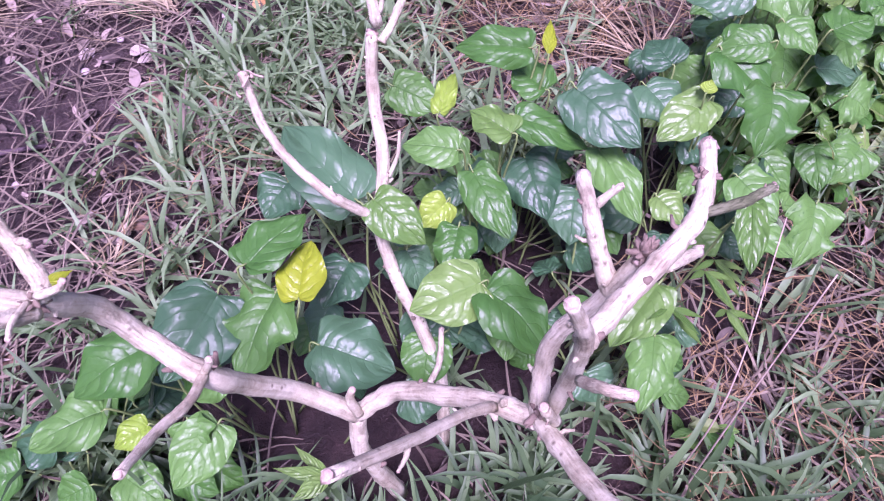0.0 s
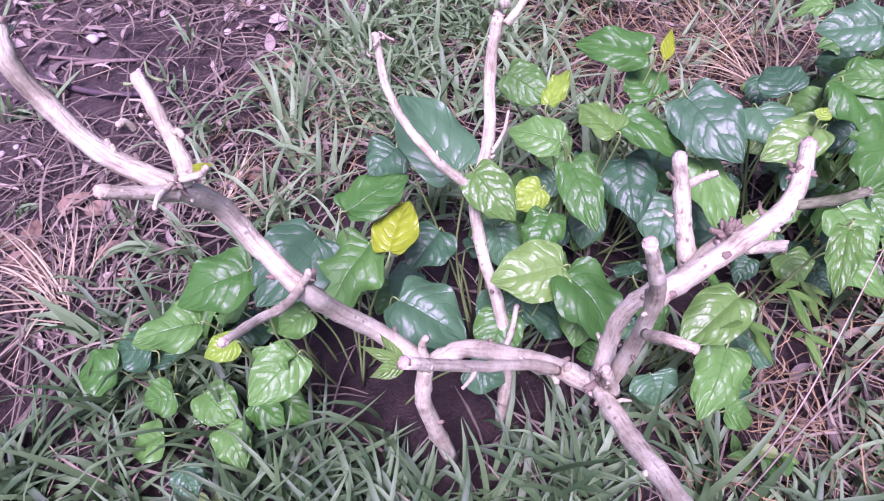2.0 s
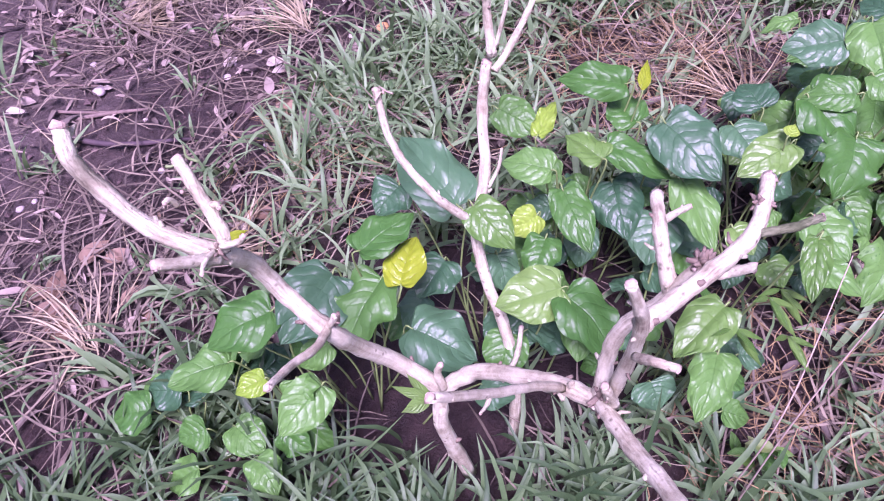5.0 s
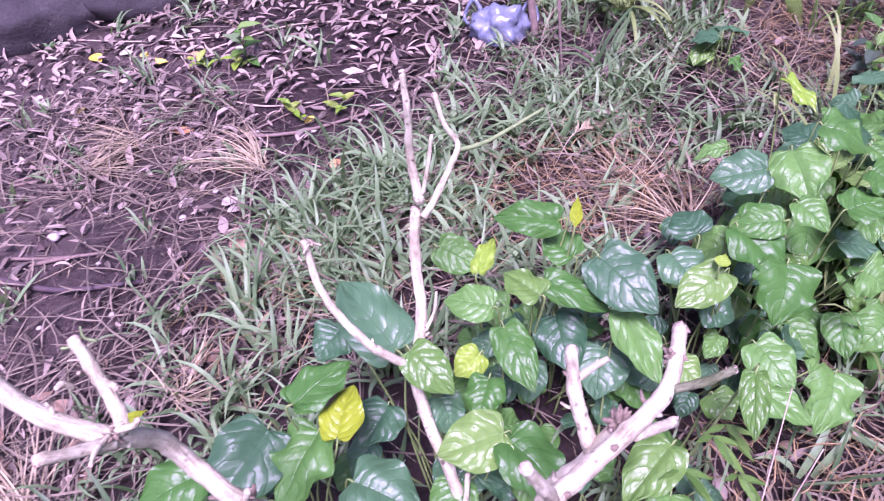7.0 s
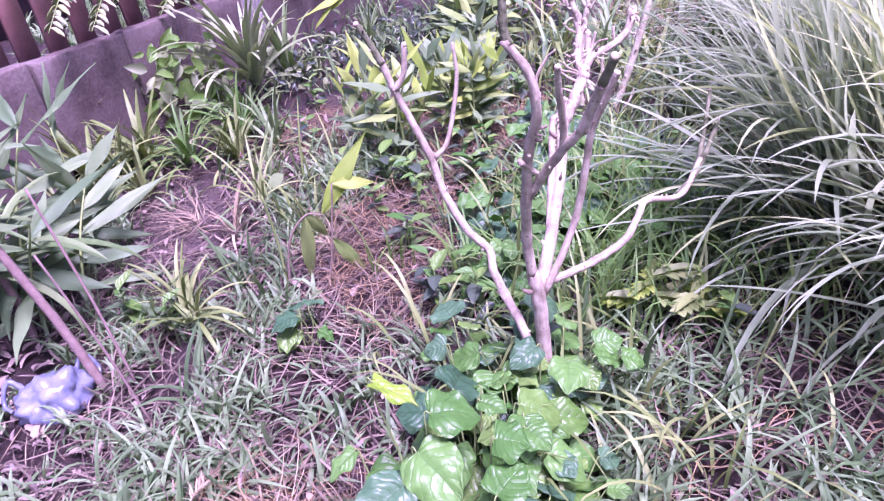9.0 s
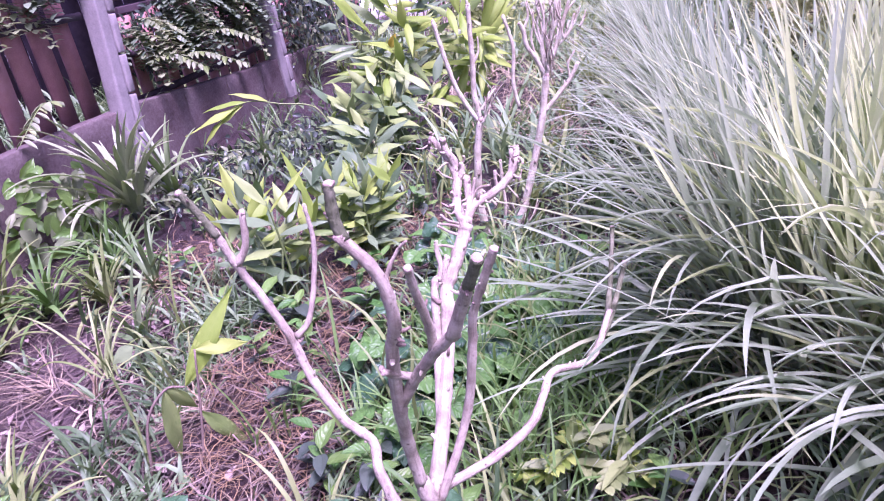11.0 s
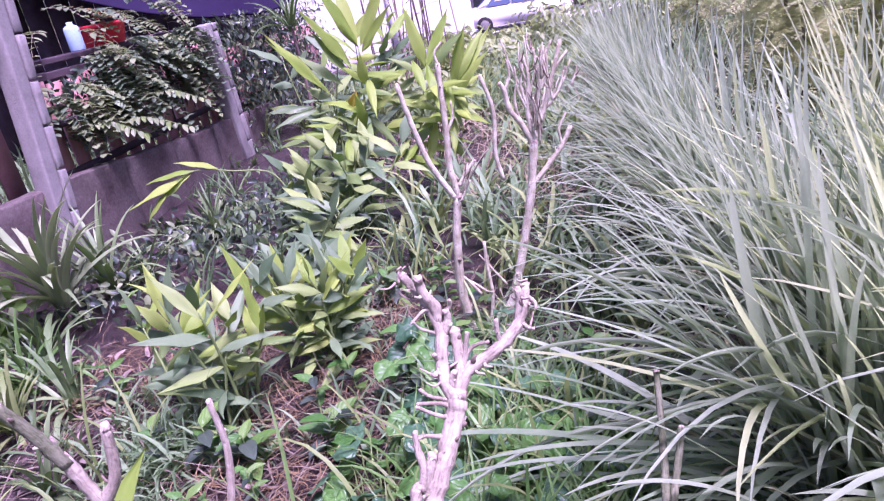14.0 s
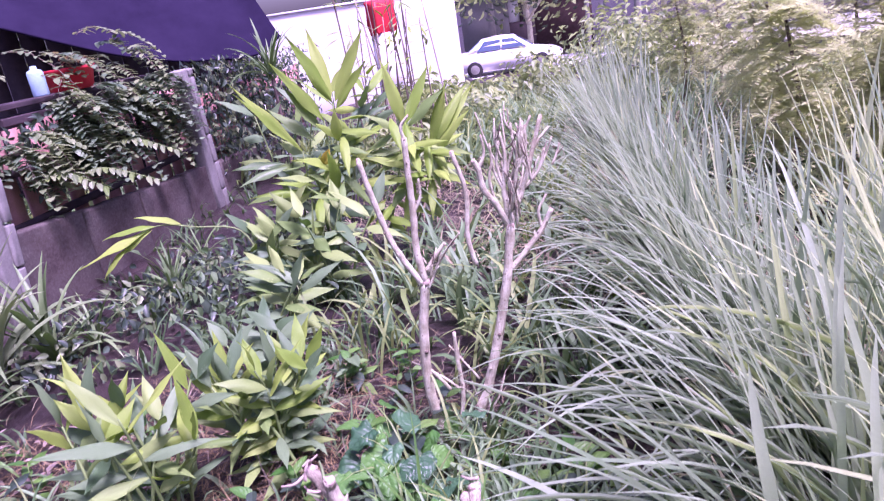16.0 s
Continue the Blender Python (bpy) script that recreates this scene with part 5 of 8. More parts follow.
def betel_leaf(parent, kind, base, tip, width):
    """A leaf and its stalk, which runs down to the plant's foot."""
    leaf_count[0] += 1
    k = leaf_count[0]
    b, t = Vector(base), Vector(tip)
    d = t - b
    n = Vector((0.28 * math.sin(k * 2.3), -0.30 + 0.28 * math.sin(k * 1.7), 0.9))
    narrow = width < 0.035
    lf = part("leaf", leaf_of(LANCES if narrow else HEARTS, k, "betel_" + kind), None, parent, {"yellow": "yellowing leaf", "lime": "new lime-green leaf"}.get(kind, ""))
    lf.matrix_basis = orient(b, t, n, d.length * 1.06, width * 1.14)
    foot = parent.matrix_basis.translation
    turn = k * 2.4
    f = Vector((foot.x + (b.x - foot.x) * 0.45 + 0.03 * math.cos(turn), foot.y + (b.y - foot.y) * 0.45 + 0.03 * math.sin(turn), 0))
    f.z = float(ground_z(f.x, f.y)) - 0.01
    rise = f.lerp(b, 0.55) + Vector((0.015 * math.sin(turn), 0.015 * math.cos(turn), 0))
    part("stalk", tube_mesh("stalk", [tuple(f), tuple(rise), tuple(b - d * 0.12 - Vector((0, 0, 0.012))), tuple(b + d * 0.03)], 0.0026, 0.0014, 6, 4), MAT["stalk"], lf)
    return lf


def fill_betel(parent, centre, spread, n, low, high, kinds, size=(0.05, 0.09), seed=0):
    """More leaves of the same plant, under and round the large ones."""
    rng = np.random.default_rng(seed)
    cx, cy = centre
    for i in range(n):
        a, r = rng.uniform(0, 6.28), math.sqrt(rng.uniform(0, 1))
        x, y = cx + math.cos(a) * r * spread[0], cy + math.sin(a) * r * spread[1]
        z = float(ground_z(x, y)) + rng.uniform(low, high) * (1 - 0.35 * r)
        h = a + rng.normal() * 0.7
        s = rng.uniform(*size)
        tip = (x + math.cos(h) * s * 0.9, y + math.sin(h) * s * 0.9, z - s * rng.uniform(0.0, 0.55))
        betel_leaf(parent, kinds[int(rng.integers(0, len(kinds)))], (x, y, z), tip, s * rng.uniform(0.72, 0.98))


betel_a = betel((-0.17, 0.52))
betel_b = betel((0.10, 0.66))
betel_c = betel((0.23, 0.92))
betel_d = betel((0.40, 0.66))
betel_e = betel((0.58, 0.98))
betel_f = betel((0.72, 1.22))
betel_leaf(betel_a, "dark", (-0.061, 0.556, 0.303), (0.058, 0.533, 0.293), 0.116)
betel_leaf(betel_a, "mid", (-0.116, 0.596, 0.394), (-0.156, 0.477, 0.375), 0.099)
betel_leaf(betel_a, "dark", (-0.203, 0.588, 0.391), (-0.248, 0.459, 0.371), 0.113)
betel_leaf(betel_a, "mid", (-0.29, 0.506, 0.377), (-0.378, 0.431, 0.379), 0.090)
betel_leaf(betel_a, "mid", (-0.35, 0.423, 0.324), (-0.438, 0.371, 0.331), 0.076)
betel_leaf(betel_a, "mid", (-0.189, 0.424, 0.295), (-0.233, 0.333, 0.289), 0.075)
betel_leaf(betel_a, "yellow", (-0.073, 0.568, 0.423), (-0.073, 0.658, 0.442), 0.064)
betel_leaf(betel_a, "mid", (-0.149, 0.599, 0.46), (-0.082, 0.685, 0.473), 0.074)
betel_leaf(betel_a, "lime", (-0.281, 0.408, 0.318), (-0.32, 0.374, 0.319), 0.043)
betel_leaf(betel_a, "mid", (-0.233, 0.424, 0.3), (-0.212, 0.374, 0.291), 0.066)
betel_leaf(betel_b, "light", (0.19, 0.625, 0.402), (0.094, 0.576, 0.392), 0.088)
betel_leaf(betel_b, "mid", (0.198, 0.616, 0.397), (0.3, 0.548, 0.385), 0.096)
betel_leaf(betel_b, "mid", (0.238, 0.625, 0.32), (0.231, 0.552, 0.305), 0.066)
betel_leaf(betel_b, "light", (0.023, 0.717, 0.474), (0.096, 0.659, 0.457), 0.066)
betel_leaf(betel_b, "dark", (-0.008, 0.741, 0.436), (-0.137, 0.855, 0.476), 0.105)
betel_leaf(betel_b, "mid", (0.17, 0.84, 0.403), (0.232, 0.735, 0.377), 0.066)
betel_leaf(betel_b, "lime", (0.13, 0.802, 0.366), (0.093, 0.76, 0.356), 0.056)
betel_leaf(betel_b, "mid", (0.152, 0.752, 0.365), (0.141, 0.679, 0.348), 0.065)
betel_leaf(betel_b, "dark", (-0.03, 0.71, 0.306), (-0.062, 0.634, 0.291), 0.089)
betel_leaf(betel_b, "dark", (0.067, 0.722, 0.333), (0.102, 0.669, 0.32), 0.066)
betel_leaf(betel_b, "dark", (-0.14, 0.822, 0.375), (-0.175, 0.764, 0.365), 0.080)
betel_leaf(betel_c, "mid", (0.145, 0.895, 0.392), (0.051, 0.908, 0.397), 0.070)
betel_leaf(betel_c, "light", (0.232, 0.876, 0.459), (0.165, 0.918, 0.471), 0.067)
betel_leaf(betel_c, "dark", (0.332, 0.948, 0.497), (0.43, 0.856, 0.477), 0.100)
betel_leaf(betel_c, "mid", (0.257, 1.008, 0.523), (0.138, 1.013, 0.523), 0.065)
betel_leaf(betel_c, "lime", (0.109, 0.96, 0.414), (0.127, 1.043, 0.44), 0.037)
betel_leaf(betel_c, "mid", (0.289, 0.978, 0.461), (0.234, 1.026, 0.473), 0.071)
betel_leaf(betel_c, "mid", (0.238, 0.91, 0.461), (0.353, 0.875, 0.457), 0.057)
betel_leaf(betel_c, "dark", (0.263, 0.918, 0.357), (0.297, 0.813, 0.331), 0.089)
betel_leaf(betel_c, "dark", (0.359, 0.878, 0.321), (0.344, 0.789, 0.3), 0.101)
betel_leaf(betel_c, "yellow", (0.284, 0.986, 0.529), (0.291, 1.05, 0.551), 0.022)
betel_leaf(betel_c, "mid", (0.02, 1.023, 0.414), (0.106, 0.991, 0.402), 0.071)
betel_leaf(betel_d, "mid", (0.384, 0.895, 0.409), (0.449, 0.78, 0.384), 0.069)
betel_leaf(betel_d, "mid", (0.46, 0.583, 0.341), (0.443, 0.475, 0.32), 0.068)
betel_leaf(betel_d, "light", (0.452, 0.631, 0.411), (0.386, 0.543, 0.388), 0.074)
betel_leaf(betel_d, "dark", (0.37, 0.558, 0.247), (0.392, 0.52, 0.242), 0.075)
betel_leaf(betel_d, "light", (0.535, 0.756, 0.379), (0.562, 0.717, 0.373), 0.060)
betel_leaf(betel_d, "light", (0.553, 0.691, 0.54), (0.544, 0.601, 0.518), 0.039)
betel_leaf(betel_d, "light", (0.473, 0.806, 0.4), (0.512, 0.767, 0.394), 0.055)
betel_leaf(betel_e, "light", (0.557, 0.954, 0.476), (0.478, 0.891, 0.449), 0.070)
betel_leaf(betel_e, "mid", (0.589, 1.053, 0.494), (0.665, 0.971, 0.479), 0.089)
betel_leaf(betel_e, "mid", (0.672, 0.991, 0.472), (0.661, 0.89, 0.439), 0.102)
betel_leaf(betel_e, "dark", (0.676, 1.25, 0.484), (0.572, 1.234, 0.465), 0.089)
betel_leaf(betel_e, "mid", (0.603, 1.075, 0.485), (0.688, 1.086, 0.499), 0.075)
betel_leaf(betel_e, "lime", (0.541, 0.939, 0.504), (0.551, 0.963, 0.512), 0.025)
betel_leaf(betel_e, "dark", (0.549, 1.149, 0.379), (0.513, 1.212, 0.395), 0.080)
betel_leaf(betel_e, "dark", (0.488, 1.083, 0.385), (0.543, 1.012, 0.369), 0.088)
betel_leaf(betel_e, "mid", (0.621, 0.87, 0.385), (0.676, 0.796, 0.373), 0.076)
betel_leaf(betel_e, "mid", (0.611, 0.784, 0.365), (0.698, 0.737, 0.364), 0.057)
betel_leaf(betel_e, "mid", (0.754, 0.836, 0.366), (0.73, 0.734, 0.339), 0.082)
betel_leaf(betel_f, "mid", (0.723, 1.282, 0.509), (0.752, 1.179, 0.477), 0.101)
betel_leaf(betel_f, "mid", (0.773, 1.313, 0.554), (0.856, 1.28, 0.555), 0.096)
betel_leaf(betel_f, "lime", (0.703, 1.396, 0.61), (0.757, 1.32, 0.589), 0.042)
betel_leaf(betel_f, "mid", (0.663, 1.052, 0.519), (0.579, 1.051, 0.509), 0.060)
betel_leaf(betel_f, "mid", (0.705, 1.126, 0.505), (0.755, 1.073, 0.495), 0.063)
betel_leaf(betel_f, "mid", (0.801, 1.136, 0.484), (0.87, 1.158, 0.502), 0.079)
betel_leaf(betel_f, "dark", (0.554, 0.987, 0.345), (0.606, 0.963, 0.343), 0.074)
betel_leaf(betel_f, "mid", (0.821, 1.024, 0.434), (0.859, 1.0, 0.434), 0.088)
betel_leaf(betel_f, "dark", (0.536, 1.3, 0.283), (0.529, 1.238, 0.263), 0.058)
betel_leaf(betel_f, "mid", (0.664, 1.519, 0.341), (0.591, 1.501, 0.329), 0.046)
betel_leaf(betel_f, "mid", (0.851, 1.214, 0.525), (0.898, 1.174, 0.52), 0.086)
fill_betel(betel_a, (-0.18, 0.54), (0.26, 0.14), 7, 0.14, 0.30, ("dark", "mid", "mid"), (0.06, 0.10), seed=1)
fill_betel(betel_b, (0.08, 0.70), (0.20, 0.16), 20, 0.10, 0.30, ("dark", "dark", "mid"), seed=2)
fill_betel(betel_c, (0.24, 0.93), (0.20, 0.14), 22, 0.10, 0.30, ("dark", "mid", "mid"), seed=3)
fill_betel(betel_d, (0.42, 0.66), (0.14, 0.14), 14, 0.10, 0.28, ("mid", "dark", "mid"), (0.035, 0.07), seed=4)
fill_betel(betel_e, (0.60, 0.98), (0.18, 0.14), 20, 0.10, 0.30, ("mid", "dark"), seed=5)
fill_betel(betel_f, (0.74, 1.22), (0.20, 0.16), 26, 0.12, 0.38, ("mid", "dark", "mid", "light"), seed=6)
for k, (x, y, n, hi) in enumerate(((0.90, 1.36, 40, 0.44), (1.08, 1.60, 34, 0.36), (0.92, 1.22, 9, 0.26), (1.45, 2.0, 22, 0.26), (1.72, 2.12, 26, 0.26), (1.95, 2.4, 22, 0.24), (2.15, 2.62, 14, 0.28), (-0.42, 0.40, 14, 0.20), (2.0, 2.02, 16, 0.2), (1.62, 2.34, 24, 0.26), (1.80, 2.10, 26, 0.28), (1.55, 2.12, 22, 0.26), (1.70, 1.96, 20, 0.26), (2.06, 2.30, 18, 0.24), (2.10, 2.70, 14, 0.3), (0.77, 1.20, 26, 0.34), (0.98, 1.32, 26, 0.40), (1.15, 1.48, 24, 0.36), (0.78, 2.2, 6, 0.2))):
    fill_betel(betel((x, y)), (x, y), (0.20, 0.17) if n > 6 else (0.08, 0.08), int(n * 1.4), 0.10, hi, ("mid", "mid", "dark", "light") if k < 3 or k > 14 else ("mid", "dark", "mid"), (0.06, 0.11) if k < 3 else (0.05, 0.095), 20 + k)


def young_shoot(parent, base, tips, kind="lime"):
    """Narrow twisted new leaves from one bud."""
    for i, tip in enumerate(tips):
        leaf_part(LANCES, "betel_" + kind, parent, base, tip, 0.010 + 0.005 * (i % 2), (0.5 * math.sin(i * 2.1), -0.5, 0.6))


young_shoot(shrub_near, (0.077, 0.214, 0.828), ((0.045, 0.208, 0.846), (0.056, 0.195, 0.830), (0.050, 0.222, 0.838)), "light")
young_shoot(shrub_near, (-0.178, 0.355, 0.812), ((-0.158, 0.362, 0.822),), "yellow")
for k, (x, y, z) in enumerate(((0.50, 0.62, 0.47), (0.53, 0.66, 0.44), (0.47, 0.60, 0.40), (0.55, 0.60, 0.40))):
    young_shoot(betel_d, (x, y, z), ((x + 0.05, y - 0.01, z - 0.01), (x + 0.03, y - 0.05, z + 0.015), (x - 0.03, y - 0.03, z + 0.03), (x + 0.06, y - 0.04, z - 0.05)), "light")


def weed(at, n, size, kinds, seed, height=0.12, shapes=None):
    """A small leafy weed: a thin stem with leaves all round."""
    rng = np.random.default_rng(seed)
    z = float(ground_z(*at))
    plant = thing("weed", (at[0], at[1], z), "small leafy green weed among the grass", "plant", "weeds")
    top = (at[0] + rng.normal() * 0.03, at[1] + rng.normal() * 0.03, z + height)
    part("stem", tube_mesh("stem", [(at[0], at[1], z - 0.01), ((at[0] + top[0]) / 2, (at[1] + top[1]) / 2 + 0.005, z + height * 0.5), top], 0.003, 0.0015, 5, 4), MAT["stalk"], plant)
    for i in range(n):
        f = (i + 1) / n
        p = Vector((at[0], at[1], z)).lerp(Vector(top), f)
        a = i * 2.4 + rng.normal() * 0.3
        up = rng.uniform(-0.1, 0.7)
        L = size * rng.uniform(0.7, 1.2)
        leaf_part(shapes or OVALS, kinds[i % len(kinds)], plant, tuple(p), tuple(p + Vector((math.cos(a) * math.cos(up), math.sin(a) * math.cos(up), math.sin(up))) * L), L * 0.5)


WEED_SPOTS = ((-0.12, 0.20), (-0.02, 0.12), (-0.30, 0.22), (0.12, 0.24), (-0.45, 0.62), (0.55, 0.52))
for k, (x, y) in enumerate(WEED_SPOTS):
    weed((x, y), 11, 0.045, ("grass_sunny", "betel_mid", "betel_light"), 300 + k, 0.13)
rng_weeds = np.random.default_rng(55)
for k in range(46):
    x, y = rng_weeds.uniform(1.15, 2.5), rng_weeds.uniform(1.4, 3.6)
    if x - 1.2 > (y - 1.0) * 0.9 + 0.4:
        continue
    weed((x, y), int(rng_weeds.integers(7, 13)), rng_weeds.uniform(0.05, 0.10), ("betel_mid", "ivy", "betel_light"), 320 + k, rng_weeds.uniform(0.08, 0.22), OVALS if k % 3 else LANCES)
for k, (x, y) in enumerate(((0.42, 2.62), (0.3, 2.75), (-0.98, 2.36), (1.6, 3.5), (2.3, 3.3), (1.5, 4.1))):
    weed((x, y), 9, 0.08, ("betel_mid", "ginger", "betel_light"), 400 + k, 0.16)


weed((-0.985, 2.315), 5, 0.06, ("betel_lime", "ginger_lime_lit"), 440, 0.05)
weed((-1.139, 2.336), 5, 0.06, ("betel_lime", "ginger_lime_lit"), 441, 0.05)
weed((-0.646, 1.988), 5, 0.06, ("betel_lime", "ginger_lime_lit"), 442, 0.05)
weed((-0.531, 2.004), 5, 0.06, ("betel_lime", "ginger_lime_lit"), 443, 0.05)


def lobed_weed(at, height, n, size, seed):
    """A weed whose leaves are cut into pairs of pointed lobes."""
    rng = np.random.default_rng(seed)
    z = float(ground_z(*at))
    plant = thing("weed", (at[0], at[1], z), "pale weed with deeply cut leaves in the grass", "plant", "weeds")
    part("stem", tube_mesh("stem", [(at[0], at[1], z - 0.01), (at[0] + 0.01, at[1], z + height * 0.5), (at[0], at[1], z + height)], 0.004, 0.002, 6, 4), MAT["stalk"], plant)
    for i in range(n):
        a = i * 2.4 + rng.normal() * 0.3
        base = Vector((at[0], at[1], z + height * (0.35 + 0.65 * i / n)))
        d = Vector((math.cos(a), math.sin(a), 0.25)).normalized()
        side = d.cross(Vector((0, 0, 1))).normalized()
        L = size * rng.uniform(0.8, 1.2)
        for j in range(4):
            q = base + d * L * (0.25 + 0.2 * j) - Vector((0, 0, 0.05 * L * j))
            for sgn in (-1, 1):
                leaf_part(OVALS, "ginger_lime_lit" if (i + seed) % 3 else "grass_sunny", plant, tuple(q), tuple(q + (side * sgn + d * 0.7).normalized() * L * (0.42 - 0.07 * j)), L * 0.2, name="lobe")
        leaf_part(OVALS, "grass_sunny", plant, tuple(base), tuple(base + d * L * 1.05), L * 0.24)


lobed_weed((1.60, 1.60), 0.20, 6, 0.13, 1)
lobed_weed((1.68, 1.50), 0.15, 5, 0.12, 2)


# ---- ginger-like plants ----
def ginger(at, stems, height, leaf=(0.22, 0.055), kinds=("ginger", "ginger", "ginger_lime_lit"), lean=0.35, seed=0, leaves=8, start=0.3, label="leafy ginger plant with long pointed leaves on canes", rise=0.0):
    rng = np.random.default_rng(seed)
    z0 = float(ground_z(*at))
    plant = thing("ginger_plant", (at[0], at[1], z0), label, "plant", "ginger plants")
    for s in range(stems):
        a = rng.uniform(0, 6.28)
        h = height * rng.uniform(0.75, 1.1)
        out = lean * h * rng.uniform(0.3, 1.0)
        bx, by = at[0] + rng.normal() * 0.05, at[1] + rng.normal() * 0.05
        top = (bx + math.cos(a) * out, by + math.sin(a) * out, z0 + h)
        pts = [(bx, by, z0 - 0.01), ((bx + top[0]) / 2 - 0.1 * (top[0] - bx), (by + top[1]) / 2 - 0.1 * (top[1] - by), z0 + h * 0.55), top]
        stem = part("cane", tube_mesh("cane", pts, 0.007, 0.003, 6, 5), MAT["stalk"], plant)
        line = smooth_line(pts, 8)
        face = rng.uniform(0, 6.28)
        for i in range(leaves):
            f = start + (1 - start) * i / max(1, leaves - 1)
            p = line[min(len(line) - 1, int(f * (len(line) - 1)))]
            hd = face + math.pi * (i % 2) + rng.normal() * 0.6
            L = leaf[0] * rng.uniform(0.75, 1.15) * (1 if i < leaves - 1 else 0.85)
            up = rise + rng.uniform(-0.25, 0.5) + 0.55 * max(0.0, f - 0.4) + (0.35 if i > leaves - 3 else 0.0)
            d = Vector((math.cos(hd) * math.cos(up), math.sin(hd) * math.cos(up), math.sin(up)))
            tip = Vector(p) + d * L
            # upper leaves mostly take the last kind, often with sunlight in its colour
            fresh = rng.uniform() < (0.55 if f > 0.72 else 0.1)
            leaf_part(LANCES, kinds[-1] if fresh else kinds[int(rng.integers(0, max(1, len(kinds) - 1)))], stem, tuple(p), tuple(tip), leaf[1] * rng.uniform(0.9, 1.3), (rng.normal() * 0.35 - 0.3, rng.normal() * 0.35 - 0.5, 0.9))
    return plant


ginger((1.92, 3.07), 13, 0.36, (0.17, 0.035), ("ginger", "ginger_half_lit", "ginger_lime_lit"), lean=0.55, seed=1, leaves=9, start=0.2, rise=0.25)
ginger((1.52, 3.07), 9, 0.44, (0.21, 0.038), ("ginger", "ginger_half_lit", "ginger_lime_lit"), lean=0.5, seed=2, leaves=7, rise=0.3)
ginger((2.35, 3.85), 5, 0.40, (0.20, 0.045), ("ginger", "ginger_half_lit", "ginger", "ginger_half_lit"), 0.5, seed=3)
ginger((2.75, 4.15), 5, 0.45, (0.24, 0.055), ("ginger", "ginger_half_lit", "ginger_half_lit"), 0.5, seed=4)
ginger((2.55, 4.40), 5, 0.36, (0.22, 0.05), ("ginger", "ginger_half_lit", "ginger_half_lit"), 0.5, seed=5)
ginger((3.05, 4.55), 4, 0.55, (0.28, 0.058), ("ginger", "ginger_half_lit", "ginger_lime_lit"), 0.4, seed=6, leaves=6)


def cane(parent, points):
    part("cane", tube_mesh("cane", [(points[0][0], points[0][1], float(ground_z(points[0][0], points[0][1])) - 0.01)] + points, 0.009, 0.004, 7, 5), MAT["stalk"], parent)


def cane_leaf(parent, kind, base, tip, width):
    b, t = Vector(base), Vector(tip)
    side = Vector((t.y - b.y, b.x - t.x, 0))
    leaf_part(LANCES, kind, parent, base, tip, width * 1.2, Vector((-0.35, -0.6, 0.85)) + side * 0.3)


tall_ginger = thing("ginger_plant", (3.0, 4.5, float(ground_z(3.0, 4.5))), "tall ginger plant with fans of leaves, sunlight put into their yellow-green", "plant", "ginger plants")
cane_leaf(tall_ginger, "ginger_lime_lit", (3.113, 4.44, 1.165), (2.951, 4.413, 1.527), 0.062)
cane_leaf(tall_ginger, "ginger_lime_lit", (3.11, 4.442, 1.177), (3.089, 4.509, 1.562), 0.060)
cane_leaf(tall_ginger, "ginger_lime_lit", (3.124, 4.434, 1.168), (3.269, 4.301, 1.506), 0.065)
cane_leaf(tall_ginger, "ginger_lime_lit", (3.123, 4.435, 1.133), (3.205, 4.222, 1.357), 0.062)
cane_leaf(tall_ginger, "ginger_lime_lit", (3.058, 4.469, 1.078), (2.85, 4.467, 1.424), 0.060)
cane_leaf(tall_ginger, "ginger_half_lit", (3.037, 4.48, 1.037), (2.883, 4.506, 1.301), 0.055)
cane_leaf(tall_ginger, "ginger_lime_lit", (2.932, 4.536, 0.944), (2.66, 4.624, 1.351), 0.050)
cane_leaf(tall_ginger, "ginger_lime_lit", (2.918, 4.544, 0.965), (2.644, 4.554, 1.304), 0.045)
cane_leaf(tall_ginger, "ginger_half_lit", (3.001, 4.5, 0.984), (2.851, 4.692, 1.192), 0.050)
cane_leaf(tall_ginger, "ginger_lime_lit", (3.419, 4.277, 0.984), (3.356, 4.255, 1.326), 0.060)
cane_leaf(tall_ginger, "ginger_lime_lit", (3.427, 4.273, 0.982), (3.607, 4.233, 1.275), 0.055)
cane_leaf(tall_ginger, "ginger_half_lit", (3.436, 4.269, 0.968), (3.553, 4.095, 1.175), 0.055)
cane_leaf(tall_ginger, "ginger_half_lit", (3.405, 4.285, 0.947), (3.247, 4.257, 1.116), 0.045)
cane_leaf(tall_ginger, "ginger_lime_lit", (3.539, 4.213, 0.857), (3.576, 4.083, 1.183), 0.055)
cane_leaf(tall_ginger, "ginger_lime_lit", (3.547, 4.209, 0.855), (3.721, 4.117, 1.172), 0.055)
cane_leaf(tall_ginger, "ginger_lime_lit", (3.555, 4.205, 0.831), (3.849, 4.159, 1.145), 0.050)
cane_leaf(tall_ginger, "ginger_lime_lit", (3.544, 4.211, 0.792), (3.581, 4.027, 1.036), 0.050)
cane_leaf(tall_ginger, "ginger_lime_lit", (3.506, 4.231, 0.721), (3.697, 4.076, 0.625), 0.050)
cane_leaf(tall_ginger, "ginger_lime_lit", (3.497, 4.236, 0.755), (3.584, 4.027, 0.748), 0.045)
cane_leaf(tall_ginger, "ginger_lime_lit", (3.451, 4.26, 0.733), (3.201, 4.282, 0.912), 0.060)
cane_leaf(tall_ginger, "ginger_half_lit", (3.419, 4.277, 0.708), (3.229, 4.269, 0.57), 0.055)
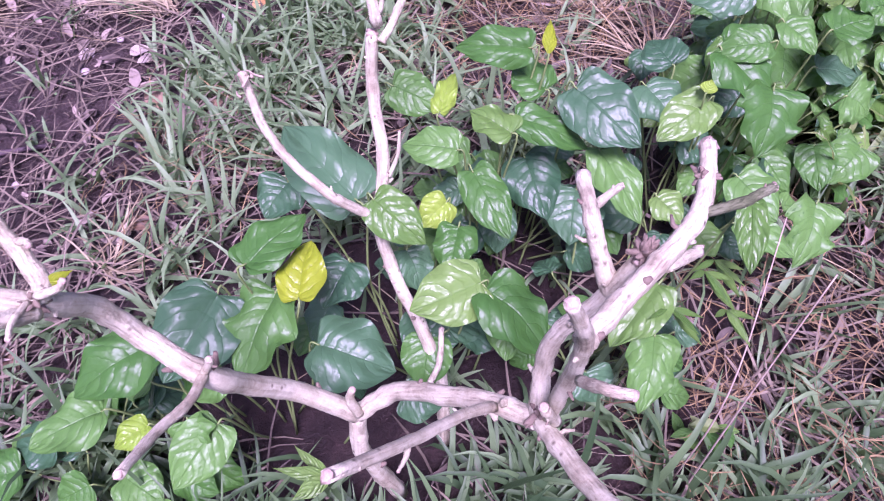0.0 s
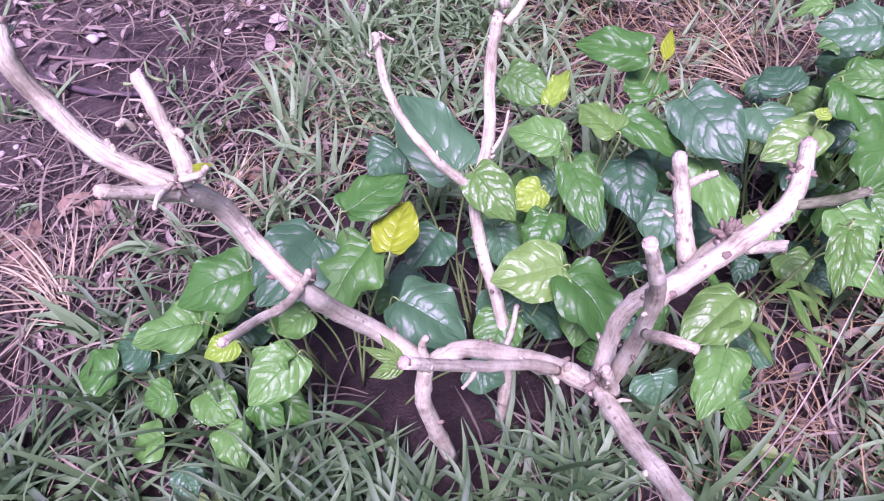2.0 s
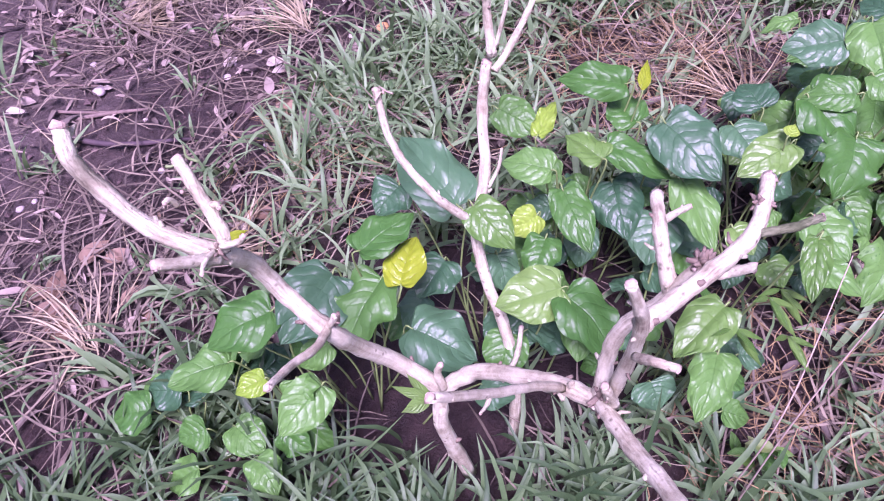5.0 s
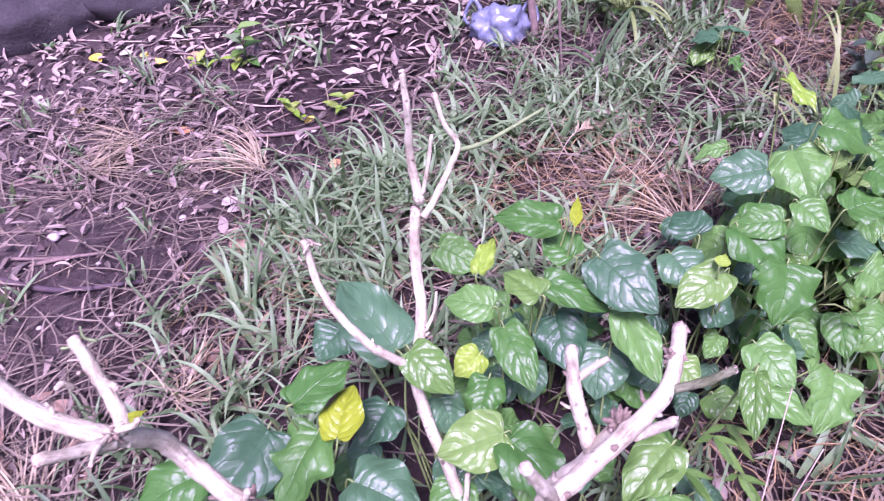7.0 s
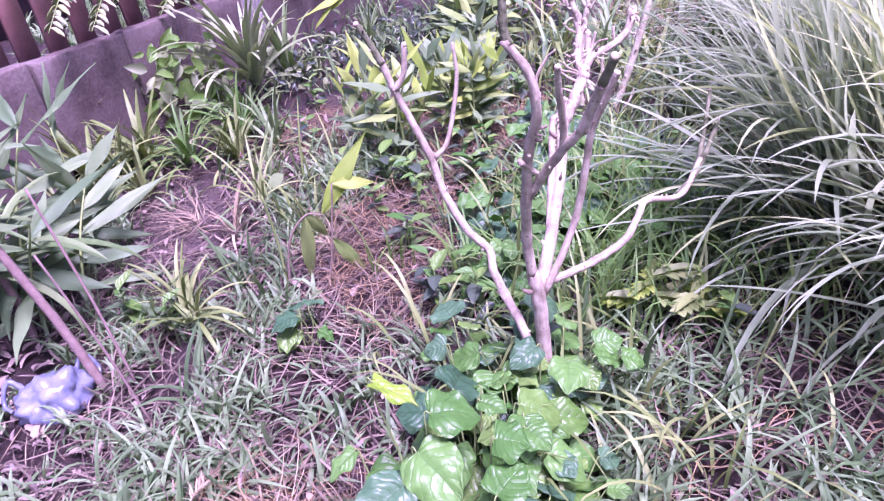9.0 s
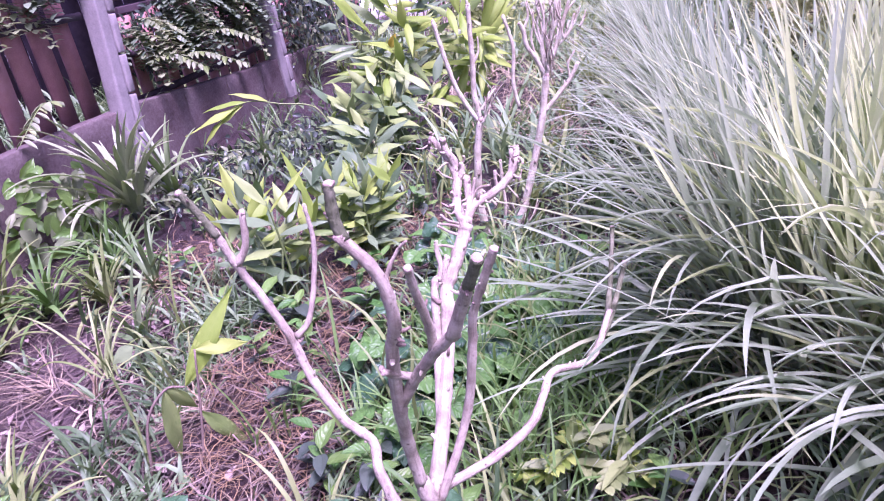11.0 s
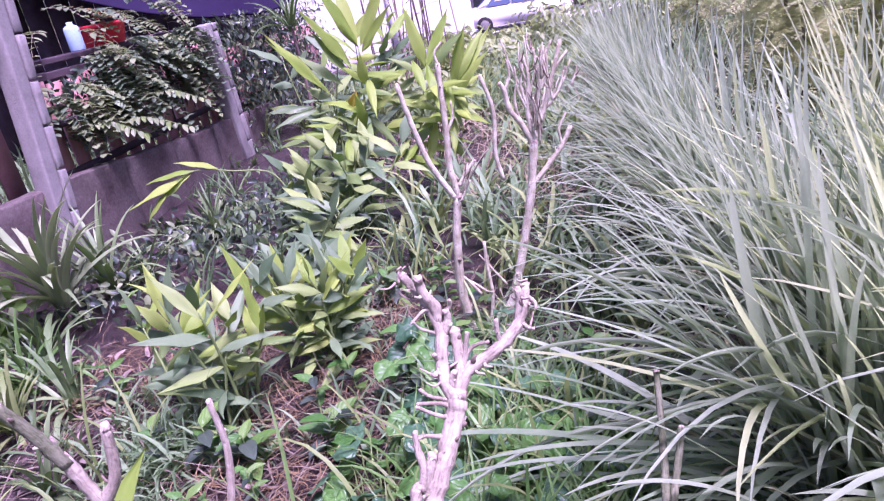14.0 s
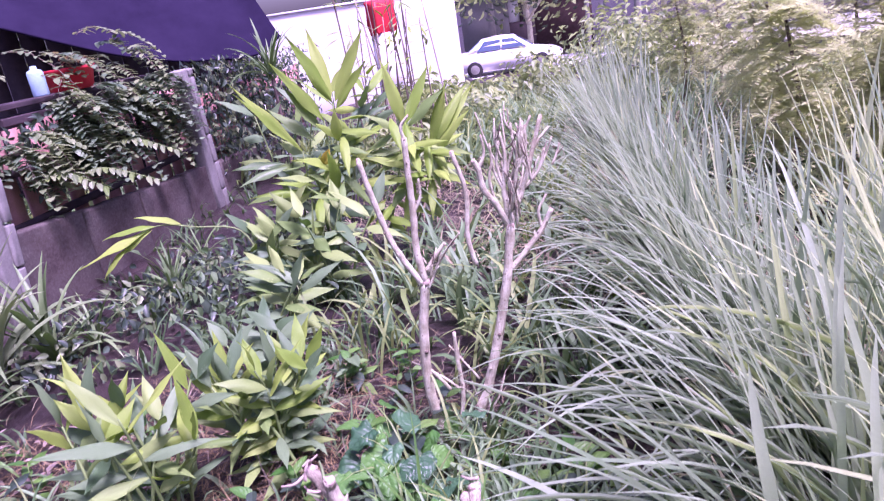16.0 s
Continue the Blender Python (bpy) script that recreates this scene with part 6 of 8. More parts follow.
cane_leaf(tall_ginger, "ginger_half_lit", (3.452, 4.26, 0.636), (3.525, 4.114, 0.428), 0.050)
cane_leaf(tall_ginger, "ginger_lime_lit", (3.429, 4.272, 0.673), (3.256, 4.202, 0.474), 0.050)
cane_leaf(tall_ginger, "ginger_lime_lit", (3.077, 4.459, 0.814), (2.877, 4.431, 0.952), 0.060)
cane_leaf(tall_ginger, "ginger_half_lit", (3.061, 4.467, 0.723), (2.928, 4.427, 0.856), 0.050)
cane_leaf(tall_ginger, "ginger_half_lit", (3.041, 4.478, 0.76), (2.978, 4.38, 0.625), 0.045)
cane_leaf(tall_ginger, "ginger_lime_lit", (2.938, 4.533, 0.719), (2.655, 4.573, 0.84), 0.050)
cane_leaf(tall_ginger, "ginger_half_lit", (2.979, 4.511, 0.646), (2.85, 4.471, 0.569), 0.045)
cane_leaf(tall_ginger, "ginger_lime_lit", (3.103, 4.445, 0.809), (3.204, 4.336, 0.92), 0.055)
cane_leaf(tall_ginger, "ginger_half_lit", (3.15, 4.42, 0.923), (3.277, 4.353, 1.034), 0.055)
cane_leaf(tall_ginger, "ginger_half_lit", (2.974, 4.514, 0.615), (2.993, 4.395, 0.464), 0.050)
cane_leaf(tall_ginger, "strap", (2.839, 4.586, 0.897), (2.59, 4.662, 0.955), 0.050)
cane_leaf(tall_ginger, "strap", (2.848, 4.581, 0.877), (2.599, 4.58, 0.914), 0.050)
cane_leaf(tall_ginger, "ginger_lime_lit", (3.103, 4.445, 0.963), (3.052, 4.36, 1.111), 0.050)
cane_leaf(tall_ginger, "ginger_lime_lit", (3.167, 4.411, 0.7), (3.262, 4.251, 0.783), 0.050)
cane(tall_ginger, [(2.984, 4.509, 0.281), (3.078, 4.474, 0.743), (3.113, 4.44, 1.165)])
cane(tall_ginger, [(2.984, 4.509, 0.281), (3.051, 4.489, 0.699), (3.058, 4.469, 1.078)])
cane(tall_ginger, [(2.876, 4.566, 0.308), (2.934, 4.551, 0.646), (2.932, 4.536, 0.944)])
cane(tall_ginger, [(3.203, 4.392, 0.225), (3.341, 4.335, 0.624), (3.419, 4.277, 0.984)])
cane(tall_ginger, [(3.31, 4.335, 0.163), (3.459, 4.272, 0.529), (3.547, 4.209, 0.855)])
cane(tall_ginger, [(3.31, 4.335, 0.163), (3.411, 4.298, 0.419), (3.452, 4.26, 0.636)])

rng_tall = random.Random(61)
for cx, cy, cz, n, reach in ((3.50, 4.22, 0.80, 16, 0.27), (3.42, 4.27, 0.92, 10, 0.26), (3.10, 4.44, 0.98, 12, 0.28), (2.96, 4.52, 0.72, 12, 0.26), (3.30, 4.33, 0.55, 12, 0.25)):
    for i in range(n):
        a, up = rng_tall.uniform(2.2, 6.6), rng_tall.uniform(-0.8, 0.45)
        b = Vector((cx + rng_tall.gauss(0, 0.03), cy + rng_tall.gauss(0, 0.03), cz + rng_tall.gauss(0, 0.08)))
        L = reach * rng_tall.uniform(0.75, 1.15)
        cane_leaf(tall_ginger, "ginger_lime_lit" if rng_tall.random() < 0.7 else "ginger_half_lit", tuple(b), tuple(b + Vector((math.cos(a) * math.cos(up), math.sin(a) * math.cos(up), math.sin(up))) * L), 0.042)
part("flower", leaf_mesh("flower", oval, 7, 7, 0.5, 0.2, 0.03, 0.1, 0.0, 78), MAT["litter_yellow"], tall_ginger, "orange-yellow flower head").matrix_basis = orient((3.0, 4.46, 0.86), (3.01, 4.40, 0.94), (-0.4, -0.8, 0.4), 0.10, 0.05)
ginger((2.98, 4.95), 4, 0.80, (0.28, 0.055), ("ginger_half_lit", "ginger"), 0.3, seed=8, leaves=9)
ginger((2.05, 3.55), 4, 0.35, (0.16, 0.045), ("ginger",), 0.5, seed=9)
ginger((-0.42, 3.22), 4, 0.8, (0.40, 0.06), ("ginger",), 0.5, seed=10, leaves=8, start=0.2, label="tall dark-leaved plant with drooping blades by the wall")
ginger((-0.02, 3.12), 4, 0.7, (0.38, 0.06), ("ginger",), 0.6, seed=11, leaves=8, start=0.2, label="tall dark-leaved plant with drooping blades by the wall")
ginger((0.20, 3.35), 3, 0.5, (0.34, 0.05), ("ginger",), 0.5, seed=12, leaves=8)
ginger((0.14, 2.98), 2, 0.55, (0.34, 0.055), ("ginger",), 0.7, seed=14, leaves=9, start=0.2, label="dark-leaved plant with drooping blades by a stake")
ginger((3.6, 5.3), 5, 0.9, (0.3, 0.06), ("ginger", "ginger_lime_lit"), 0.4, seed=13)


def arching_frond():
    """A long shoot that arches over the bed, with paired leaves at its end."""
    foot = (2.75, 4.95, float(ground_z(2.75, 4.95)))
    plant = thing("arching_plant", foot, "arching shoot with pale green paired leaves", "plant")
    pts = [foot, (2.703, 5.087, 0.489), (2.493, 5.188, 0.563), (2.295, 5.267, 0.618), (2.112, 5.303, 0.55)]
    part("shoot", tube_mesh("shoot", pts, 0.006, 0.003, 6, 6), MAT["stalk"], plant)
    for b, t, w in (((2.421, 5.221, 0.596), (2.237, 5.309, 0.74), 0.06), ((2.271, 5.274, 0.613), (1.855, 5.356, 0.497), 0.06), ((2.295, 5.267, 0.618), (2.028, 5.354, 0.677), 0.055), ((2.266, 5.273, 0.60), (2.006, 5.333, 0.549), 0.055), ((2.112, 5.303, 0.534), (1.934, 5.333, 0.44), 0.05)):
        leaf_part(LANCES, "ginger_lime_lit", plant, b, t, w, (0, -0.4, 1))


arching_frond()


# ---- strap-leaved plants ----
STRAPS = []
for bend in (0.5, 1.0, 1.5, 2.0):
    v, f, uv = ribbons(np.zeros((1, 3)), np.array([0.0]), np.array([0.0]), np.array([1.0]), np.array([0.062]), np.array([bend]), 16, 1.6, 0.05, 0.35, 0.8)
    v2 = v + np.array([0, 0, -0.003])
    STRAPS.append(mesh_from("strap_leaf", np.vstack([v, v2]), np.vstack([f, f[:, ::-1] + len(v)]), np.vstack([uv, uv])))


def strap_plant(at, n, length, wide=1.0, lean=0.45, kind="strap", seed=0, lift=0.0, label="clump of long arching strap-shaped leaves", heads=(0, 6.28)):
    rng = np.random.default_rng(seed)
    z0 = float(ground_z(*at)) + lift
    plant = thing("strap_leaved_plant", (at[0], at[1], z0), label, "plant", "strap-leaved clumps")
    if lift:
        part("stem", tube_mesh("stem", [(at[0], at[1], z0 - lift - 0.01), (at[0] + 0.01, at[1], z0 - lift / 2), (at[0], at[1], z0 + 0.03)], 0.016 if n > 20 else 0.005, 0.013 if n > 20 else 0.004, 8, 4), MAT["old_wood" if n > 20 else "stalk"], plant)
    for i in range(n):
        a = rng.uniform(*heads)
        tilt = abs(rng.normal()) * lean + 0.06
        L = length * rng.uniform(0.6, 1.1)
        k = int(min(3, max(0, round(tilt * 2.2 + rng.normal() * 0.6))))
        ob = part("leaf", strap_variant(k, kind), None, plant)
        ob.matrix_basis = Matrix.Translation((at[0] + rng.normal() * 0.012, at[1] + rng.normal() * 0.012, z0)) @ Matrix.Rotation(a, 4, "Z") @ Matrix.Rotation(tilt, 4, "Y") @ Matrix.Diagonal((L, L * wide * rng.uniform(0.75, 1.2), L, 1))
    return plant


def strap_variant(k, kind):
    key = ("strap", k, kind)
    if key not in VARIANTS:
        me = STRAPS[k].copy()
        me.materials.append(MAT[kind])
        VARIANTS[key] = me
    return VARIANTS[key]


strap_plant((1.30, 4.55), 50, 0.68, 1.1, 0.5, "pandan", seed=1, lift=0.10, label="large clump of stiff pale-edged strap leaves by the wall")
strap_plant((1.55, 4.72), 26, 0.55, 1.0, 0.6, seed=2)
strap_plant((1.15, 4.25), 22, 0.45, 1.0, 0.8, seed=3)
strap_plant((2.22, 4.95), 34, 0.34, 0.9, 0.6, seed=4)
strap_plant((2.55, 5.45), 24, 0.32, 0.9, 0.6, seed=5)
strap_plant((0.92, 3.85), 26, 0.26, 1.1, 0.8, "grass_sunny", seed=6)
strap_plant((0.42, 3.95), 30, 0.36, 0.9, 0.8, "grass_sunny", seed=7)
strap_plant((0.15, 3.75), 26, 0.38, 0.9, 0.8, "grass_sunny", seed=8)
strap_plant((0.97, 3.25), 20, 0.34, 1.1, 0.7, seed=9)
strap_plant((1.75, 4.75), 18, 0.34, 0.9, 0.7, seed=10)
strap_plant((0.80, 2.56), 16, 0.28, 0.6, 0.8, "grass_sunny", seed=11, lift=0.36, label="thin stalk with a drooping tuft of pale blades")
strap_plant((0.45, 2.68), 22, 0.30, 0.9, 0.9, "grass_sunny", seed=12)
strap_plant((3.92, 6.75), 34, 0.50, 0.9, 0.5, "strap", seed=13, lift=0.92, label="tall stem topped with a fan of narrow grey-green blades")
strap_plant((-0.30, 3.02), 40, 0.62, 1.1, 0.7, "strap", seed=31, lift=0.42, label="tall plant with drooping pale grey-green blades by the wall")
strap_plant((-0.05, 2.92), 26, 0.5, 1.2, 0.8, "strap", seed=32, lift=0.30, label="tall plant with drooping pale grey-green blades by the wall")
for k, (x, y, n, L, kind) in enumerate(((0.30, 4.02, 44, 0.46, "grass_sunny"), (0.56, 4.10, 40, 0.40, "grass_sunny"), (0.74, 3.88, 34, 0.32, "grass_fresh"), (0.95, 3.72, 30, 0.30, "grass_sunny"), (1.14, 3.70, 30, 0.34, "strap"), (1.05, 3.98, 30, 0.36, "grass_fresh"), (0.48, 3.70, 26, 0.28, "grass_sunny"), (0.28, 3.62, 26, 0.34, "strap"))):
    strap_plant((x, y), n, L, 1.1, 0.75, kind, seed=40 + k, lift=0.02, label="bright clump of arching strap leaves by the bare soil")
strap_plant((0.46, 2.50), 20, 0.32, 1.0, 1.0, "grass_sunny", seed=50, lift=0.10, label="thin stalk with a drooping tuft of pale blades")
strap_plant((0.75, 3.05), 16, 0.26, 0.8, 0.8, "straw", seed=14)


def hanging_leaf_plant():
    """Thin canes with a few broad leaves, some hanging, one upright."""
    foot = (0.98, 2.46, float(ground_z(0.98, 2.46)))
    plant = thing("cane_plant", foot, "thin canes with broad hanging pale-green leaves", "plant")
    for pts in [[(0.888, 2.479, -0.004), (0.933, 2.47, 0.181), (0.974, 2.461, 0.345), (1.012, 2.453, 0.541)], [(0.788, 2.5, 0.177), (0.833, 2.491, 0.36), (0.904, 2.476, 0.448), (0.958, 2.465, 0.437)]]:
        pts[0] = (pts[0][0], pts[0][1], float(ground_z(pts[0][0], pts[0][1])) - 0.01)
        part("cane", tube_mesh("cane", pts, 0.005, 0.003, 7, 5), MAT["bud"], plant)
    for b, t, w, m in [((0.958, 2.465, 0.437), (1.136, 2.427, 0.685), 0.062, 'ginger_lime_lit'), ((1.012, 2.453, 0.541), (1.153, 2.423, 0.51), 0.045, 'ginger_lime_lit'), ((0.904, 2.476, 0.448), (0.865, 2.484, 0.165), 0.05, 'ginger_half_lit'), ((0.974, 2.461, 0.345), (1.08, 2.439, 0.152), 0.048, 'ginger_half_lit'), ((0.911, 2.474, 0.455), (0.972, 2.462, 0.324), 0.04, 'ginger_half_lit'), ((0.873, 2.482, 0.611), (0.807, 2.497, 0.576), 0.04, 'strap')]:
        leaf_part(LANCES, m, plant, b, t, w, (-0.3, -0.8, 0.5))


hanging_leaf_plant()


# ---- lemongrass ----
def lemongrass(at, n, length, seed, pale=0.2, toward=2.5, picked=0, upright=0.3, arch=0.4, wide=1.0, low=0.0):
    """A tussock: most blades sweep one way, the rest stand up; the outermost are parts of their own."""
    rng = np.random.default_rng(seed)
    z = float(ground_z(*at))
    r = np.sqrt(rng.uniform(0, 1, n)) * 0.13
    a = rng.uniform(0, 6.28, n)
    base = np.stack([at[0] + r * np.cos(a), at[1] + r * np.sin(a), np.full(n, z - 0.01)], -1)
    swept = rng.uniform(size=n) > upright
    head = np.where(swept, toward + rng.normal(size=n) * 0.42, rng.uniform(0, 6.28, n))
    droop = rng.uniform(size=n) < arch
    lean = np.where(swept, np.where(droop, np.abs(0.5 + rng.normal(size=n) * 0.28), np.abs(0.30 + rng.normal(size=n) * 0.2)), np.abs(rng.normal(size=n)) * 0.16 + 0.02)
    L = length * rng.uniform(0.6, 1.15, n)
    bend = np.where(swept, np.where(droop, rng.gamma(2.4, 0.36, n), rng.gamma(2.0, 0.2, n)), rng.gamma(2.0, 0.12, n))
    flat = rng.uniform(size=n) < low
    lean = np.where(flat, rng.uniform(0.75, 1.2, n), lean)
    w = wide * rng.uniform(0.007, 0.015, n) * np.where(rng.uniform(size=n) < 0.25, 1.5, 1.0)
    cut = rng.uniform(size=n) < np.where(swept, pale * (0.15 if pale < 0.5 else 0.55), pale)
    clump = thing("lemongrass_clump", (at[0], at[1], z), "tall clump of arching pale yellow-green lemongrass" if pale > 0.5 else "tall clump of arching grey-green lemongrass", "grass clump", "lemongrass clumps")
    for sel, key in ((~cut, "lemongrass"), (cut, "lemongrass_pale")):
        v, f, uv = ribbons(base[sel], head[sel], lean[sel], L[sel], w[sel], bend[sel], 14, 1.7, 0.15, 0.22, 0.6)
        tagged(part("foliage", mesh_from("foliage", v, f, uv), MAT[key], clump, "pale yellowing blades" if key.endswith("pale") else ""), kind="stuff")
    m = n // 3 if pale < 0.5 else n
    a = rng.uniform(0, 6.28, m)
    r = 0.05 + 0.14 * np.sqrt(rng.uniform(0, 1, m))
    foot = np.stack([at[0] + r * np.cos(a), at[1] + r * np.sin(a), np.full(m, z - 0.01)], -1)
    v, f, uv = ribbons(foot, a + rng.normal(size=m) * 0.6, np.abs(rng.normal(size=m)) * 0.35 + 0.1, rng.uniform(0.18, 0.55, m), rng.uniform(0.007, 0.016, m), rng.gamma(2.0, 0.4, m), 6, 1.4, 0.2, 0.2, 0.6)
    tagged(part("dead_foliage", mesh_from("dead_foliage", v, f, uv), MAT["dead_sheath"], clump, "tan dead leaf bases"), kind="stuff")
    for i in range(picked):
        ob = part("blade", strap_variant(int(rng.integers(0, 3)), "lemongrass_pale" if rng.uniform() < pale * 0.3 else "lemongrass"), None, clump)
        ob.matrix_basis = Matrix.Translation((at[0] + rng.normal() * 0.06, at[1] + rng.normal() * 0.06, z)) @ Matrix.Rotation(toward + rng.normal() * 0.6, 4, "Z") @ Matrix.Rotation(abs(rng.normal()) * 0.25 + 0.12, 4, "Y") @ Matrix.Diagonal((length * rng.uniform(0.8, 1.1), rng.uniform(0.12, 0.22), length * rng.uniform(0.8, 1.1), 1))


for k, (x, y, n, L, pale) in enumerate(((2.66, 1.74, 230, 0.86, 0.25), (2.70, 1.36, 260, 1.0, 0.95), (3.06, 2.14, 240, 0.84, 0.15), (3.15, 1.58, 170, 0.95, 0.55), (3.48, 2.58, 240, 0.84, 0.12), (3.95, 3.02, 230, 0.86, 0.12), (4.5, 3.55, 210, 0.88, 0.15), (5.1, 4.1, 200, 0.9, 0.15), (3.6, 2.0, 130, 0.9, 0.7), (5.8, 4.8, 180, 0.9, 0.15))):
    lemongrass((x, y), int(n * 0.9), L * 1.03, 61 + k, pale, toward=2.5 if pale < 0.5 else 2.2, picked=22 if k < 5 else 0, upright=0.75 if pale > 0.5 else 0.30, wide=1.15 if k < 2 else 1.0)
# the foremost tussock: broad blades fan out of one foot, the outer ones lying low
lemongrass((2.30, 1.50), 210, 0.98, 90, 0.45, toward=2.85, picked=26, upright=0.16, arch=0.3, wide=1.25, low=0.16)
lemongrass((2.32, 1.02), 120, 0.92, 92, 0.3, toward=2.75, picked=16, upright=0.12, arch=0.85, wide=1.25, low=0.1)
lemongrass((2.52, 0.92), 190, 0.98, 93, 0.9, toward=2.7, picked=10, upright=0.35, arch=0.7, wide=1.2)
lemongrass((2.38, 1.28), 190, 1.08, 91, 0.95, toward=2.6, picked=12, upright=0.72, arch=0.15, wide=1.2)


# ---- hedge on the fence ----
def leaf_cloud(name, pts, normals, size, ratio, mats, label, category, seed=0, kind="stuff", curl=0.25):
    """Many small folded leaves, each at its point, as one object."""
    rng = np.random.default_rng(seed)
    n = len(pts)
    U, S = np.meshgrid(np.linspace(-1, 1, 3), np.array([0, 0.3, 0.7, 1.0]))
    half = np.array([0.25, 1.0, 0.72, 0.05])[:, None]
    local = np.stack([U * half * 0.5 * ratio, S, np.abs(U) * half * 0.18 - curl * S**2], -1).reshape(-1, 3)
    uv1 = np.stack([(U + 1) / 2, S], -1).reshape(-1, 2)
    y = rng.normal(size=(n, 3)) + np.array([0, 0, -0.35])
    y -= (y * normals).sum(1)[:, None] * normals * 0.8
    y /= np.linalg.norm(y, axis=1)[:, None]
    x = np.cross(y, normals + rng.normal(size=(n, 3)) * 0.35)
    x /= np.linalg.norm(x, axis=1)[:, None]
    z = np.cross(x, y)
    s = size * rng.uniform(0.6, 1.25, n)
    v = pts[:, None] + (local[None, :, :1] * x[:, None] + local[None, :, 1:2] * y[:, None] + local[None, :, 2:] * z[:, None]) * s[:, None, None]
    one = grid_faces(3, 4)
    which = rng.integers(0, len(mats), n)
    sets = []
    for k in range(len(mats)):
        vv = v[which == k]
        m = len(vv)
        f = (one[None] + (np.arange(m) * 12)[:, None, None]).reshape(-1, 4)
        sets.append((vv.reshape(-1, 3), f, np.tile(uv1, (m, 1))))
    return joined(name, sets, [MAT[k] for k in mats], label, category, kind)


def hedge(name, a, b, low, high, n, size, mats, label, seed, thick=0.14, holes=0.45):
    rng = np.random.default_rng(seed)
    a, b = np.array(a), np.array(b)
    m = n * 4
    u, w = rng.uniform(size=m), rng.uniform(size=m)
    keep = np.sin(u * 17 + seed) * np.sin(w * 9 + 2 * seed) + 0.5 * np.sin(u * 41 + w * 23) + rng.normal(size=m) * 0.3 > -1 + holes * 1.5
    u, w = u[keep][:n], w[keep][:n]
    d = (b - a) / np.linalg.norm(b - a)
    nr = np.array([d[1], -d[0], 0.35])
    nr /= np.linalg.norm(nr)
    x = a[0] + (b[0] - a[0]) * u
    y = a[1] + (b[1] - a[1]) * u
    off = rng.normal(size=len(u)) * thick
    pts = np.stack([x + nr[0] * off, y + nr[1] * off, low + (high - low) * w], -1)
    return leaf_cloud(name, pts, np.repeat(nr[None], len(u), 0), size, 0.55, mats, label, "hedge", seed)


def sprays(a, b, low, high, n, length, leaflet, mats, label, seed, out=0.16, dense=11):
    """Climber shoots that lean out of a fence and droop, each with leaflets in pairs."""
    rng = np.random.default_rng(seed)
    a, b = np.array(a), np.array(b)
    d = (b - a) / np.linalg.norm(b - a)
    front = math.atan2(-d[0], d[1])
    sets = {k: [] for k in mats}
    stems = []
    for i in range(n):
        u = rng.uniform()
        z = low + (high - low) * rng.beta(1.4, 1.1)
        p = np.array([*(a + (b - a) * u), z]) + np.array([math.cos(front), math.sin(front), 0]) * rng.normal() * 0.04
        h = front + rng.normal() * 0.8
        L, rise, fall = length * rng.uniform(0.5, 1.2), rng.uniform(-0.2, 0.5), rng.uniform(0.5, 1.3)
        f = np.linspace(0.08, 1, dense)
        line = p + np.stack([np.cos(h) * f * L, np.sin(h) * f * L, (rise * f - fall * f**2) * L], -1) * np.array([1, 1, 1]) * (0.6 + out)
        stems.append(tube_arrays(np.vstack([p, line[::3]]), [0.003] * (1 + len(line[::3])), 4)[:3])
        key = mats[int(rng.integers(0, len(mats)))]
        for sgn in (-1, 1):
            m = len(line)
            sets[key].append(ribbons(line, h + sgn * rng.uniform(0.9, 1.35, m), rng.uniform(1.35, 1.95, m), leaflet * rng.uniform(0.7, 1.2, m) * (1.1 - 0.45 * f), leaflet * 0.5 * rng.uniform(0.8, 1.2, m), rng.uniform(0.1, 0.6, m), 3, 1.2, 0.0, 0.2, 0.6, 0.3))
    def merged(parts):
        off, v, f, uv = 0, [], [], []
        for x, y, w in parts:
            v.append(x), f.append(y + off), uv.append(w)
            off += len(x)
        return np.vstack(v), np.vstack(f), np.vstack(uv)
    keys = [k for k in mats if sets[k]]
    keys = list(dict.fromkeys(keys))
    joined("climbing_hedge", [merged(sets[k]) for k in keys] + [merged(stems)], [MAT[k] for k in keys] + [MAT["bud"]], label, "hedge")


# inner leaves: shade between the sprays is put into their darker colour
hedge("climbing_hedge", (1.8, 5.75), (3.15, 7.0), 0.88, 1.30, 600, 0.055, ("ivy", "ivy"), "inner leaves of the climber on the red fence, shade in their dark colour", 1, 0.05, 0.5)
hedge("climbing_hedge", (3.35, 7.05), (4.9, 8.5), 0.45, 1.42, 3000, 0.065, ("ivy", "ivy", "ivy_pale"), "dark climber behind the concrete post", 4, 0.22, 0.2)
sprays((1.72, 5.62), (2.25, 6.15), 0.96, 1.26, 50, 0.34, 0.082, ("ivy_pale", "ivy_pale", "climber"), "pale climber with paired leaflets by the post", 21)
sprays((2.1, 6.0), (3.1, 6.9), 0.97, 1.42, 105, 0.30, 0.085, ("climber", "ivy_pale", "climber"), "climber with paired leaflets hanging over the red fence", 22)
sprays((1.9, 6.05), (3.1, 7.1), 1.46, 1.74, 20, 0.5, 0.075, ("ivy_pale", "climber"), "pale climber trailing over the beam", 23)
sprays((0.85, 5.02), (1.36, 5.45), 1.3, 2.0, 34, 0.32, 0.085, ("ivy_pale", "climber"), "sparse pale climber on the red fence", 24)
sprays((0.10, 4.48), (0.55, 4.82), 1.12, 1.6, 9, 0.5, 0.075, ("grass_sunny", "ivy_pale"), "yellow-green climber sprays before the red fence", 25)
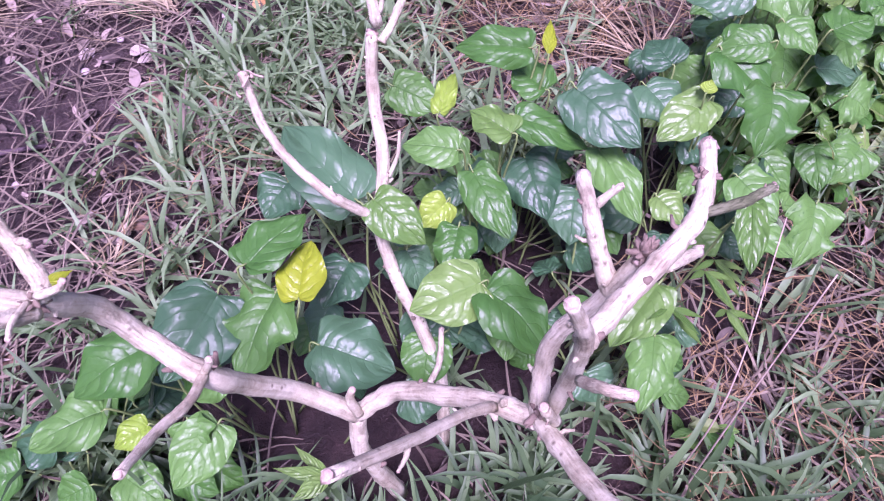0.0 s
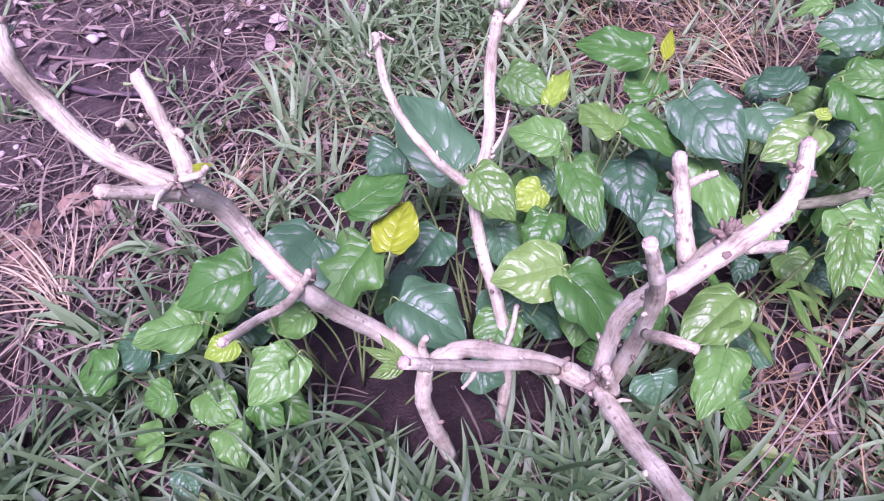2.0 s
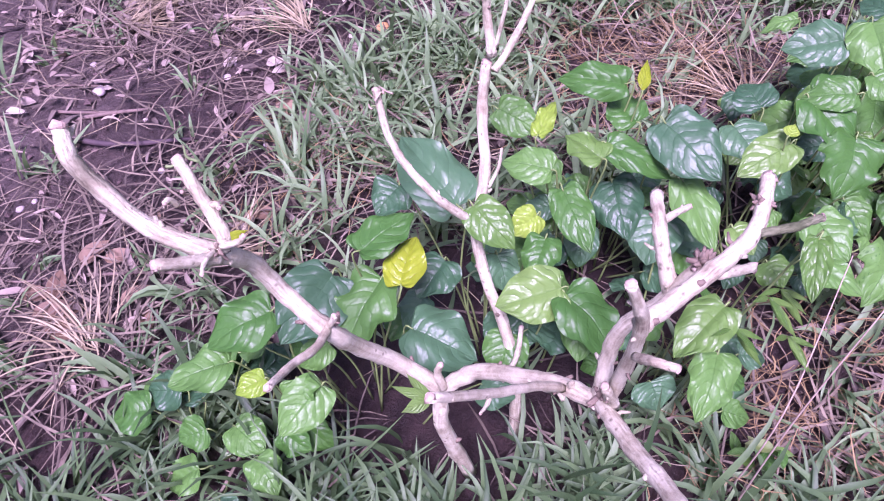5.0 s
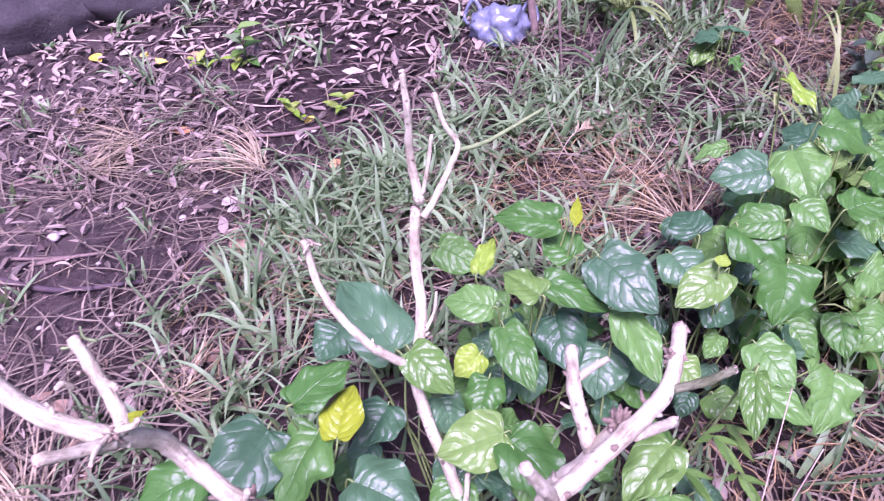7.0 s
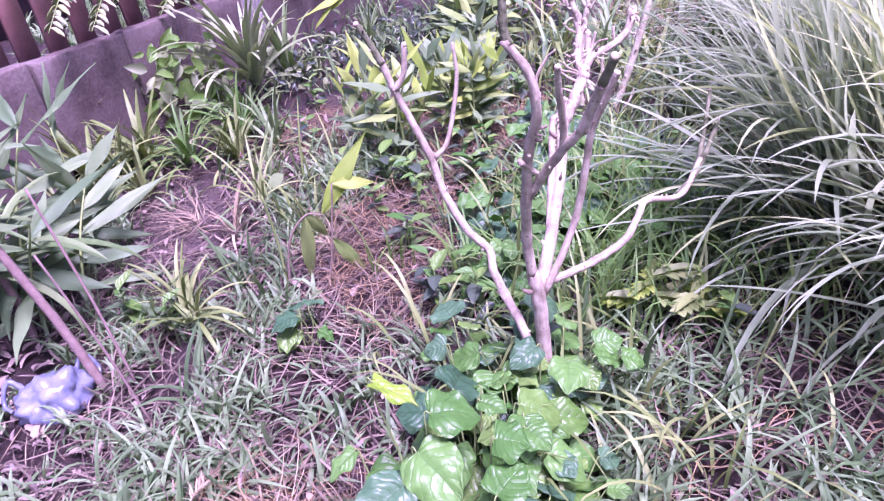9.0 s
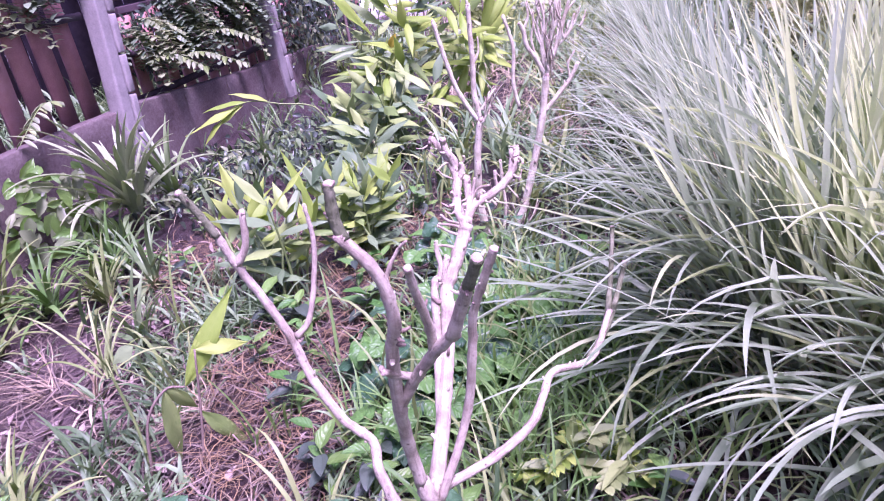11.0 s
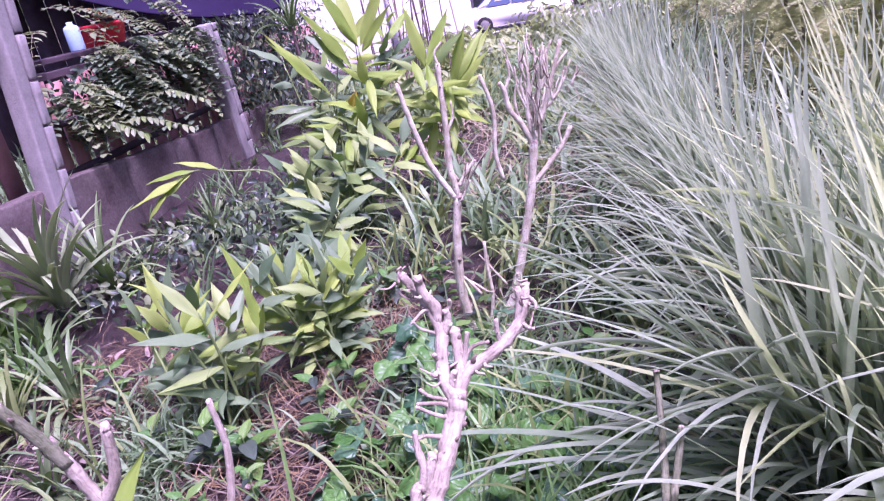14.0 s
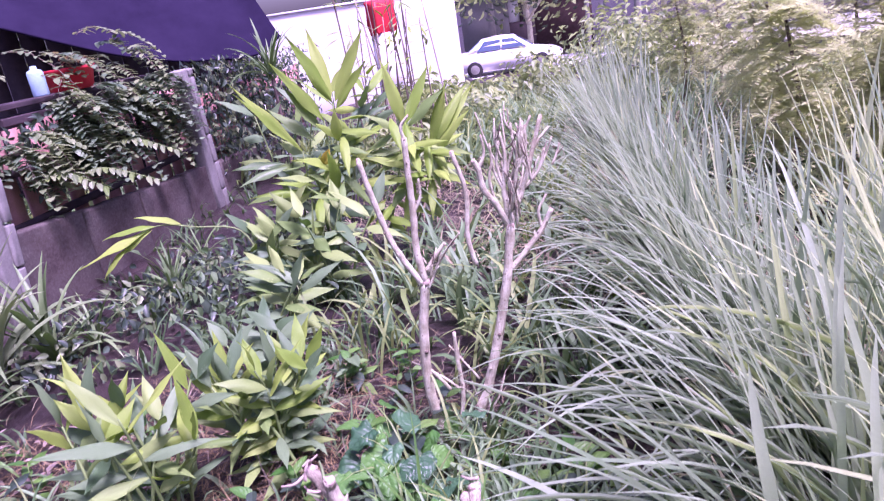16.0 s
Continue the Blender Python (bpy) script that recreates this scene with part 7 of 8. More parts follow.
hedge("low_weeds", (0.70, 4.50), (1.15, 4.62), 0.26, 0.70, 130, 0.10, ("ivy_pale", "betel_light"), "broad pale weeds at the wall's foot", 5, 0.10, 0.0)
hedge("low_weeds", (1.3, 4.45), (2.6, 5.2), 0.26, 0.42, 600, 0.05, ("ivy", "ivy_pale"), "low weeds at the wall's foot", 6, 0.22, 0.1)
hedge("low_weeds", (2.1, 4.2), (3.2, 5.3), 0.28, 0.46, 700, 0.06, ("ivy", "ginger"), "low weeds among the ginger plants", 7, 0.25, 0.1)


def overhang():
    """Shoots of the climber that hang over the wall's top."""
    for k, (x, y, dx, dy) in enumerate(((2.05, 5.82, 0.42, -0.30), (1.85, 5.62, 0.30, -0.22), (2.35, 6.1, 0.38, -0.25), (1.2, 5.05, -0.30, -0.42), (0.75, 4.66, -0.22, -0.40), (0.55, 4.5, -0.2, -0.36))):
        z = 0.92 + 0.05 * (k % 3)
        shoot = thing("climber_shoot", (x, y, z), "pale leafy shoot hanging over the wall", "plant", "climber shoots")
        pts = [(x, y, z), (x + dx * 0.4, y + dy * 0.4, z + 0.03), (x + dx, y + dy, z - 0.10)]
        part("shoot", tube_mesh("shoot", pts, 0.004, 0.002, 5, 6), MAT["stalk"], shoot)
        line = smooth_line(pts, 8)
        for i in range(2, len(line) - 1):
            t = Vector(line[i + 1] - line[i - 1]).normalized()
            side = t.cross(Vector((0, 0, 1))).normalized()
            for sgn in (-1, 1):
                tip = Vector(line[i]) + (side * sgn + t * 0.45 + Vector((0, 0, -0.25))) * (0.05 + 0.02 * math.sin(i * 3.7 + k + sgn)) + Vector((0.012 * math.sin(i * 5.1), 0.012 * math.cos(i * 4.3), -0.012))
                leaf_part(OVALS, "ivy_pale" if (i + k) % 4 else "grass_sunny", shoot, tuple(line[i]), tuple(tip), 0.032)


overhang()


# ---- the distance ----
def feathery_bush(at, height, fronds, spread, seed, mats=("feather",), label="yellow-green feathery bush at the bed's edge"):
    """Twigs from one foot, each with rows of narrow leaflets."""
    rng = np.random.default_rng(seed)
    z0 = float(ground_z(*at))
    bush = thing("feathery_bush", (at[0], at[1], z0), label, "bush", "feathery bushes")
    part("trunk", tube_mesh("trunk", [(at[0], at[1], z0 - 0.02), (at[0] + 0.05, at[1] - 0.02, z0 + height * 0.4), (at[0] - 0.02, at[1] + 0.03, z0 + height * 0.8)], 0.018, 0.008, 8, 5, 0.1), MAT["old_wood"], bush)
    base, head, lean, L, w, bend = [], [], [], [], [], []
    for i in range(fronds):
        a = rng.uniform(0, 6.28)
        f = rng.uniform(0.25, 1.0)
        reach = spread * rng.uniform(0.3, 1.0) * (1.15 - 0.5 * f)
        p = np.array([at[0] + rng.normal() * 0.05, at[1] + rng.normal() * 0.05, z0 + height * f * 0.85])
        d = np.array([math.cos(a), math.sin(a), rng.uniform(0.0, 0.45)])
        for j in range(22):
            q = p + d * reach * (0.15 + 0.85 * j / 22) - np.array([0, 0, 0.45 * reach * (j / 22) ** 2])
            for sgn in (-1, 1):
                base.append(q), head.append(a + sgn * rng.uniform(0.9, 1.4)), lean.append(rng.uniform(1.2, 1.7)), L.append(rng.uniform(0.045, 0.08) * (1.1 - 0.6 * j / 22)), w.append(rng.uniform(0.008, 0.013)), bend.append(rng.uniform(0.1, 0.6))
    s = ribbons(np.array(base), np.array(head), np.array(lean), np.array(L), np.array(w), np.array(bend), 3)
    me = mesh_from("foliage", *s)
    part("foliage", me, MAT[mats[0]], bush)


for k, (x, y, h, n, sp) in enumerate(((4.55, 2.30, 1.15, 150, 0.6), (5.0, 2.95, 1.2, 150, 0.6), (4.1, 1.75, 1.0, 120, 0.55), (5.5, 2.3, 1.25, 130, 0.6), (5.9, 3.5, 1.25, 130, 0.55), (6.3, 3.0, 1.35, 130, 0.6), (6.6, 4.0, 1.35, 130, 0.6), (7.4, 3.6, 1.5, 130, 0.7), (7.2, 5.0, 1.3, 120, 0.6), (8.2, 5.2, 1.4, 110, 0.7), (6.2, 2.2, 1.2, 100, 0.6))):
    feathery_bush((x, y), h, int(n * 1.5), sp, 80 + k)


def blob_points(centre, size, n, seed):
    """Points in uneven clumps through an egg-shaped crown."""
    rng = np.random.default_rng(seed)
    c = rng.normal(size=(max(6, n // 60), 3))
    c = c / np.linalg.norm(c, axis=1)[:, None] * rng.uniform(0.35, 1.0, (len(c), 1))
    p = c[rng.integers(0, len(c), n)] + rng.normal(size=(n, 3)) * 0.20
    return np.array(centre) + p * np.array(size), p / (np.linalg.norm(p, axis=1)[:, None] + 1e-6)


def far_shrub(at, size, n, leaf, mats, label, seed):
    z = float(ground_z(*at))
    pts, nr = blob_points((at[0], at[1], z + size[2] * 0.85), size, n, seed)
    pts[:, 2] = np.maximum(pts[:, 2], z + 0.02)
    nr[:, 2] += 0.8
    nr /= np.linalg.norm(nr, axis=1)[:, None]
    leaf_cloud("leafy_shrub", pts, nr, leaf, 0.5, mats, label, "shrub", seed, "")


for k, (x, y, sx, sz, n, leaf) in enumerate(((6.2, 7.6, 0.8, 0.36, 700, 0.10), (7.6, 8.6, 0.9, 0.36, 700, 0.11), (9.0, 8.4, 1.0, 0.6, 700, 0.12), (10.5, 8.0, 1.2, 0.7, 700, 0.13), (8.8, 6.8, 0.9, 0.7, 700, 0.10), (12.0, 9.0, 1.3, 0.8, 600, 0.15), (5.2, 6.6, 0.6, 0.34, 600, 0.09), (4.6, 6.0, 0.5, 0.32, 600, 0.08), (13.5, 9.5, 1.4, 0.8, 600, 0.15), (11.0, 6.5, 1.2, 0.9, 700, 0.13))):
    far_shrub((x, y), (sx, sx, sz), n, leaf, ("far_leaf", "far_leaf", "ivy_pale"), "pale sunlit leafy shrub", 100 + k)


def tree(at, height, crown, n, leaf, seed, mats=("far_leaf", "ivy")):
    rng = np.random.default_rng(seed)
    z = float(ground_z(*at))
    ob = thing("tree", (at[0], at[1], z), "broad-leaved tree behind the garden", "tree", "far trees")
    part("trunk", tube_mesh("trunk", [(at[0], at[1], z - 0.1), (at[0] + 0.1, at[1], z + height * 0.35), (at[0] - 0.1, at[1] + 0.1, z + height * 0.8)], height * 0.035, height * 0.015, 10, 6, 0.1, seed), MAT["bark"], ob)
    for i in range(5):
        a = rng.uniform(0, 6.28)
        s = (at[0], at[1], z + height * rng.uniform(0.35, 0.6))
        e = (at[0] + math.cos(a) * crown[0] * 0.7, at[1] + math.sin(a) * crown[0] * 0.7, z + height * rng.uniform(0.65, 0.95))
        part("limb", tube_mesh("limb", [s, ((s[0] + e[0]) / 2, (s[1] + e[1]) / 2, (s[2] + e[2]) / 2 - 0.1), e], height * 0.014, height * 0.005, 7, 4), MAT["bark"], ob)
    pts, nr = blob_points((at[0], at[1], z + height), crown, n, seed)
    cloud = leaf_cloud("crown", pts, nr, leaf, 0.5, mats, "", "", seed, "")
    cloud.parent = ob
    cloud.matrix_parent_inverse = ob.matrix_basis.inverted()
    for key in list(cloud.keys()):
        del cloud[key]


for k, (x, y, h, r) in enumerate(((19.5, 25.5, 4.2, 3.0), (24, 23, 4.5, 3.6), (28, 19, 4.6, 3.6), (31, 14, 4.6, 3.6), (24, 9, 4.0, 3.2), (5, 22, 4.2, 3.0), (0, 18, 4.4, 3.0), (-4, 13, 4.0, 3.0), (17, 4.0, 3.8, 2.6))):
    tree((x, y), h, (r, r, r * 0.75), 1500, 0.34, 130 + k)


def car(at, turn):
    """A white saloon: a body of rounded slices, a cabin with windows, and four wheels."""
    z0 = float(ground_z(*at))
    ob = thing("car", (at[0], at[1], z0), "white saloon car parked beyond the garden", "car")
    m = Matrix.Translation((at[0], at[1], z0)) @ Matrix.Rotation(radians(turn), 4, "Z")

    def loft(sections, material, name, parent, label=""):
        rows = []
        for x, half, low, high, pinch in sections:
            rows.append([(x, -half, low), (x, -half * 1.02, (low + high) / 2), (x, -half * pinch, high - 0.03), (x, -half * pinch * 0.85, high), (x, half * pinch * 0.85, high), (x, half * pinch, high - 0.03), (x, half * 1.02, (low + high) / 2), (x, half, low)])
        n = len(rows[0])
        v = np.array(rows).reshape(-1, 3)
        f = [*grid_faces(n, len(rows), 0, True)]
        bm = bmesh.new()
        vv = [bm.verts.new(p) for p in v]
        for q in f:
            bm.faces.new([vv[i] for i in q])
        bm.faces.new(vv[:n][::-1])
        bm.faces.new(vv[-n:])
        for q in bm.faces:
            q.smooth = len(q.verts) == 4
        o = part(name, bm, material, parent, label)
        o.matrix_basis = m
        return o

    loft([(-2.15, 0.70, 0.35, 0.80, 0.9), (-2.0, 0.82, 0.24, 0.92, 0.92), (-1.2, 0.86, 0.22, 0.95, 0.94), (0.0, 0.87, 0.22, 0.94, 0.94), (1.0, 0.86, 0.22, 0.90, 0.92), (1.9, 0.80, 0.24, 0.74, 0.9), (2.15, 0.66, 0.34, 0.62, 0.88)], MAT["car_paint"], "body", ob)
    loft([(-1.55, 0.76, 0.90, 0.97, 0.95), (-0.95, 0.76, 0.90, 1.38, 0.78), (-0.2, 0.77, 0.90, 1.44, 0.78), (0.35, 0.77, 0.90, 1.40, 0.78), (1.05, 0.77, 0.88, 0.93, 0.95)], MAT["car_paint"], "roof", ob)
    for side in (-1, 1):
        for x0, x1, t0, t1 in ((-1.15, -0.25, -0.85, -0.22), (-0.17, 0.75, -0.14, 0.28)):
            bm = bmesh.new()
            q = [(x0, side * 0.83, 0.97), (x1, side * 0.83, 0.96), (t1, side * 0.72, 1.32), (t0, side * 0.72, 1.32)]
            a = [bm.verts.new(p) for p in q]
            b = [bm.verts.new((p[0], p[1] - side * 0.05, p[2])) for p in q]
            bm.faces.new(a), bm.faces.new(b[::-1])
            for i in range(4):
                bm.faces.new((a[i], a[(i + 1) % 4], b[(i + 1) % 4], b[i]))
            o = part("window", bm, MAT["car_glass"], ob, "dark tinted car window")
            o.matrix_basis = m
        for x in (-1.3, 1.3):
            prof = [(0.0, -0.09), (0.2, -0.09), (0.30, -0.08), (0.32, -0.04), (0.32, 0.04), (0.30, 0.08), (0.2, 0.09), (0.0, 0.09)]
            o = part("wheel", lathe(prof, 22), MAT["tyre"], ob, "black car wheel")
            w = m @ Matrix.Translation((x, side * 0.80, 0.32)) @ Matrix.Rotation(radians(90), 4, "X")
            o.matrix_basis = w
            rim = part("rim", lathe([(0.0, -0.095), (0.17, -0.095), (0.19, -0.085), (0.19, 0.085), (0.17, 0.095), (0.0, 0.095)], 18), MAT["post"], o)
            rim.matrix_basis = w
    for x0, z0w, x1, z1w in ((1.0, 0.96, 0.42, 1.34), (-1.48, 1.0, -1.0, 1.34)):
        bm = bmesh.new()
        q = [(x0, -0.66, z0w), (x0, 0.66, z0w), (x1, 0.54, z1w), (x1, -0.54, z1w)]
        lift = 0.035 if x0 > 0 else -0.035
        a = [bm.verts.new((p[0] + lift, p[1], p[2] + 0.02)) for p in q]
        b = [bm.verts.new((p[0] - lift, p[1], p[2] - 0.02)) for p in q]
        bm.faces.new(a), bm.faces.new(b[::-1])
        for i in range(4):
            bm.faces.new((a[i], a[(i + 1) % 4], b[(i + 1) % 4], b[i]))
        bmesh.ops.recalc_face_normals(bm, faces=bm.faces[:])
        o = part("windscreen", bm, MAT["car_glass"], ob, "dark tinted windscreen")
        o.matrix_basis = m
    for y in (-0.5, 0.5):
        o = part("headlight", worn_block((2.02, y - 0.16, 0.55), (2.12, y + 0.16, 0.66), 0.02), MAT["post"], ob, "clear headlight")
        o.matrix_basis = m


car((21.4, 21.8), -44)


def build_road():
    """A pale concrete drive beyond the garden, raised by its kerb, on which the car stands."""
    road = thing("road", (21.4, 21.8, -1.25), "pale sunlit concrete drive beyond the garden", "road", "", "structure")
    m = Matrix.Translation((21.4, 21.8, 0)) @ Matrix.Rotation(radians(-44), 4, "Z")
    for k in range(16):
        o = part("slab", worn_block((-30 + 3 * k + 0.006, -4.0, -1.5), (-27 + 3 * k - 0.006, 4.0, -1.235), 0.01), MAT["slab"], road)
        o.matrix_basis = m


build_road()


def white_wall():
    """A white plastered wall with a coping, added to stand in for the white glare beyond the canes."""
    wall = thing("wall_3", (11.85, 16.4, -0.7), "white wall added for the bright glare beyond the canes", "wall", "", "structure")
    m = Matrix.Translation((11.85, 16.4, 0)) @ Matrix.Rotation(radians(-35), 4, "Z")
    part("panel", worn_block((-3.2, -0.08, -0.75), (1.9, 0.08, 1.96), 0.01, 0.003, 2, 4), MAT["plaster"], wall).matrix_basis = m
    part("coping", worn_block((-3.24, -0.12, 1.963), (1.94, 0.12, 2.02), 0.012), MAT["plaster"], wall).matrix_basis = m


white_wall()


def far_building():
    """A house across the drive: a grey wall, two white panes beside a dark post, and brown boards."""
    a, z0 = (25.4, 26.0), -1.3
    house = thing("house", (a[0], a[1], z0), "grey and brown house with white windows beyond the drive", "house")
    m = Matrix.Translation((a[0], a[1], z0)) @ Matrix.Rotation(radians(-44), 4, "Z")
    for name, lo, hi, mat in (
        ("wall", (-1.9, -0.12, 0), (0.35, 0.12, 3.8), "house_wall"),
        ("wall", (0.353, -0.12, 0), (1.55, 0.12, 1.7), "dark_wood"),
        ("wall", (0.353, -0.12, 2.75), (1.55, 0.12, 3.8), "dark_wood"),
        ("boards", (1.553, -0.14, 0), (4.2, 0.12, 3.8), "brown_boards"),
        ("window", (0.36, 0.0, 1.705), (0.86, 0.04, 2.745), "plaster"),
        ("window", (1.04, 0.0, 1.705), (1.545, 0.04, 2.745), "plaster"),
        ("mullion", (0.863, -0.1, 1.703), (1.037, 0.1, 2.747), "dark_wood"),
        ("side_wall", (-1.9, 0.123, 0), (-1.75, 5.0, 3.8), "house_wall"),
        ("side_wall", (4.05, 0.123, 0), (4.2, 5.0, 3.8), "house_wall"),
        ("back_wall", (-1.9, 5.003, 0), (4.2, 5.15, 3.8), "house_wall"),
    ):
        part(name, worn_block(lo, hi, 0.01), MAT[mat], house, "bright white window" if name == "window" else "").matrix_basis = m
    bm = bmesh.new()
    q = [(-2.4, -0.7, 3.75), (4.7, -0.7, 3.75), (4.7, 2.5, 4.9), (-2.4, 2.5, 4.9), (4.7, 5.7, 3.75), (-2.4, 5.7, 3.75)]
    vv = [bm.verts.new(p) for p in q] + [bm.verts.new((p[0], p[1], p[2] + 0.08)) for p in q]
    for f in ((0, 1, 2, 3), (3, 2, 4, 5), (9, 8, 7, 6), (11, 10, 8, 9), (0, 6, 7, 1), (5, 4, 10, 11), (0, 3, 9, 6), (3, 5, 11, 9), (1, 7, 8, 2), (2, 8, 10, 4)):
        bm.faces.new([vv[i] for i in f])
    part("roof", bm, MAT["dark_wood"], house).matrix_basis = m


far_building()


def pole(at, height, r, label="slim pale pole beyond the garden"):
    z = float(ground_z(*at))
    tagged(part("pole", tube_mesh("pole", [(at[0], at[1], z - 0.05), (at[0], at[1], z + height / 2), (at[0] + 0.02, at[1], z + height)], r, r * 0.9, 10, 4), MAT["post"], None), label, "pole", "far poles")


pole((23.9, 25.1), 4.4, 0.16, "stout white post before the far house")
for x, y in ((17.2, 14.2), (12.2, 9.0)):
    pole((x, y), 3.6, 0.07)


def red_bag():
    z = float(ground_z(10.6, 14.6))
    bm = worn_block((-0.27, -0.2, -0.36), (0.27, 0.2, 0.36), 0.06, 0.03, 9, 2)
    stand = thing("red_container", (10.6, 14.6, z), "bright red container on a pale stand", "container")
    o = part("body", bm, MAT["red_cloth"], stand)
    o.matrix_basis = Matrix.Translation((10.6, 14.6, 1.55))
    o = part("stand", worn_block((-0.2, -0.2, z), (0.2, 0.2, 1.22), 0.02), MAT["plaster"], stand)
    o.matrix_basis = Matrix.Translation((10.6, 14.6, 0))


red_bag()


def dry_canes():
    """A stand of thin dead canes with a few leaves left."""
    rng = np.random.default_rng(91)
    z = float(ground_z(4.9, 6.5))
    stand = thing("dry_canes", (4.9, 6.5, z), "stand of thin brown dry canes beyond the ginger", "plant")
    for i in range(22):
        f = rng.uniform(-1, 1)
        x, y = 4.9 + 0.27 * f + rng.normal() * 0.05, 6.5 - 0.2 * f + rng.normal() * 0.15
        h = rng.uniform(1.1, 1.75)
        dx, dy = rng.normal() * 0.09, rng.normal() * 0.09
        g = float(ground_z(x, y))
        part("cane", tube_mesh("cane", [(x, y, g - 0.02), (x + dx * 0.4, y + dy * 0.4, g + h * 0.5), (x + dx, y + dy, g + h)], 0.008, 0.004, 6, 4), MAT["bud" if i % 3 else "dry_stalk"], stand)
        for j in range(3):
            p = Vector((x + dx, y + dy, g + h * rng.uniform(0.6, 1.0)))
            a = rng.uniform(0, 6.28)
            leaf_part(LANCES, "far_leaf" if j else "ginger_lime_lit", stand, tuple(p), tuple(p + Vector((math.cos(a) * 0.14, math.sin(a) * 0.14, rng.uniform(-0.08, 0.06)))), 0.025)


dry_canes()


# ---- litter, stray things and grass ----
def fallen_leaf(x, y, size, ratio, heading, kind, label, tilt=0.0):
    z = float(ground_z(x, y)) + 0.012
    shapes = OVALS if ratio > 0.4 else LANCES
    ob = part("fallen_leaf", leaf_of(shapes, int(abs(x * 91 + y * 37)), kind), None, None)
    ob.matrix_basis = orient((x, y, z), (x + math.cos(heading) * size, y + math.sin(heading) * size, z + tilt * size), (0.1, -0.2, 1), size, size * ratio)
    return tagged(ob, label, "leaf", "fallen leaves")


for x, y, s, r, h, kind in ((-1.44, 2.40, 0.07, 0.6, 0.3, "litter_yellow"), (-1.68, 2.42, 0.09, 0.6, 2.6, "litter_yellow"), (-1.62, 2.47, 0.06, 0.55, 0.5, "litter_pale"), (-1.52, 2.46, 0.05, 0.6, 0.2, "litter_yellow"), (-1.58, 2.02, 0.07, 0.5, 1.4, "litter_yellow"), (-1.28, 2.42, 0.08, 0.55, 0.4, "litter_orange"), (-1.13, 1.93, 0.09, 0.4, 0.2, "litter_orange"), (-0.44, 1.68, 0.06, 0.6, 1.5, "litter_orange"), (-0.91, 1.52, 0.06, 0.6, 1.2, "litter_pale"), (-0.74, 1.50, 0.08, 0.4, 0.8, "litter_pale"), (-0.56, 2.25, 0.09, 0.4, 0.2, "litter_pale"), (-0.62, 1.95, 0.05, 0.5, 1.0, "litter_yellow")):
    fallen_leaf(x, y, s, r, h, kind, {"litter_yellow": "fallen bright yellow leaf on the soil", "litter_orange": "fallen orange-brown leaf on the soil", "litter_pale": "fallen pale pinkish dry leaf on the soil"}[kind], 0.1)
fallen_leaf(-0.52, 1.24, 0.13, 0.6, 2.2, "litter", "large curled brown dry leaf in the grass", 0.25)
fallen_leaf(1.06, 2.36, 0.10, 0.35, 0.1, "litter_pale", "fallen pale dry leaf on rusty straw", 0.2)


for x, y, h, sz in ((-1.066, 0.604, 0.4, 0.13), (-1.026, 0.66, 2.0, 0.10), (-1.024, 0.769, 1.2, 0.10), (-0.968, 0.80, 0.3, 0.09), (-0.93, 0.567, 2.8, 0.10), (-1.139, 0.669, 0.1, 0.09), (-0.848, 0.672, 1.0, 0.08), (-0.634, 1.324, 1.9, 0.12), (-0.518, 1.181, 0.4, 0.08), (-0.738, 0.623, 2.5, 0.07), (-0.62, 0.98, 0.2, 0.08), (-0.45, 1.32, 2.7, 0.08), (-0.88, 0.9, 1.7, 0.07)):
    fallen_leaf(x, y, sz, 0.5, h, "brown_leaf", "broad curled brown dry leaf on matted stalks", 0.12)
for x, y, h, sz in ((-1.553, 1.32, 0.2, 0.06), (-1.333, 1.427, 1.0, 0.03), (-1.29, 1.409, 0.2, 0.03), (-0.93, 1.565, 1.4, 0.05), (-0.771, 1.533, 0.6, 0.06), (-1.619, 1.74, 2.9, 0.06), (-1.135, 1.524, 1.2, 0.04), (-1.311, 1.618, 1.4, 0.04)):
    fallen_leaf(x, y, sz, 0.6, h, "litter_pale", "fallen pale pinkish dry leaf on the soil", 0.1)


def plastic_bag():
    x, y = 0.01, 2.50
    z = float(ground_z(x, y))
    bm = bmesh.new()
    bmesh.ops.create_icosphere(bm, subdivisions=4, radius=1.0)
    for v in bm.verts:
        c = v.co.copy()
        d = 1 + 0.34 * noise.noise(c * 1.9) + 0.34 * abs(noise.noise(c * 4.3)) + 0.14 * noise.noise(c * 10)
        v.co = Vector((c.x * 0.102, c.y * 0.085, max(-0.25, c.z) * 0.09)) * d
    for f in bm.faces:
        f.smooth = True
    ob = tagged(part("plastic_bag", bm, MAT["bag"], None), "crumpled pale blue plastic bag on dry leaves", "bag")
    ob.matrix_basis = Matrix.Translation((x, y, z + 0.03)) @ Matrix.Rotation(-0.2, 4, "Z")
    for k in (-1, 1):
        pts = [(x + 0.07 * k, y + 0.04, z + 0.07), (x + 0.11 * k, y + 0.06, z + 0.115), (x + 0.14 * k, y + 0.03, z + 0.06), (x + 0.12 * k, y - 0.01, z + 0.05)]
        part("handle", tube_mesh("handle", pts, 0.010, 0.006, 7, 5, 0.4, k + 3), MAT["bag"], ob)


plastic_bag()


def stake(foot, top, r, label, mat="old_wood"):
    ob = part("stake", tube_mesh("stake", [foot, tuple((np.array(foot) + np.array(top)) / 2 + np.array([0.008, 0, 0])), top], r, r * 0.8, 8, 5, 0.1, 3, 0.08), MAT[mat], None)
    tagged(ob, label, "stake", "garden stakes")


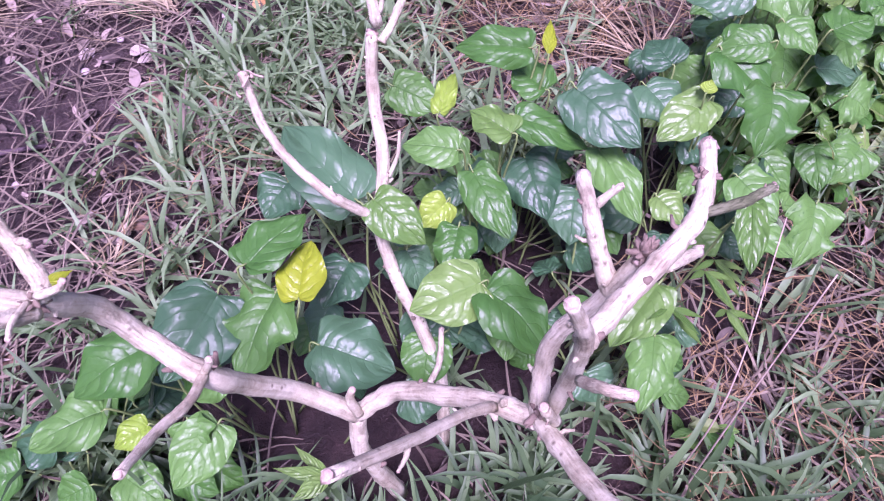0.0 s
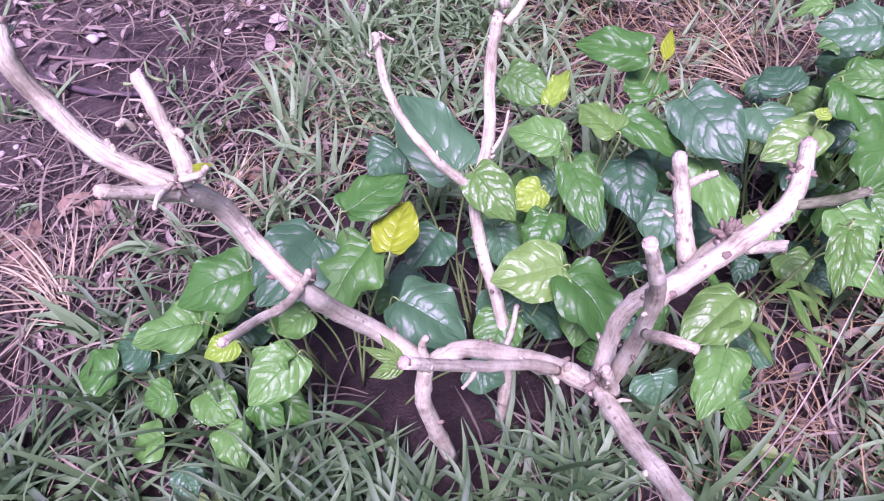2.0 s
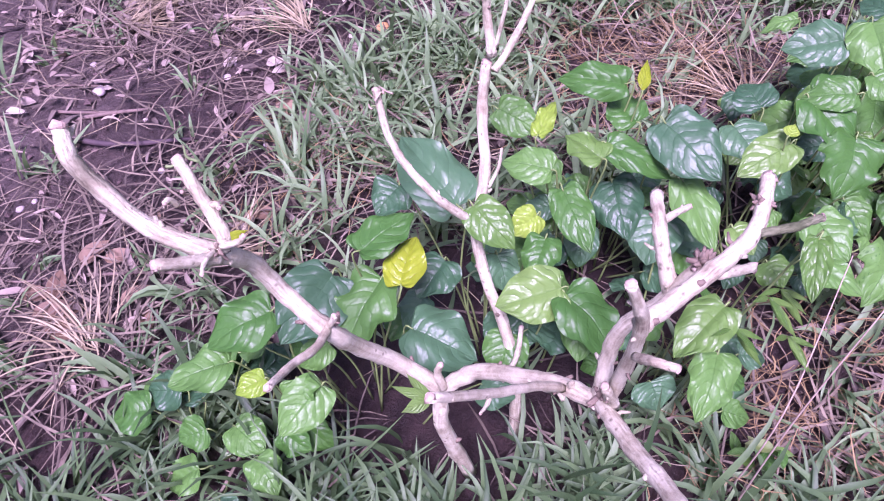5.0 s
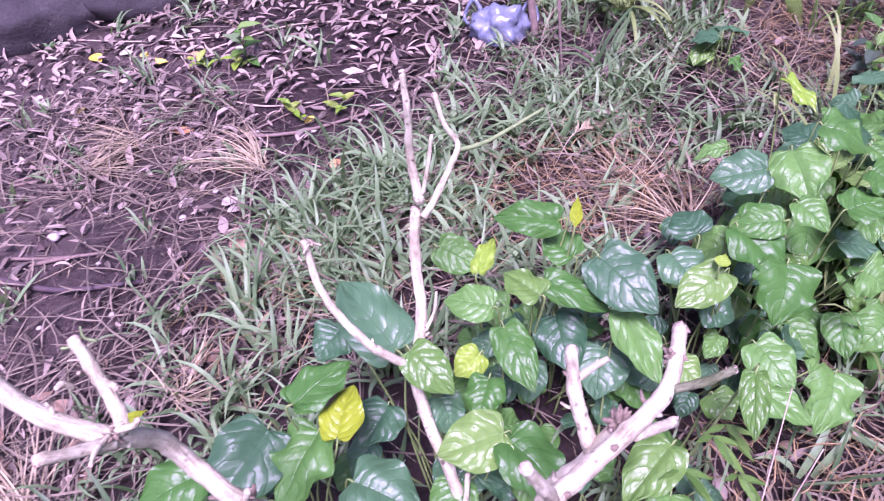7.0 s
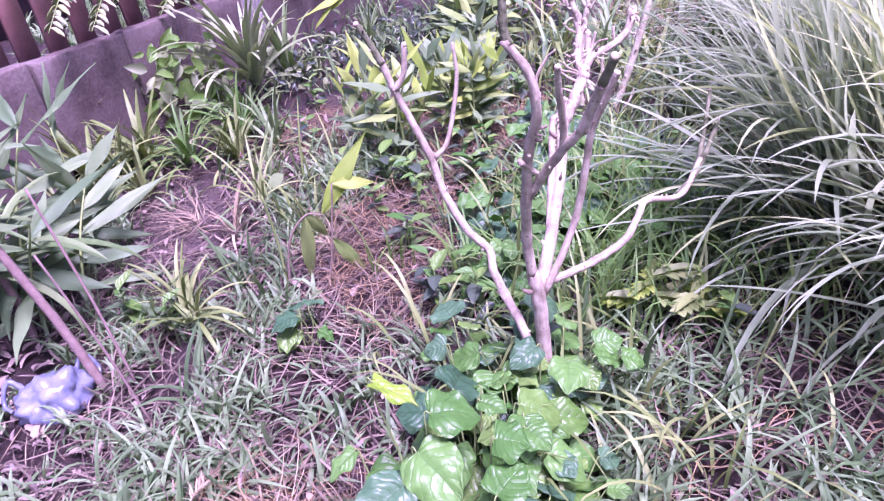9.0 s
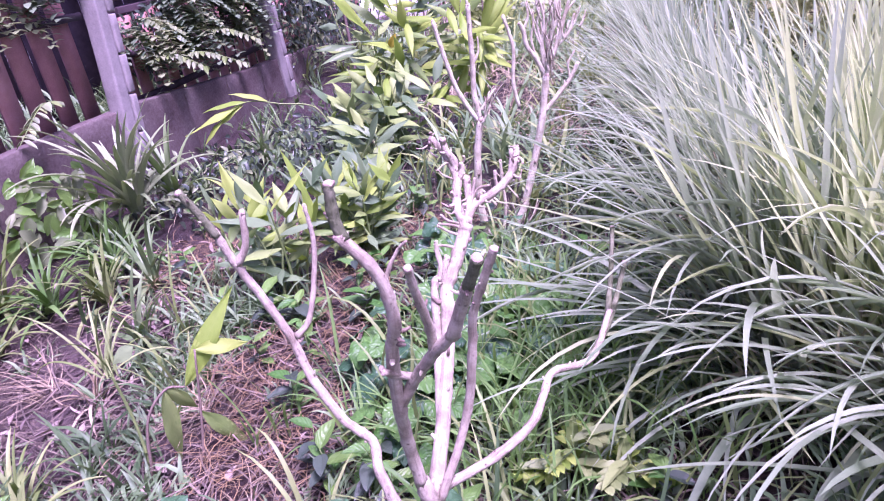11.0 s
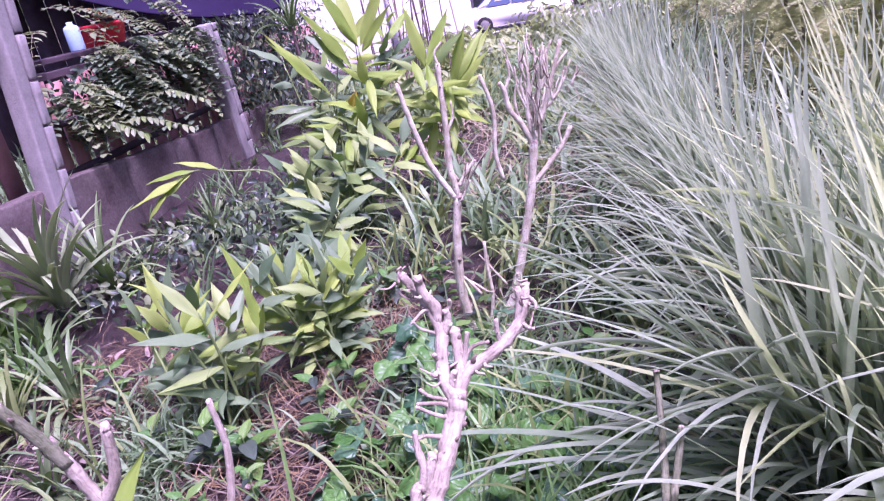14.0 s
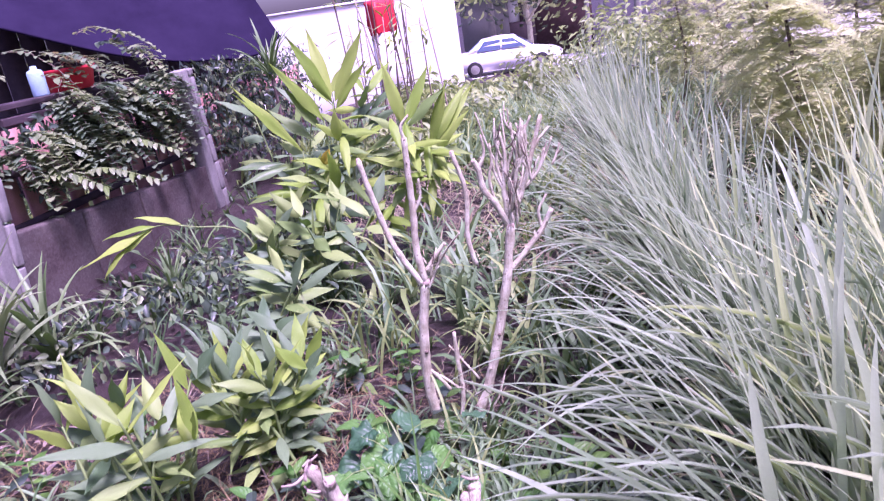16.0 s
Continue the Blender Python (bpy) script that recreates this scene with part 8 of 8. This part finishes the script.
stake((0.15, 2.48, 0.08), (0.02, 2.66, 0.62), 0.016, "weathered thin wooden stake in the soil")
stake((0.26, 2.18, 0.08), (0.16, 2.30, 0.68), 0.004, "thin dry upright stalk")
stake((0.24, 2.42, 0.08), (0.17, 2.62, 0.75), 0.005, "thin dry upright stalk")


def twig_on_soil(x, y, heading, length, r, mat="dry_stalk"):
    z = float(ground_z(x, y)) + r
    c, s = math.cos(heading), math.sin(heading)
    bend = random.uniform(-0.12, 0.12) * length
    pts = [(x, y, z), (x + c * length / 2 - s * bend, y + s * length / 2 + c * bend, float(ground_z(x + c * length / 2, y + s * length / 2)) + r + 0.004), (x + c * length, y + s * length, float(ground_z(x + c * length, y + s * length)) + r)]
    tagged(part("twig", tube_mesh("twig", pts, r, r * 0.6, 7, 5, 0.1, int(abs(x * 99))), MAT[mat], None), "thin dry twig lying on the soil", "twig", "twigs on the soil")


for x, y, h, L, r in ((-1.65, 1.62, 0.5, 0.75, 0.006), (-1.40, 1.213, 0.03, 0.50, 0.011), (-1.626, 1.629, 0.45, 0.40, 0.006), (-1.543, 1.524, 0.44, 0.25, 0.005), (-1.392, 1.297, 0.09, 0.22, 0.006), (-1.622, 1.258, -0.18, 0.16, 0.004), (-0.823, 0.23, 1.6, 0.27, 0.006), (-1.267, 0.706, 0.16, 0.2, 0.004), (-1.096, 0.44, 0.14, 0.3, 0.004), (-1.0, 1.9, 0.2, 0.7, 0.008), (-1.35, 1.25, 0.3, 0.28, 0.008), (-1.0, 1.75, 0.5, 0.9, 0.004), (-1.2, 2.2, 0.15, 0.9, 0.003), (-1.7, 1.35, 0.2, 0.4, 0.005), (-0.95, 2.1, 1.0, 0.5, 0.004), (-1.2, 0.85, 1.9, 0.35, 0.004), (-0.8, 2.6, 0.2, 0.7, 0.004), (-1.0, 0.75, 0.1, 0.4, 0.005)):
    twig_on_soil(x, y, h, L, r, "dark_wood" if r > 0.009 else "old_wood")


for x0, y0, x1, y1 in ((-1.675, 2.678, -1.492, 2.871), (-1.941, 2.599, -1.117, 2.59), (-1.28, 2.457, -0.437, 2.6), (-0.978, 2.108, -0.622, 2.081), (-1.03, 1.726, -0.999, 2.091), (-1.645, 1.623, -1.168, 1.855), (-0.864, 1.984, -0.491, 1.706), (-1.478, 2.838, -1.225, 2.329), (-1.599, 2.559, -1.484, 2.344)):
    twig_on_soil(x0, y0, math.atan2(y1 - y0, x1 - x0), math.hypot(x1 - x0, y1 - y0), 0.004, "dry_stalk")


def dry_tuft(x, y, n, length, heading, fan, seed):
    """A bundle of dead grass lying fanned out on the soil."""
    rng = np.random.default_rng(seed)
    base = np.stack([x + rng.normal(size=n) * 0.02, y + rng.normal(size=n) * 0.02, ground_z(x, y) + rng.uniform(0.005, 0.04, n)], -1)
    v, f, uv = ribbons(base, heading + rng.normal(size=n) * fan, rng.uniform(1.0, 1.5, n), length * rng.uniform(0.5, 1.2, n), rng.uniform(0.002, 0.0055, n), rng.uniform(0.1, 0.6, n), 5, 1.3, 0.2, 0.2)
    tagged(part("dry_tuft", mesh_from("dry_tuft", v, f, uv), MAT["straw"], None), "fanned tuft of tan dead grass on the soil", "dry grass", "dead tufts")


for k, (x, y, n, L, h, fan) in enumerate(((-0.70, 1.70, 46, 0.22, 2.7, 0.5), (-1.35, 1.72, 40, 0.26, 0.5, 0.5), (-1.22, 1.85, 34, 0.25, 3.6, 0.6), (-0.86, 0.55, 34, 0.22, 2.4, 0.9), (-0.62, 0.86, 30, 0.2, 0.6, 1.0), (0.62, 3.25, 30, 0.24, 2.6, 0.9), (0.45, 1.62, 30, 0.25, 1.2, 1.2), (0.93, 2.1, 26, 0.2, 0.6, 1.2), (1.0, 2.65, 26, 0.2, 2.4, 1.2), (0.60, 1.45, 30, 0.28, 2.0, 0.8))):
    dry_tuft(x, y, n, L, h, fan, 500 + k)


def tall_stalk(points, label):
    ob = part("grass_stalk", tube_mesh("grass_stalk", points, 0.0018, 0.0010, 5, 6), MAT["dry_stalk"], None)
    tagged(ob, label, "grass stalk", "tall grass stalks")


tall_stalk([(0.545, 0.44, 0.04), (0.562, 0.50, 0.33), (0.615, 0.694, 0.506)], "long thin pale grass stalk")
tall_stalk([(0.56, 0.42, 0.04), (0.545, 0.45, 0.40), (0.582, 0.521, 0.63)], "long thin pale grass stalk")


def seed_head():
    """A dry plume of grass seed bent down to the soil."""
    rng = np.random.default_rng(52)
    pts = [(0.24, 1.70, float(ground_z(0.24, 1.70))), (0.29, 1.77, 0.16), (0.35, 1.84, 0.15), (0.43, 1.93, 0.12)]
    stem = part("grass_stalk", tube_mesh("grass_stalk", pts, 0.0018, 0.0008, 5, 8), MAT["dry_stalk"], None)
    tagged(stem, "dry grass stalk with a feathery seed plume", "grass stalk", "tall grass stalks")
    line = smooth_line(pts, 24)[30:]
    n = 110
    k = rng.integers(0, len(line), n)
    v, f, uv = ribbons(line[k], 0.85 + rng.choice([-1, 1], n) * rng.uniform(0.3, 0.9, n), rng.uniform(0.9, 1.6, n), rng.uniform(0.018, 0.045, n), rng.uniform(0.0015, 0.003, n), rng.uniform(0.1, 0.7, n), 3)
    tagged(part("seed_plume", mesh_from("seed_plume", v, f, uv), MAT["straw"], stem, "feathery tan seed plume"), kind="stuff")


seed_head()


def pebbles():
    rng = np.random.default_rng(31)
    for i in range(26):
        x, y = rng.uniform(-1.7, -0.4), rng.uniform(0.9, 2.4)
        if i == 0:
            x, y = -1.30, 1.40
        r = rng.uniform(0.006, 0.013) if i else 0.02
        bm = bmesh.new()
        bmesh.ops.create_icosphere(bm, subdivisions=2, radius=r)
        for v in bm.verts:
            v.co *= 1 + 0.3 * noise.noise(v.co / r * 1.3 + Vector((i * 3, 0, 0)))
            v.co.z *= 0.6
        for f in bm.faces:
            f.smooth = True
        o = tagged(part("pebble", bm, MAT["pebble"], None), "small pale pebble on the soil", "pebble", "pebbles")
        o.matrix_basis = Matrix.Translation((x, y, float(ground_z(x, y)) + r * 0.4))


pebbles()


def petal():
    ob = part("flower", leaf_mesh("flower", oval, 7, 7, 0.5, 0.4, 0.0, 0.1, 0.0, 77), MAT["magenta"], None)
    ob.matrix_basis = orient((0.11, 0.60, 0.16), (0.15, 0.62, 0.19), (0, -0.4, 1), 0.04, 0.03)
    tagged(ob, "small fallen magenta petal under the shrub", "petal")


petal()


def soft(d, w):
    return 1 / (1 + np.exp(np.clip(d / w, -40, 40)))


def blob(x, y, cx, cy, rx, ry):
    return soft(np.hypot((x - cx) / rx, (y - cy) / ry) - 1, 0.15)


def bare(x, y):
    """How bare the soil is, from 0 to 1."""
    left = soft(x + 0.80 + 0.18 * np.sin(4 * y), 0.08) * soft(-(y - 0.55), 0.1) * soft(-(x + 2.6 + 0.3 * np.sin(3 * y)), 0.12)
    back = soft(-(y - 2.12 - 0.1 * np.sin(5 * x)), 0.08) * soft(x - 0.12, 0.08)
    return np.clip(left + back + blob(x, y, 0.62, 3.2, 0.36, 0.42) + 0.7 * blob(x, y, 1.15, 3.65, 0.4, 0.45) + 0.5 * blob(x, y, -0.6, 0.75, 0.35, 0.2) + 0.6 * blob(x, y, -0.85, 0.40, 0.3, 0.35) + 0.9 * blob(x, y, -0.95, 1.72, 0.42, 0.42) + 0.7 * blob(x, y, -0.45, 2.02, 0.4, 0.24), 0, 1)


def rusty(x, y):
    return np.clip(blob(x, y, 0.36, 1.55, 0.34, 0.26) + blob(x, y, 1.12, 2.42, 0.24, 0.34) + blob(x, y, 2.0, 3.05, 0.45, 0.42) + 0.9 * blob(x, y, 1.55, 3.62, 0.5, 0.36) + blob(x, y, 1.4, 2.6, 0.3, 0.3) + 0.8 * blob(x, y, 0.80, 0.62, 0.3, 0.3) + 0.3 * blob(x, y, 1.35, 0.95, 0.4, 0.35) + 0.35 * blob(x, y, -0.45, 1.15, 0.25, 0.2), 0, 1)


def leafy(x, y):
    return np.clip(blob(x, y, -0.15, 0.53, 0.36, 0.22) + blob(x, y, 0.12, 0.72, 0.28, 0.25) + blob(x, y, 0.62, 1.02, 0.3, 0.28) + blob(x, y, 0.9, 1.35, 0.22, 0.2) + 0.8 * blob(x, y, 1.75, 2.15, 0.35, 0.3), 0, 1)


def scatter(rng, n, box):
    return rng.uniform(box[0], box[1], n), rng.uniform(box[2], box[3], n)


def build_grass():
    rng = np.random.default_rng(41)
    sets = []
    for box, n, size, wide in (((-8.0, 11.0, -7.0, 11.0), 12000, 1.9, 1.3), ((-1.2, 1.2, -0.5, 0.55), 1300, 1.2, 1.0), ((0.5, 1.9, 0.2, 1.4), 260, 1.3, 0.8), ((-2.0, 2.4, 0.4, 3.6), 8200, 0.85, 1.5), ((0.2, 5.5, 0.4, 7.0), 2000, 1.25, 1.2), ((2.0, 12.0, 0.0, 12.0), 2600, 1.8, 1.3), ((-0.75, 0.45, 1.1, 2.3), 480, 1.1, 1.3)):
        x, y = scatter(rng, n, box)
        patch = np.sin(9 * x + 2 + np.sin(5 * y)) * np.sin(8 * y + 1 + np.sin(6 * x)) + 0.6 * np.sin(23 * x + 4) * np.sin(21 * y) + rng.normal(size=n) * 0.4
        p = (1 - 0.96 * bare(x, y)) * (1 - 0.93 * rusty(x, y)) * (1 - 0.93 * leafy(x, y)) * np.where(patch > -0.05, 1.0, 0.10) * (1 - 0.5 * blob(x, y, 0.5, 2.15, 0.8, 0.6)) * (1 - 0.9 * blob(x, y, 1.75, 1.22, 0.28, 0.28))
        inside = (x > -2.6) & (x < 2.6) & (y > -0.7) & (y < 4.4)
        by_wall = (x > 0.4) & (x < 4.3) & (y > 4.2) & (y < 7.2)
        keep = (rng.uniform(size=n) < p) & ~((inside | by_wall) & (size > 1.5)) & ~(by_wall & (rng.uniform(size=n) < 0.4))
        x, y = x[keep], y[keep]
        m = len(x)
        per = rng.integers(4, 10, m)
        tx, ty = np.repeat(x, per), np.repeat(y, per)
        k = len(tx)
        face = np.repeat(rng.uniform(0, 6.28, m), per)
        tall = np.repeat(rng.uniform(0.55, 1.35, m) * (1 + 0.35 * (x > 1.1)) * np.where((x > 0.4) & (x < 4.3) & (y > 4.2) & (y < 7.2), 0.6, 1.0), per)
        bx, by = tx + rng.normal(size=k) * 0.018, ty + rng.normal(size=k) * 0.018
        base = np.stack([bx, by, ground_z(bx, by) - 0.004], -1)
        sets.append(ribbons(base, face + rng.normal(size=k) * 1.3, np.abs(rng.normal(size=k)) * 0.45 + 0.08, rng.uniform(0.07, 0.20, k) * tall * size, rng.uniform(0.005, 0.013, k) * size * wide, rng.uniform(0.3, 2.1, k), 5, 1.4, 0.25, 0.25, 0.8))
    x, y = rng.uniform(0.9, 2.6, 620), rng.uniform(1.0, 3.6, 620)
    keep = (rusty(x, y) < 0.4) & (bare(x, y) < 0.4)
    x, y = x[keep], y[keep]
    k = len(x)
    sets.append(ribbons(np.stack([x, y, ground_z(x, y) - 0.004], -1), rng.uniform(0, 6.28, k), np.abs(rng.normal(size=k)) * 0.35 + 0.05, rng.uniform(0.18, 0.46, k), rng.uniform(0.006, 0.014, k), rng.uniform(0.3, 1.9, k), 7, 1.7, 0.2, 0.2, 0.8))
    m = 90
    x, y = np.repeat(1.72 + rng.normal(size=m) * 0.22, 6), np.repeat(1.92 + rng.normal(size=m) * 0.26, 6)
    x, y = x + rng.normal(size=m * 6) * 0.015, y + rng.normal(size=m * 6) * 0.015
    k = len(x)
    sets.append(ribbons(np.stack([x, y, ground_z(x, y) - 0.004], -1), rng.uniform(0, 6.28, k), np.abs(rng.normal(size=k)) * 0.3 + 0.05, rng.uniform(0.16, 0.40, k), rng.uniform(0.006, 0.012, k), rng.uniform(0.3, 1.8, k), 7, 1.7, 0.2, 0.2, 0.8))
    # second, third and fifth sets use the grass colour with shade put in
    joined("grass", sets, (MAT["grass"], MAT["grass_shaded"], MAT["grass_shaded"], MAT["grass"], MAT["grass_shaded"], MAT["grass_sunny"], MAT["grass"], MAT["grass_sunny"], MAT["grass_fresh"]), "short tufted grey-green grass", "grass")


def lying(rng, x, y, length, width, up, mats, name, label, category, seg=4, fold=0.25, bend=0.6):
    k = len(x)
    base = np.stack([x, y, ground_z(x, y) + rng.uniform(0.002, up, k)], -1)
    s = ribbons(base, rng.uniform(0, 6.28, k), 1.57 + rng.normal(size=k) * 0.16 - bend / 2.5, length, width, rng.uniform(0, bend, k), seg, 1.2, rng.normal() * 0.4, fold, 0.9, 0.35)
    joined(name, [s], (mats,), label, category)


def matted(x, y):
    """Where dark dead stalks lie thick."""
    return np.clip(blob(x, y, -0.90, 0.72, 0.36, 0.36) + blob(x, y, -1.25, 1.85, 0.5, 0.28) + 0.5 * blob(x, y, -0.62, 1.30, 0.3, 0.45) + 0.3 * blob(x, y, 0.1, 0.3, 0.9, 0.3) + 0.7 * blob(x, y, 0.9, 0.8, 0.4, 0.4) + 0.8 * blob(x, y, 0.7, 3.0, 0.5, 0.6) + 0.6 * blob(x, y, 0.2, 1.4, 0.6, 0.5) + 0.8 * blob(x, y, 0.5, 2.0, 0.8, 0.5) + 0.5 * blob(x, y, 1.6, 2.2, 0.8, 0.7) + 0.32 * blob(x, y, -1.25, 1.45, 0.6, 0.7) + 0.2 * blob(x, y, 1.6, 1.0, 0.5, 0.5), 0, 1)


def build_litter():
    rng = np.random.default_rng(43)
    x, y = scatter(rng, 19000, (-3.2, 1.6, 0.2, 4.2))
    keep = rng.uniform(size=len(x)) < (bare(x, y) * (0.02 + 0.45 * soft(-(y - 1.78 + 0.25 * np.sin(3 * x)), 0.16)) + 0.10 * matted(x, y)) * (1 - 0.8 * blob(x, y, 0.62, 3.2, 0.5, 0.55)) * (y < 4.0 + 0.56 * x)
    x, y = x[keep], y[keep]
    lying(rng, x, y, rng.uniform(0.025, 0.085, len(x)), rng.uniform(0.008, 0.026, len(x)), 0.022, MAT["litter"], "leaf_litter", "small dry pinkish-brown leaves covering the soil", "leaf litter", 5, 0.7, 1.1)
    x, y = scatter(rng, 5200, (-2.4, 0.9, 0.6, 3.6))
    keep = rng.uniform(size=len(x)) < bare(x, y) * (0.02 + 0.13 * soft(-(y - 2.15), 0.1)) * (1 - 0.9 * blob(x, y, 0.62, 3.2, 0.5, 0.55)) * (y < 4.0 + 0.56 * x)
    x, y = x[keep], y[keep]
    lying(rng, x, y, rng.uniform(0.035, 0.075, len(x)), rng.uniform(0.016, 0.036, len(x)), 0.024, MAT["litter_pale"], "pale_leaf_litter", "larger pale curled dry leaves on the soil", "leaf litter", 5, 0.45)
    x, y = scatter(rng, 22000, (-2.2, 2.6, -0.2, 3.8))
    keep = rng.uniform(size=len(x)) < np.clip(matted(x, y) + 0.45 * (1 - bare(x, y)) * soft(-(y - 0.6), 0.1), 0, 1) * (1 - 0.8 * leafy(x, y)) * 0.85
    x, y = x[keep], y[keep]
    lying(rng, x, y, rng.uniform(0.06, 0.30, len(x)), rng.uniform(0.002, 0.007, len(x)), 0.03, MAT["mud_stalk"], "dead_stalk_mat", "matted purple-brown dead stalks on the soil", "straw", 4, 0.2, 0.5)
    x, y = scatter(rng, 9000, (-2.2, 4.0, -0.4, 5.0))
    keep = rng.uniform(size=len(x)) < (0.30 - 0.22 * bare(x, y)) * (0.25 + 0.75 * soft(-(y - 0.75), 0.1))
    x, y = x[keep], y[keep]
    lying(rng, x, y, rng.uniform(0.05, 0.22, len(x)), rng.uniform(0.0015, 0.004, len(x)), 0.03, MAT["straw"], "dry_stalks", "thin dry grass stalks strewn on the ground", "straw", 3, 0.0, 0.5)
    x, y = scatter(rng, 9000, (3.2, 9.0, 0.6, 5.5))
    lying(rng, x, y, rng.uniform(0.10, 0.4, len(x)), rng.uniform(0.004, 0.010, len(x)), 0.12, MAT["straw"], "dry_straw", "pale dry straw under the feathery bushes", "straw", 3, 0.0, 0.9)
    x, y = scatter(rng, 30000, (-1.0, 2.8, -0.1, 4.1))
    keep = rng.uniform(size=len(x)) < rusty(x, y) * 1.0
    x, y = x[keep], y[keep]
    lying(rng, x, y, rng.uniform(0.05, 0.17, len(x)), rng.uniform(0.0012, 0.0036, len(x)), 0.07, MAT["rusty_straw"], "rusty_straw", "matted rusty-red dead straw", "straw", 3, 0.0, 0.7)


def soil_crumbs():
    rng = np.random.default_rng(47)
    x, y = scatter(rng, 9000, (-2.4, 1.3, 0.3, 4.0))
    keep = rng.uniform(size=len(x)) < bare(x, y) * 0.8 * (y < 4.0 + 0.56 * x)
    x, y = x[keep], y[keep]
    n = len(x)
    r = rng.gamma(2.0, 0.0016, n) + 0.0015
    d = np.array([[1, 0, 0], [-1, 0, 0], [0, 1, 0], [0, -1, 0], [0, 0, 1], [0, 0, -1]], float)
    v = d[None] * r[:, None, None] * rng.uniform(0.6, 1.3, (n, 6, 1)) * np.array([1.2, 1.0, 0.7])
    a = rng.uniform(0, 6.28, n)[:, None]
    v = np.stack([v[..., 0] * np.cos(a) - v[..., 1] * np.sin(a), v[..., 0] * np.sin(a) + v[..., 1] * np.cos(a), v[..., 2]], -1)
    v += np.stack([x, y, ground_z(x, y) + r * 0.3], -1)[:, None]
    one = np.array([[0, 2, 4], [2, 1, 4], [1, 3, 4], [3, 0, 4], [2, 0, 5], [1, 2, 5], [3, 1, 5], [0, 3, 5]])
    f = (one[None] + (np.arange(n) * 6)[:, None, None]).reshape(-1, 3)
    me = mesh_from("soil_crumbs", v.reshape(-1, 3), f, np.zeros((n * 6, 2)), False)
    tagged(part("soil_crumbs", me, MAT["crumb"], None), "small crumbs of dark purple-brown soil", "soil", "", "stuff")


soil_crumbs()
build_litter()
build_grass()
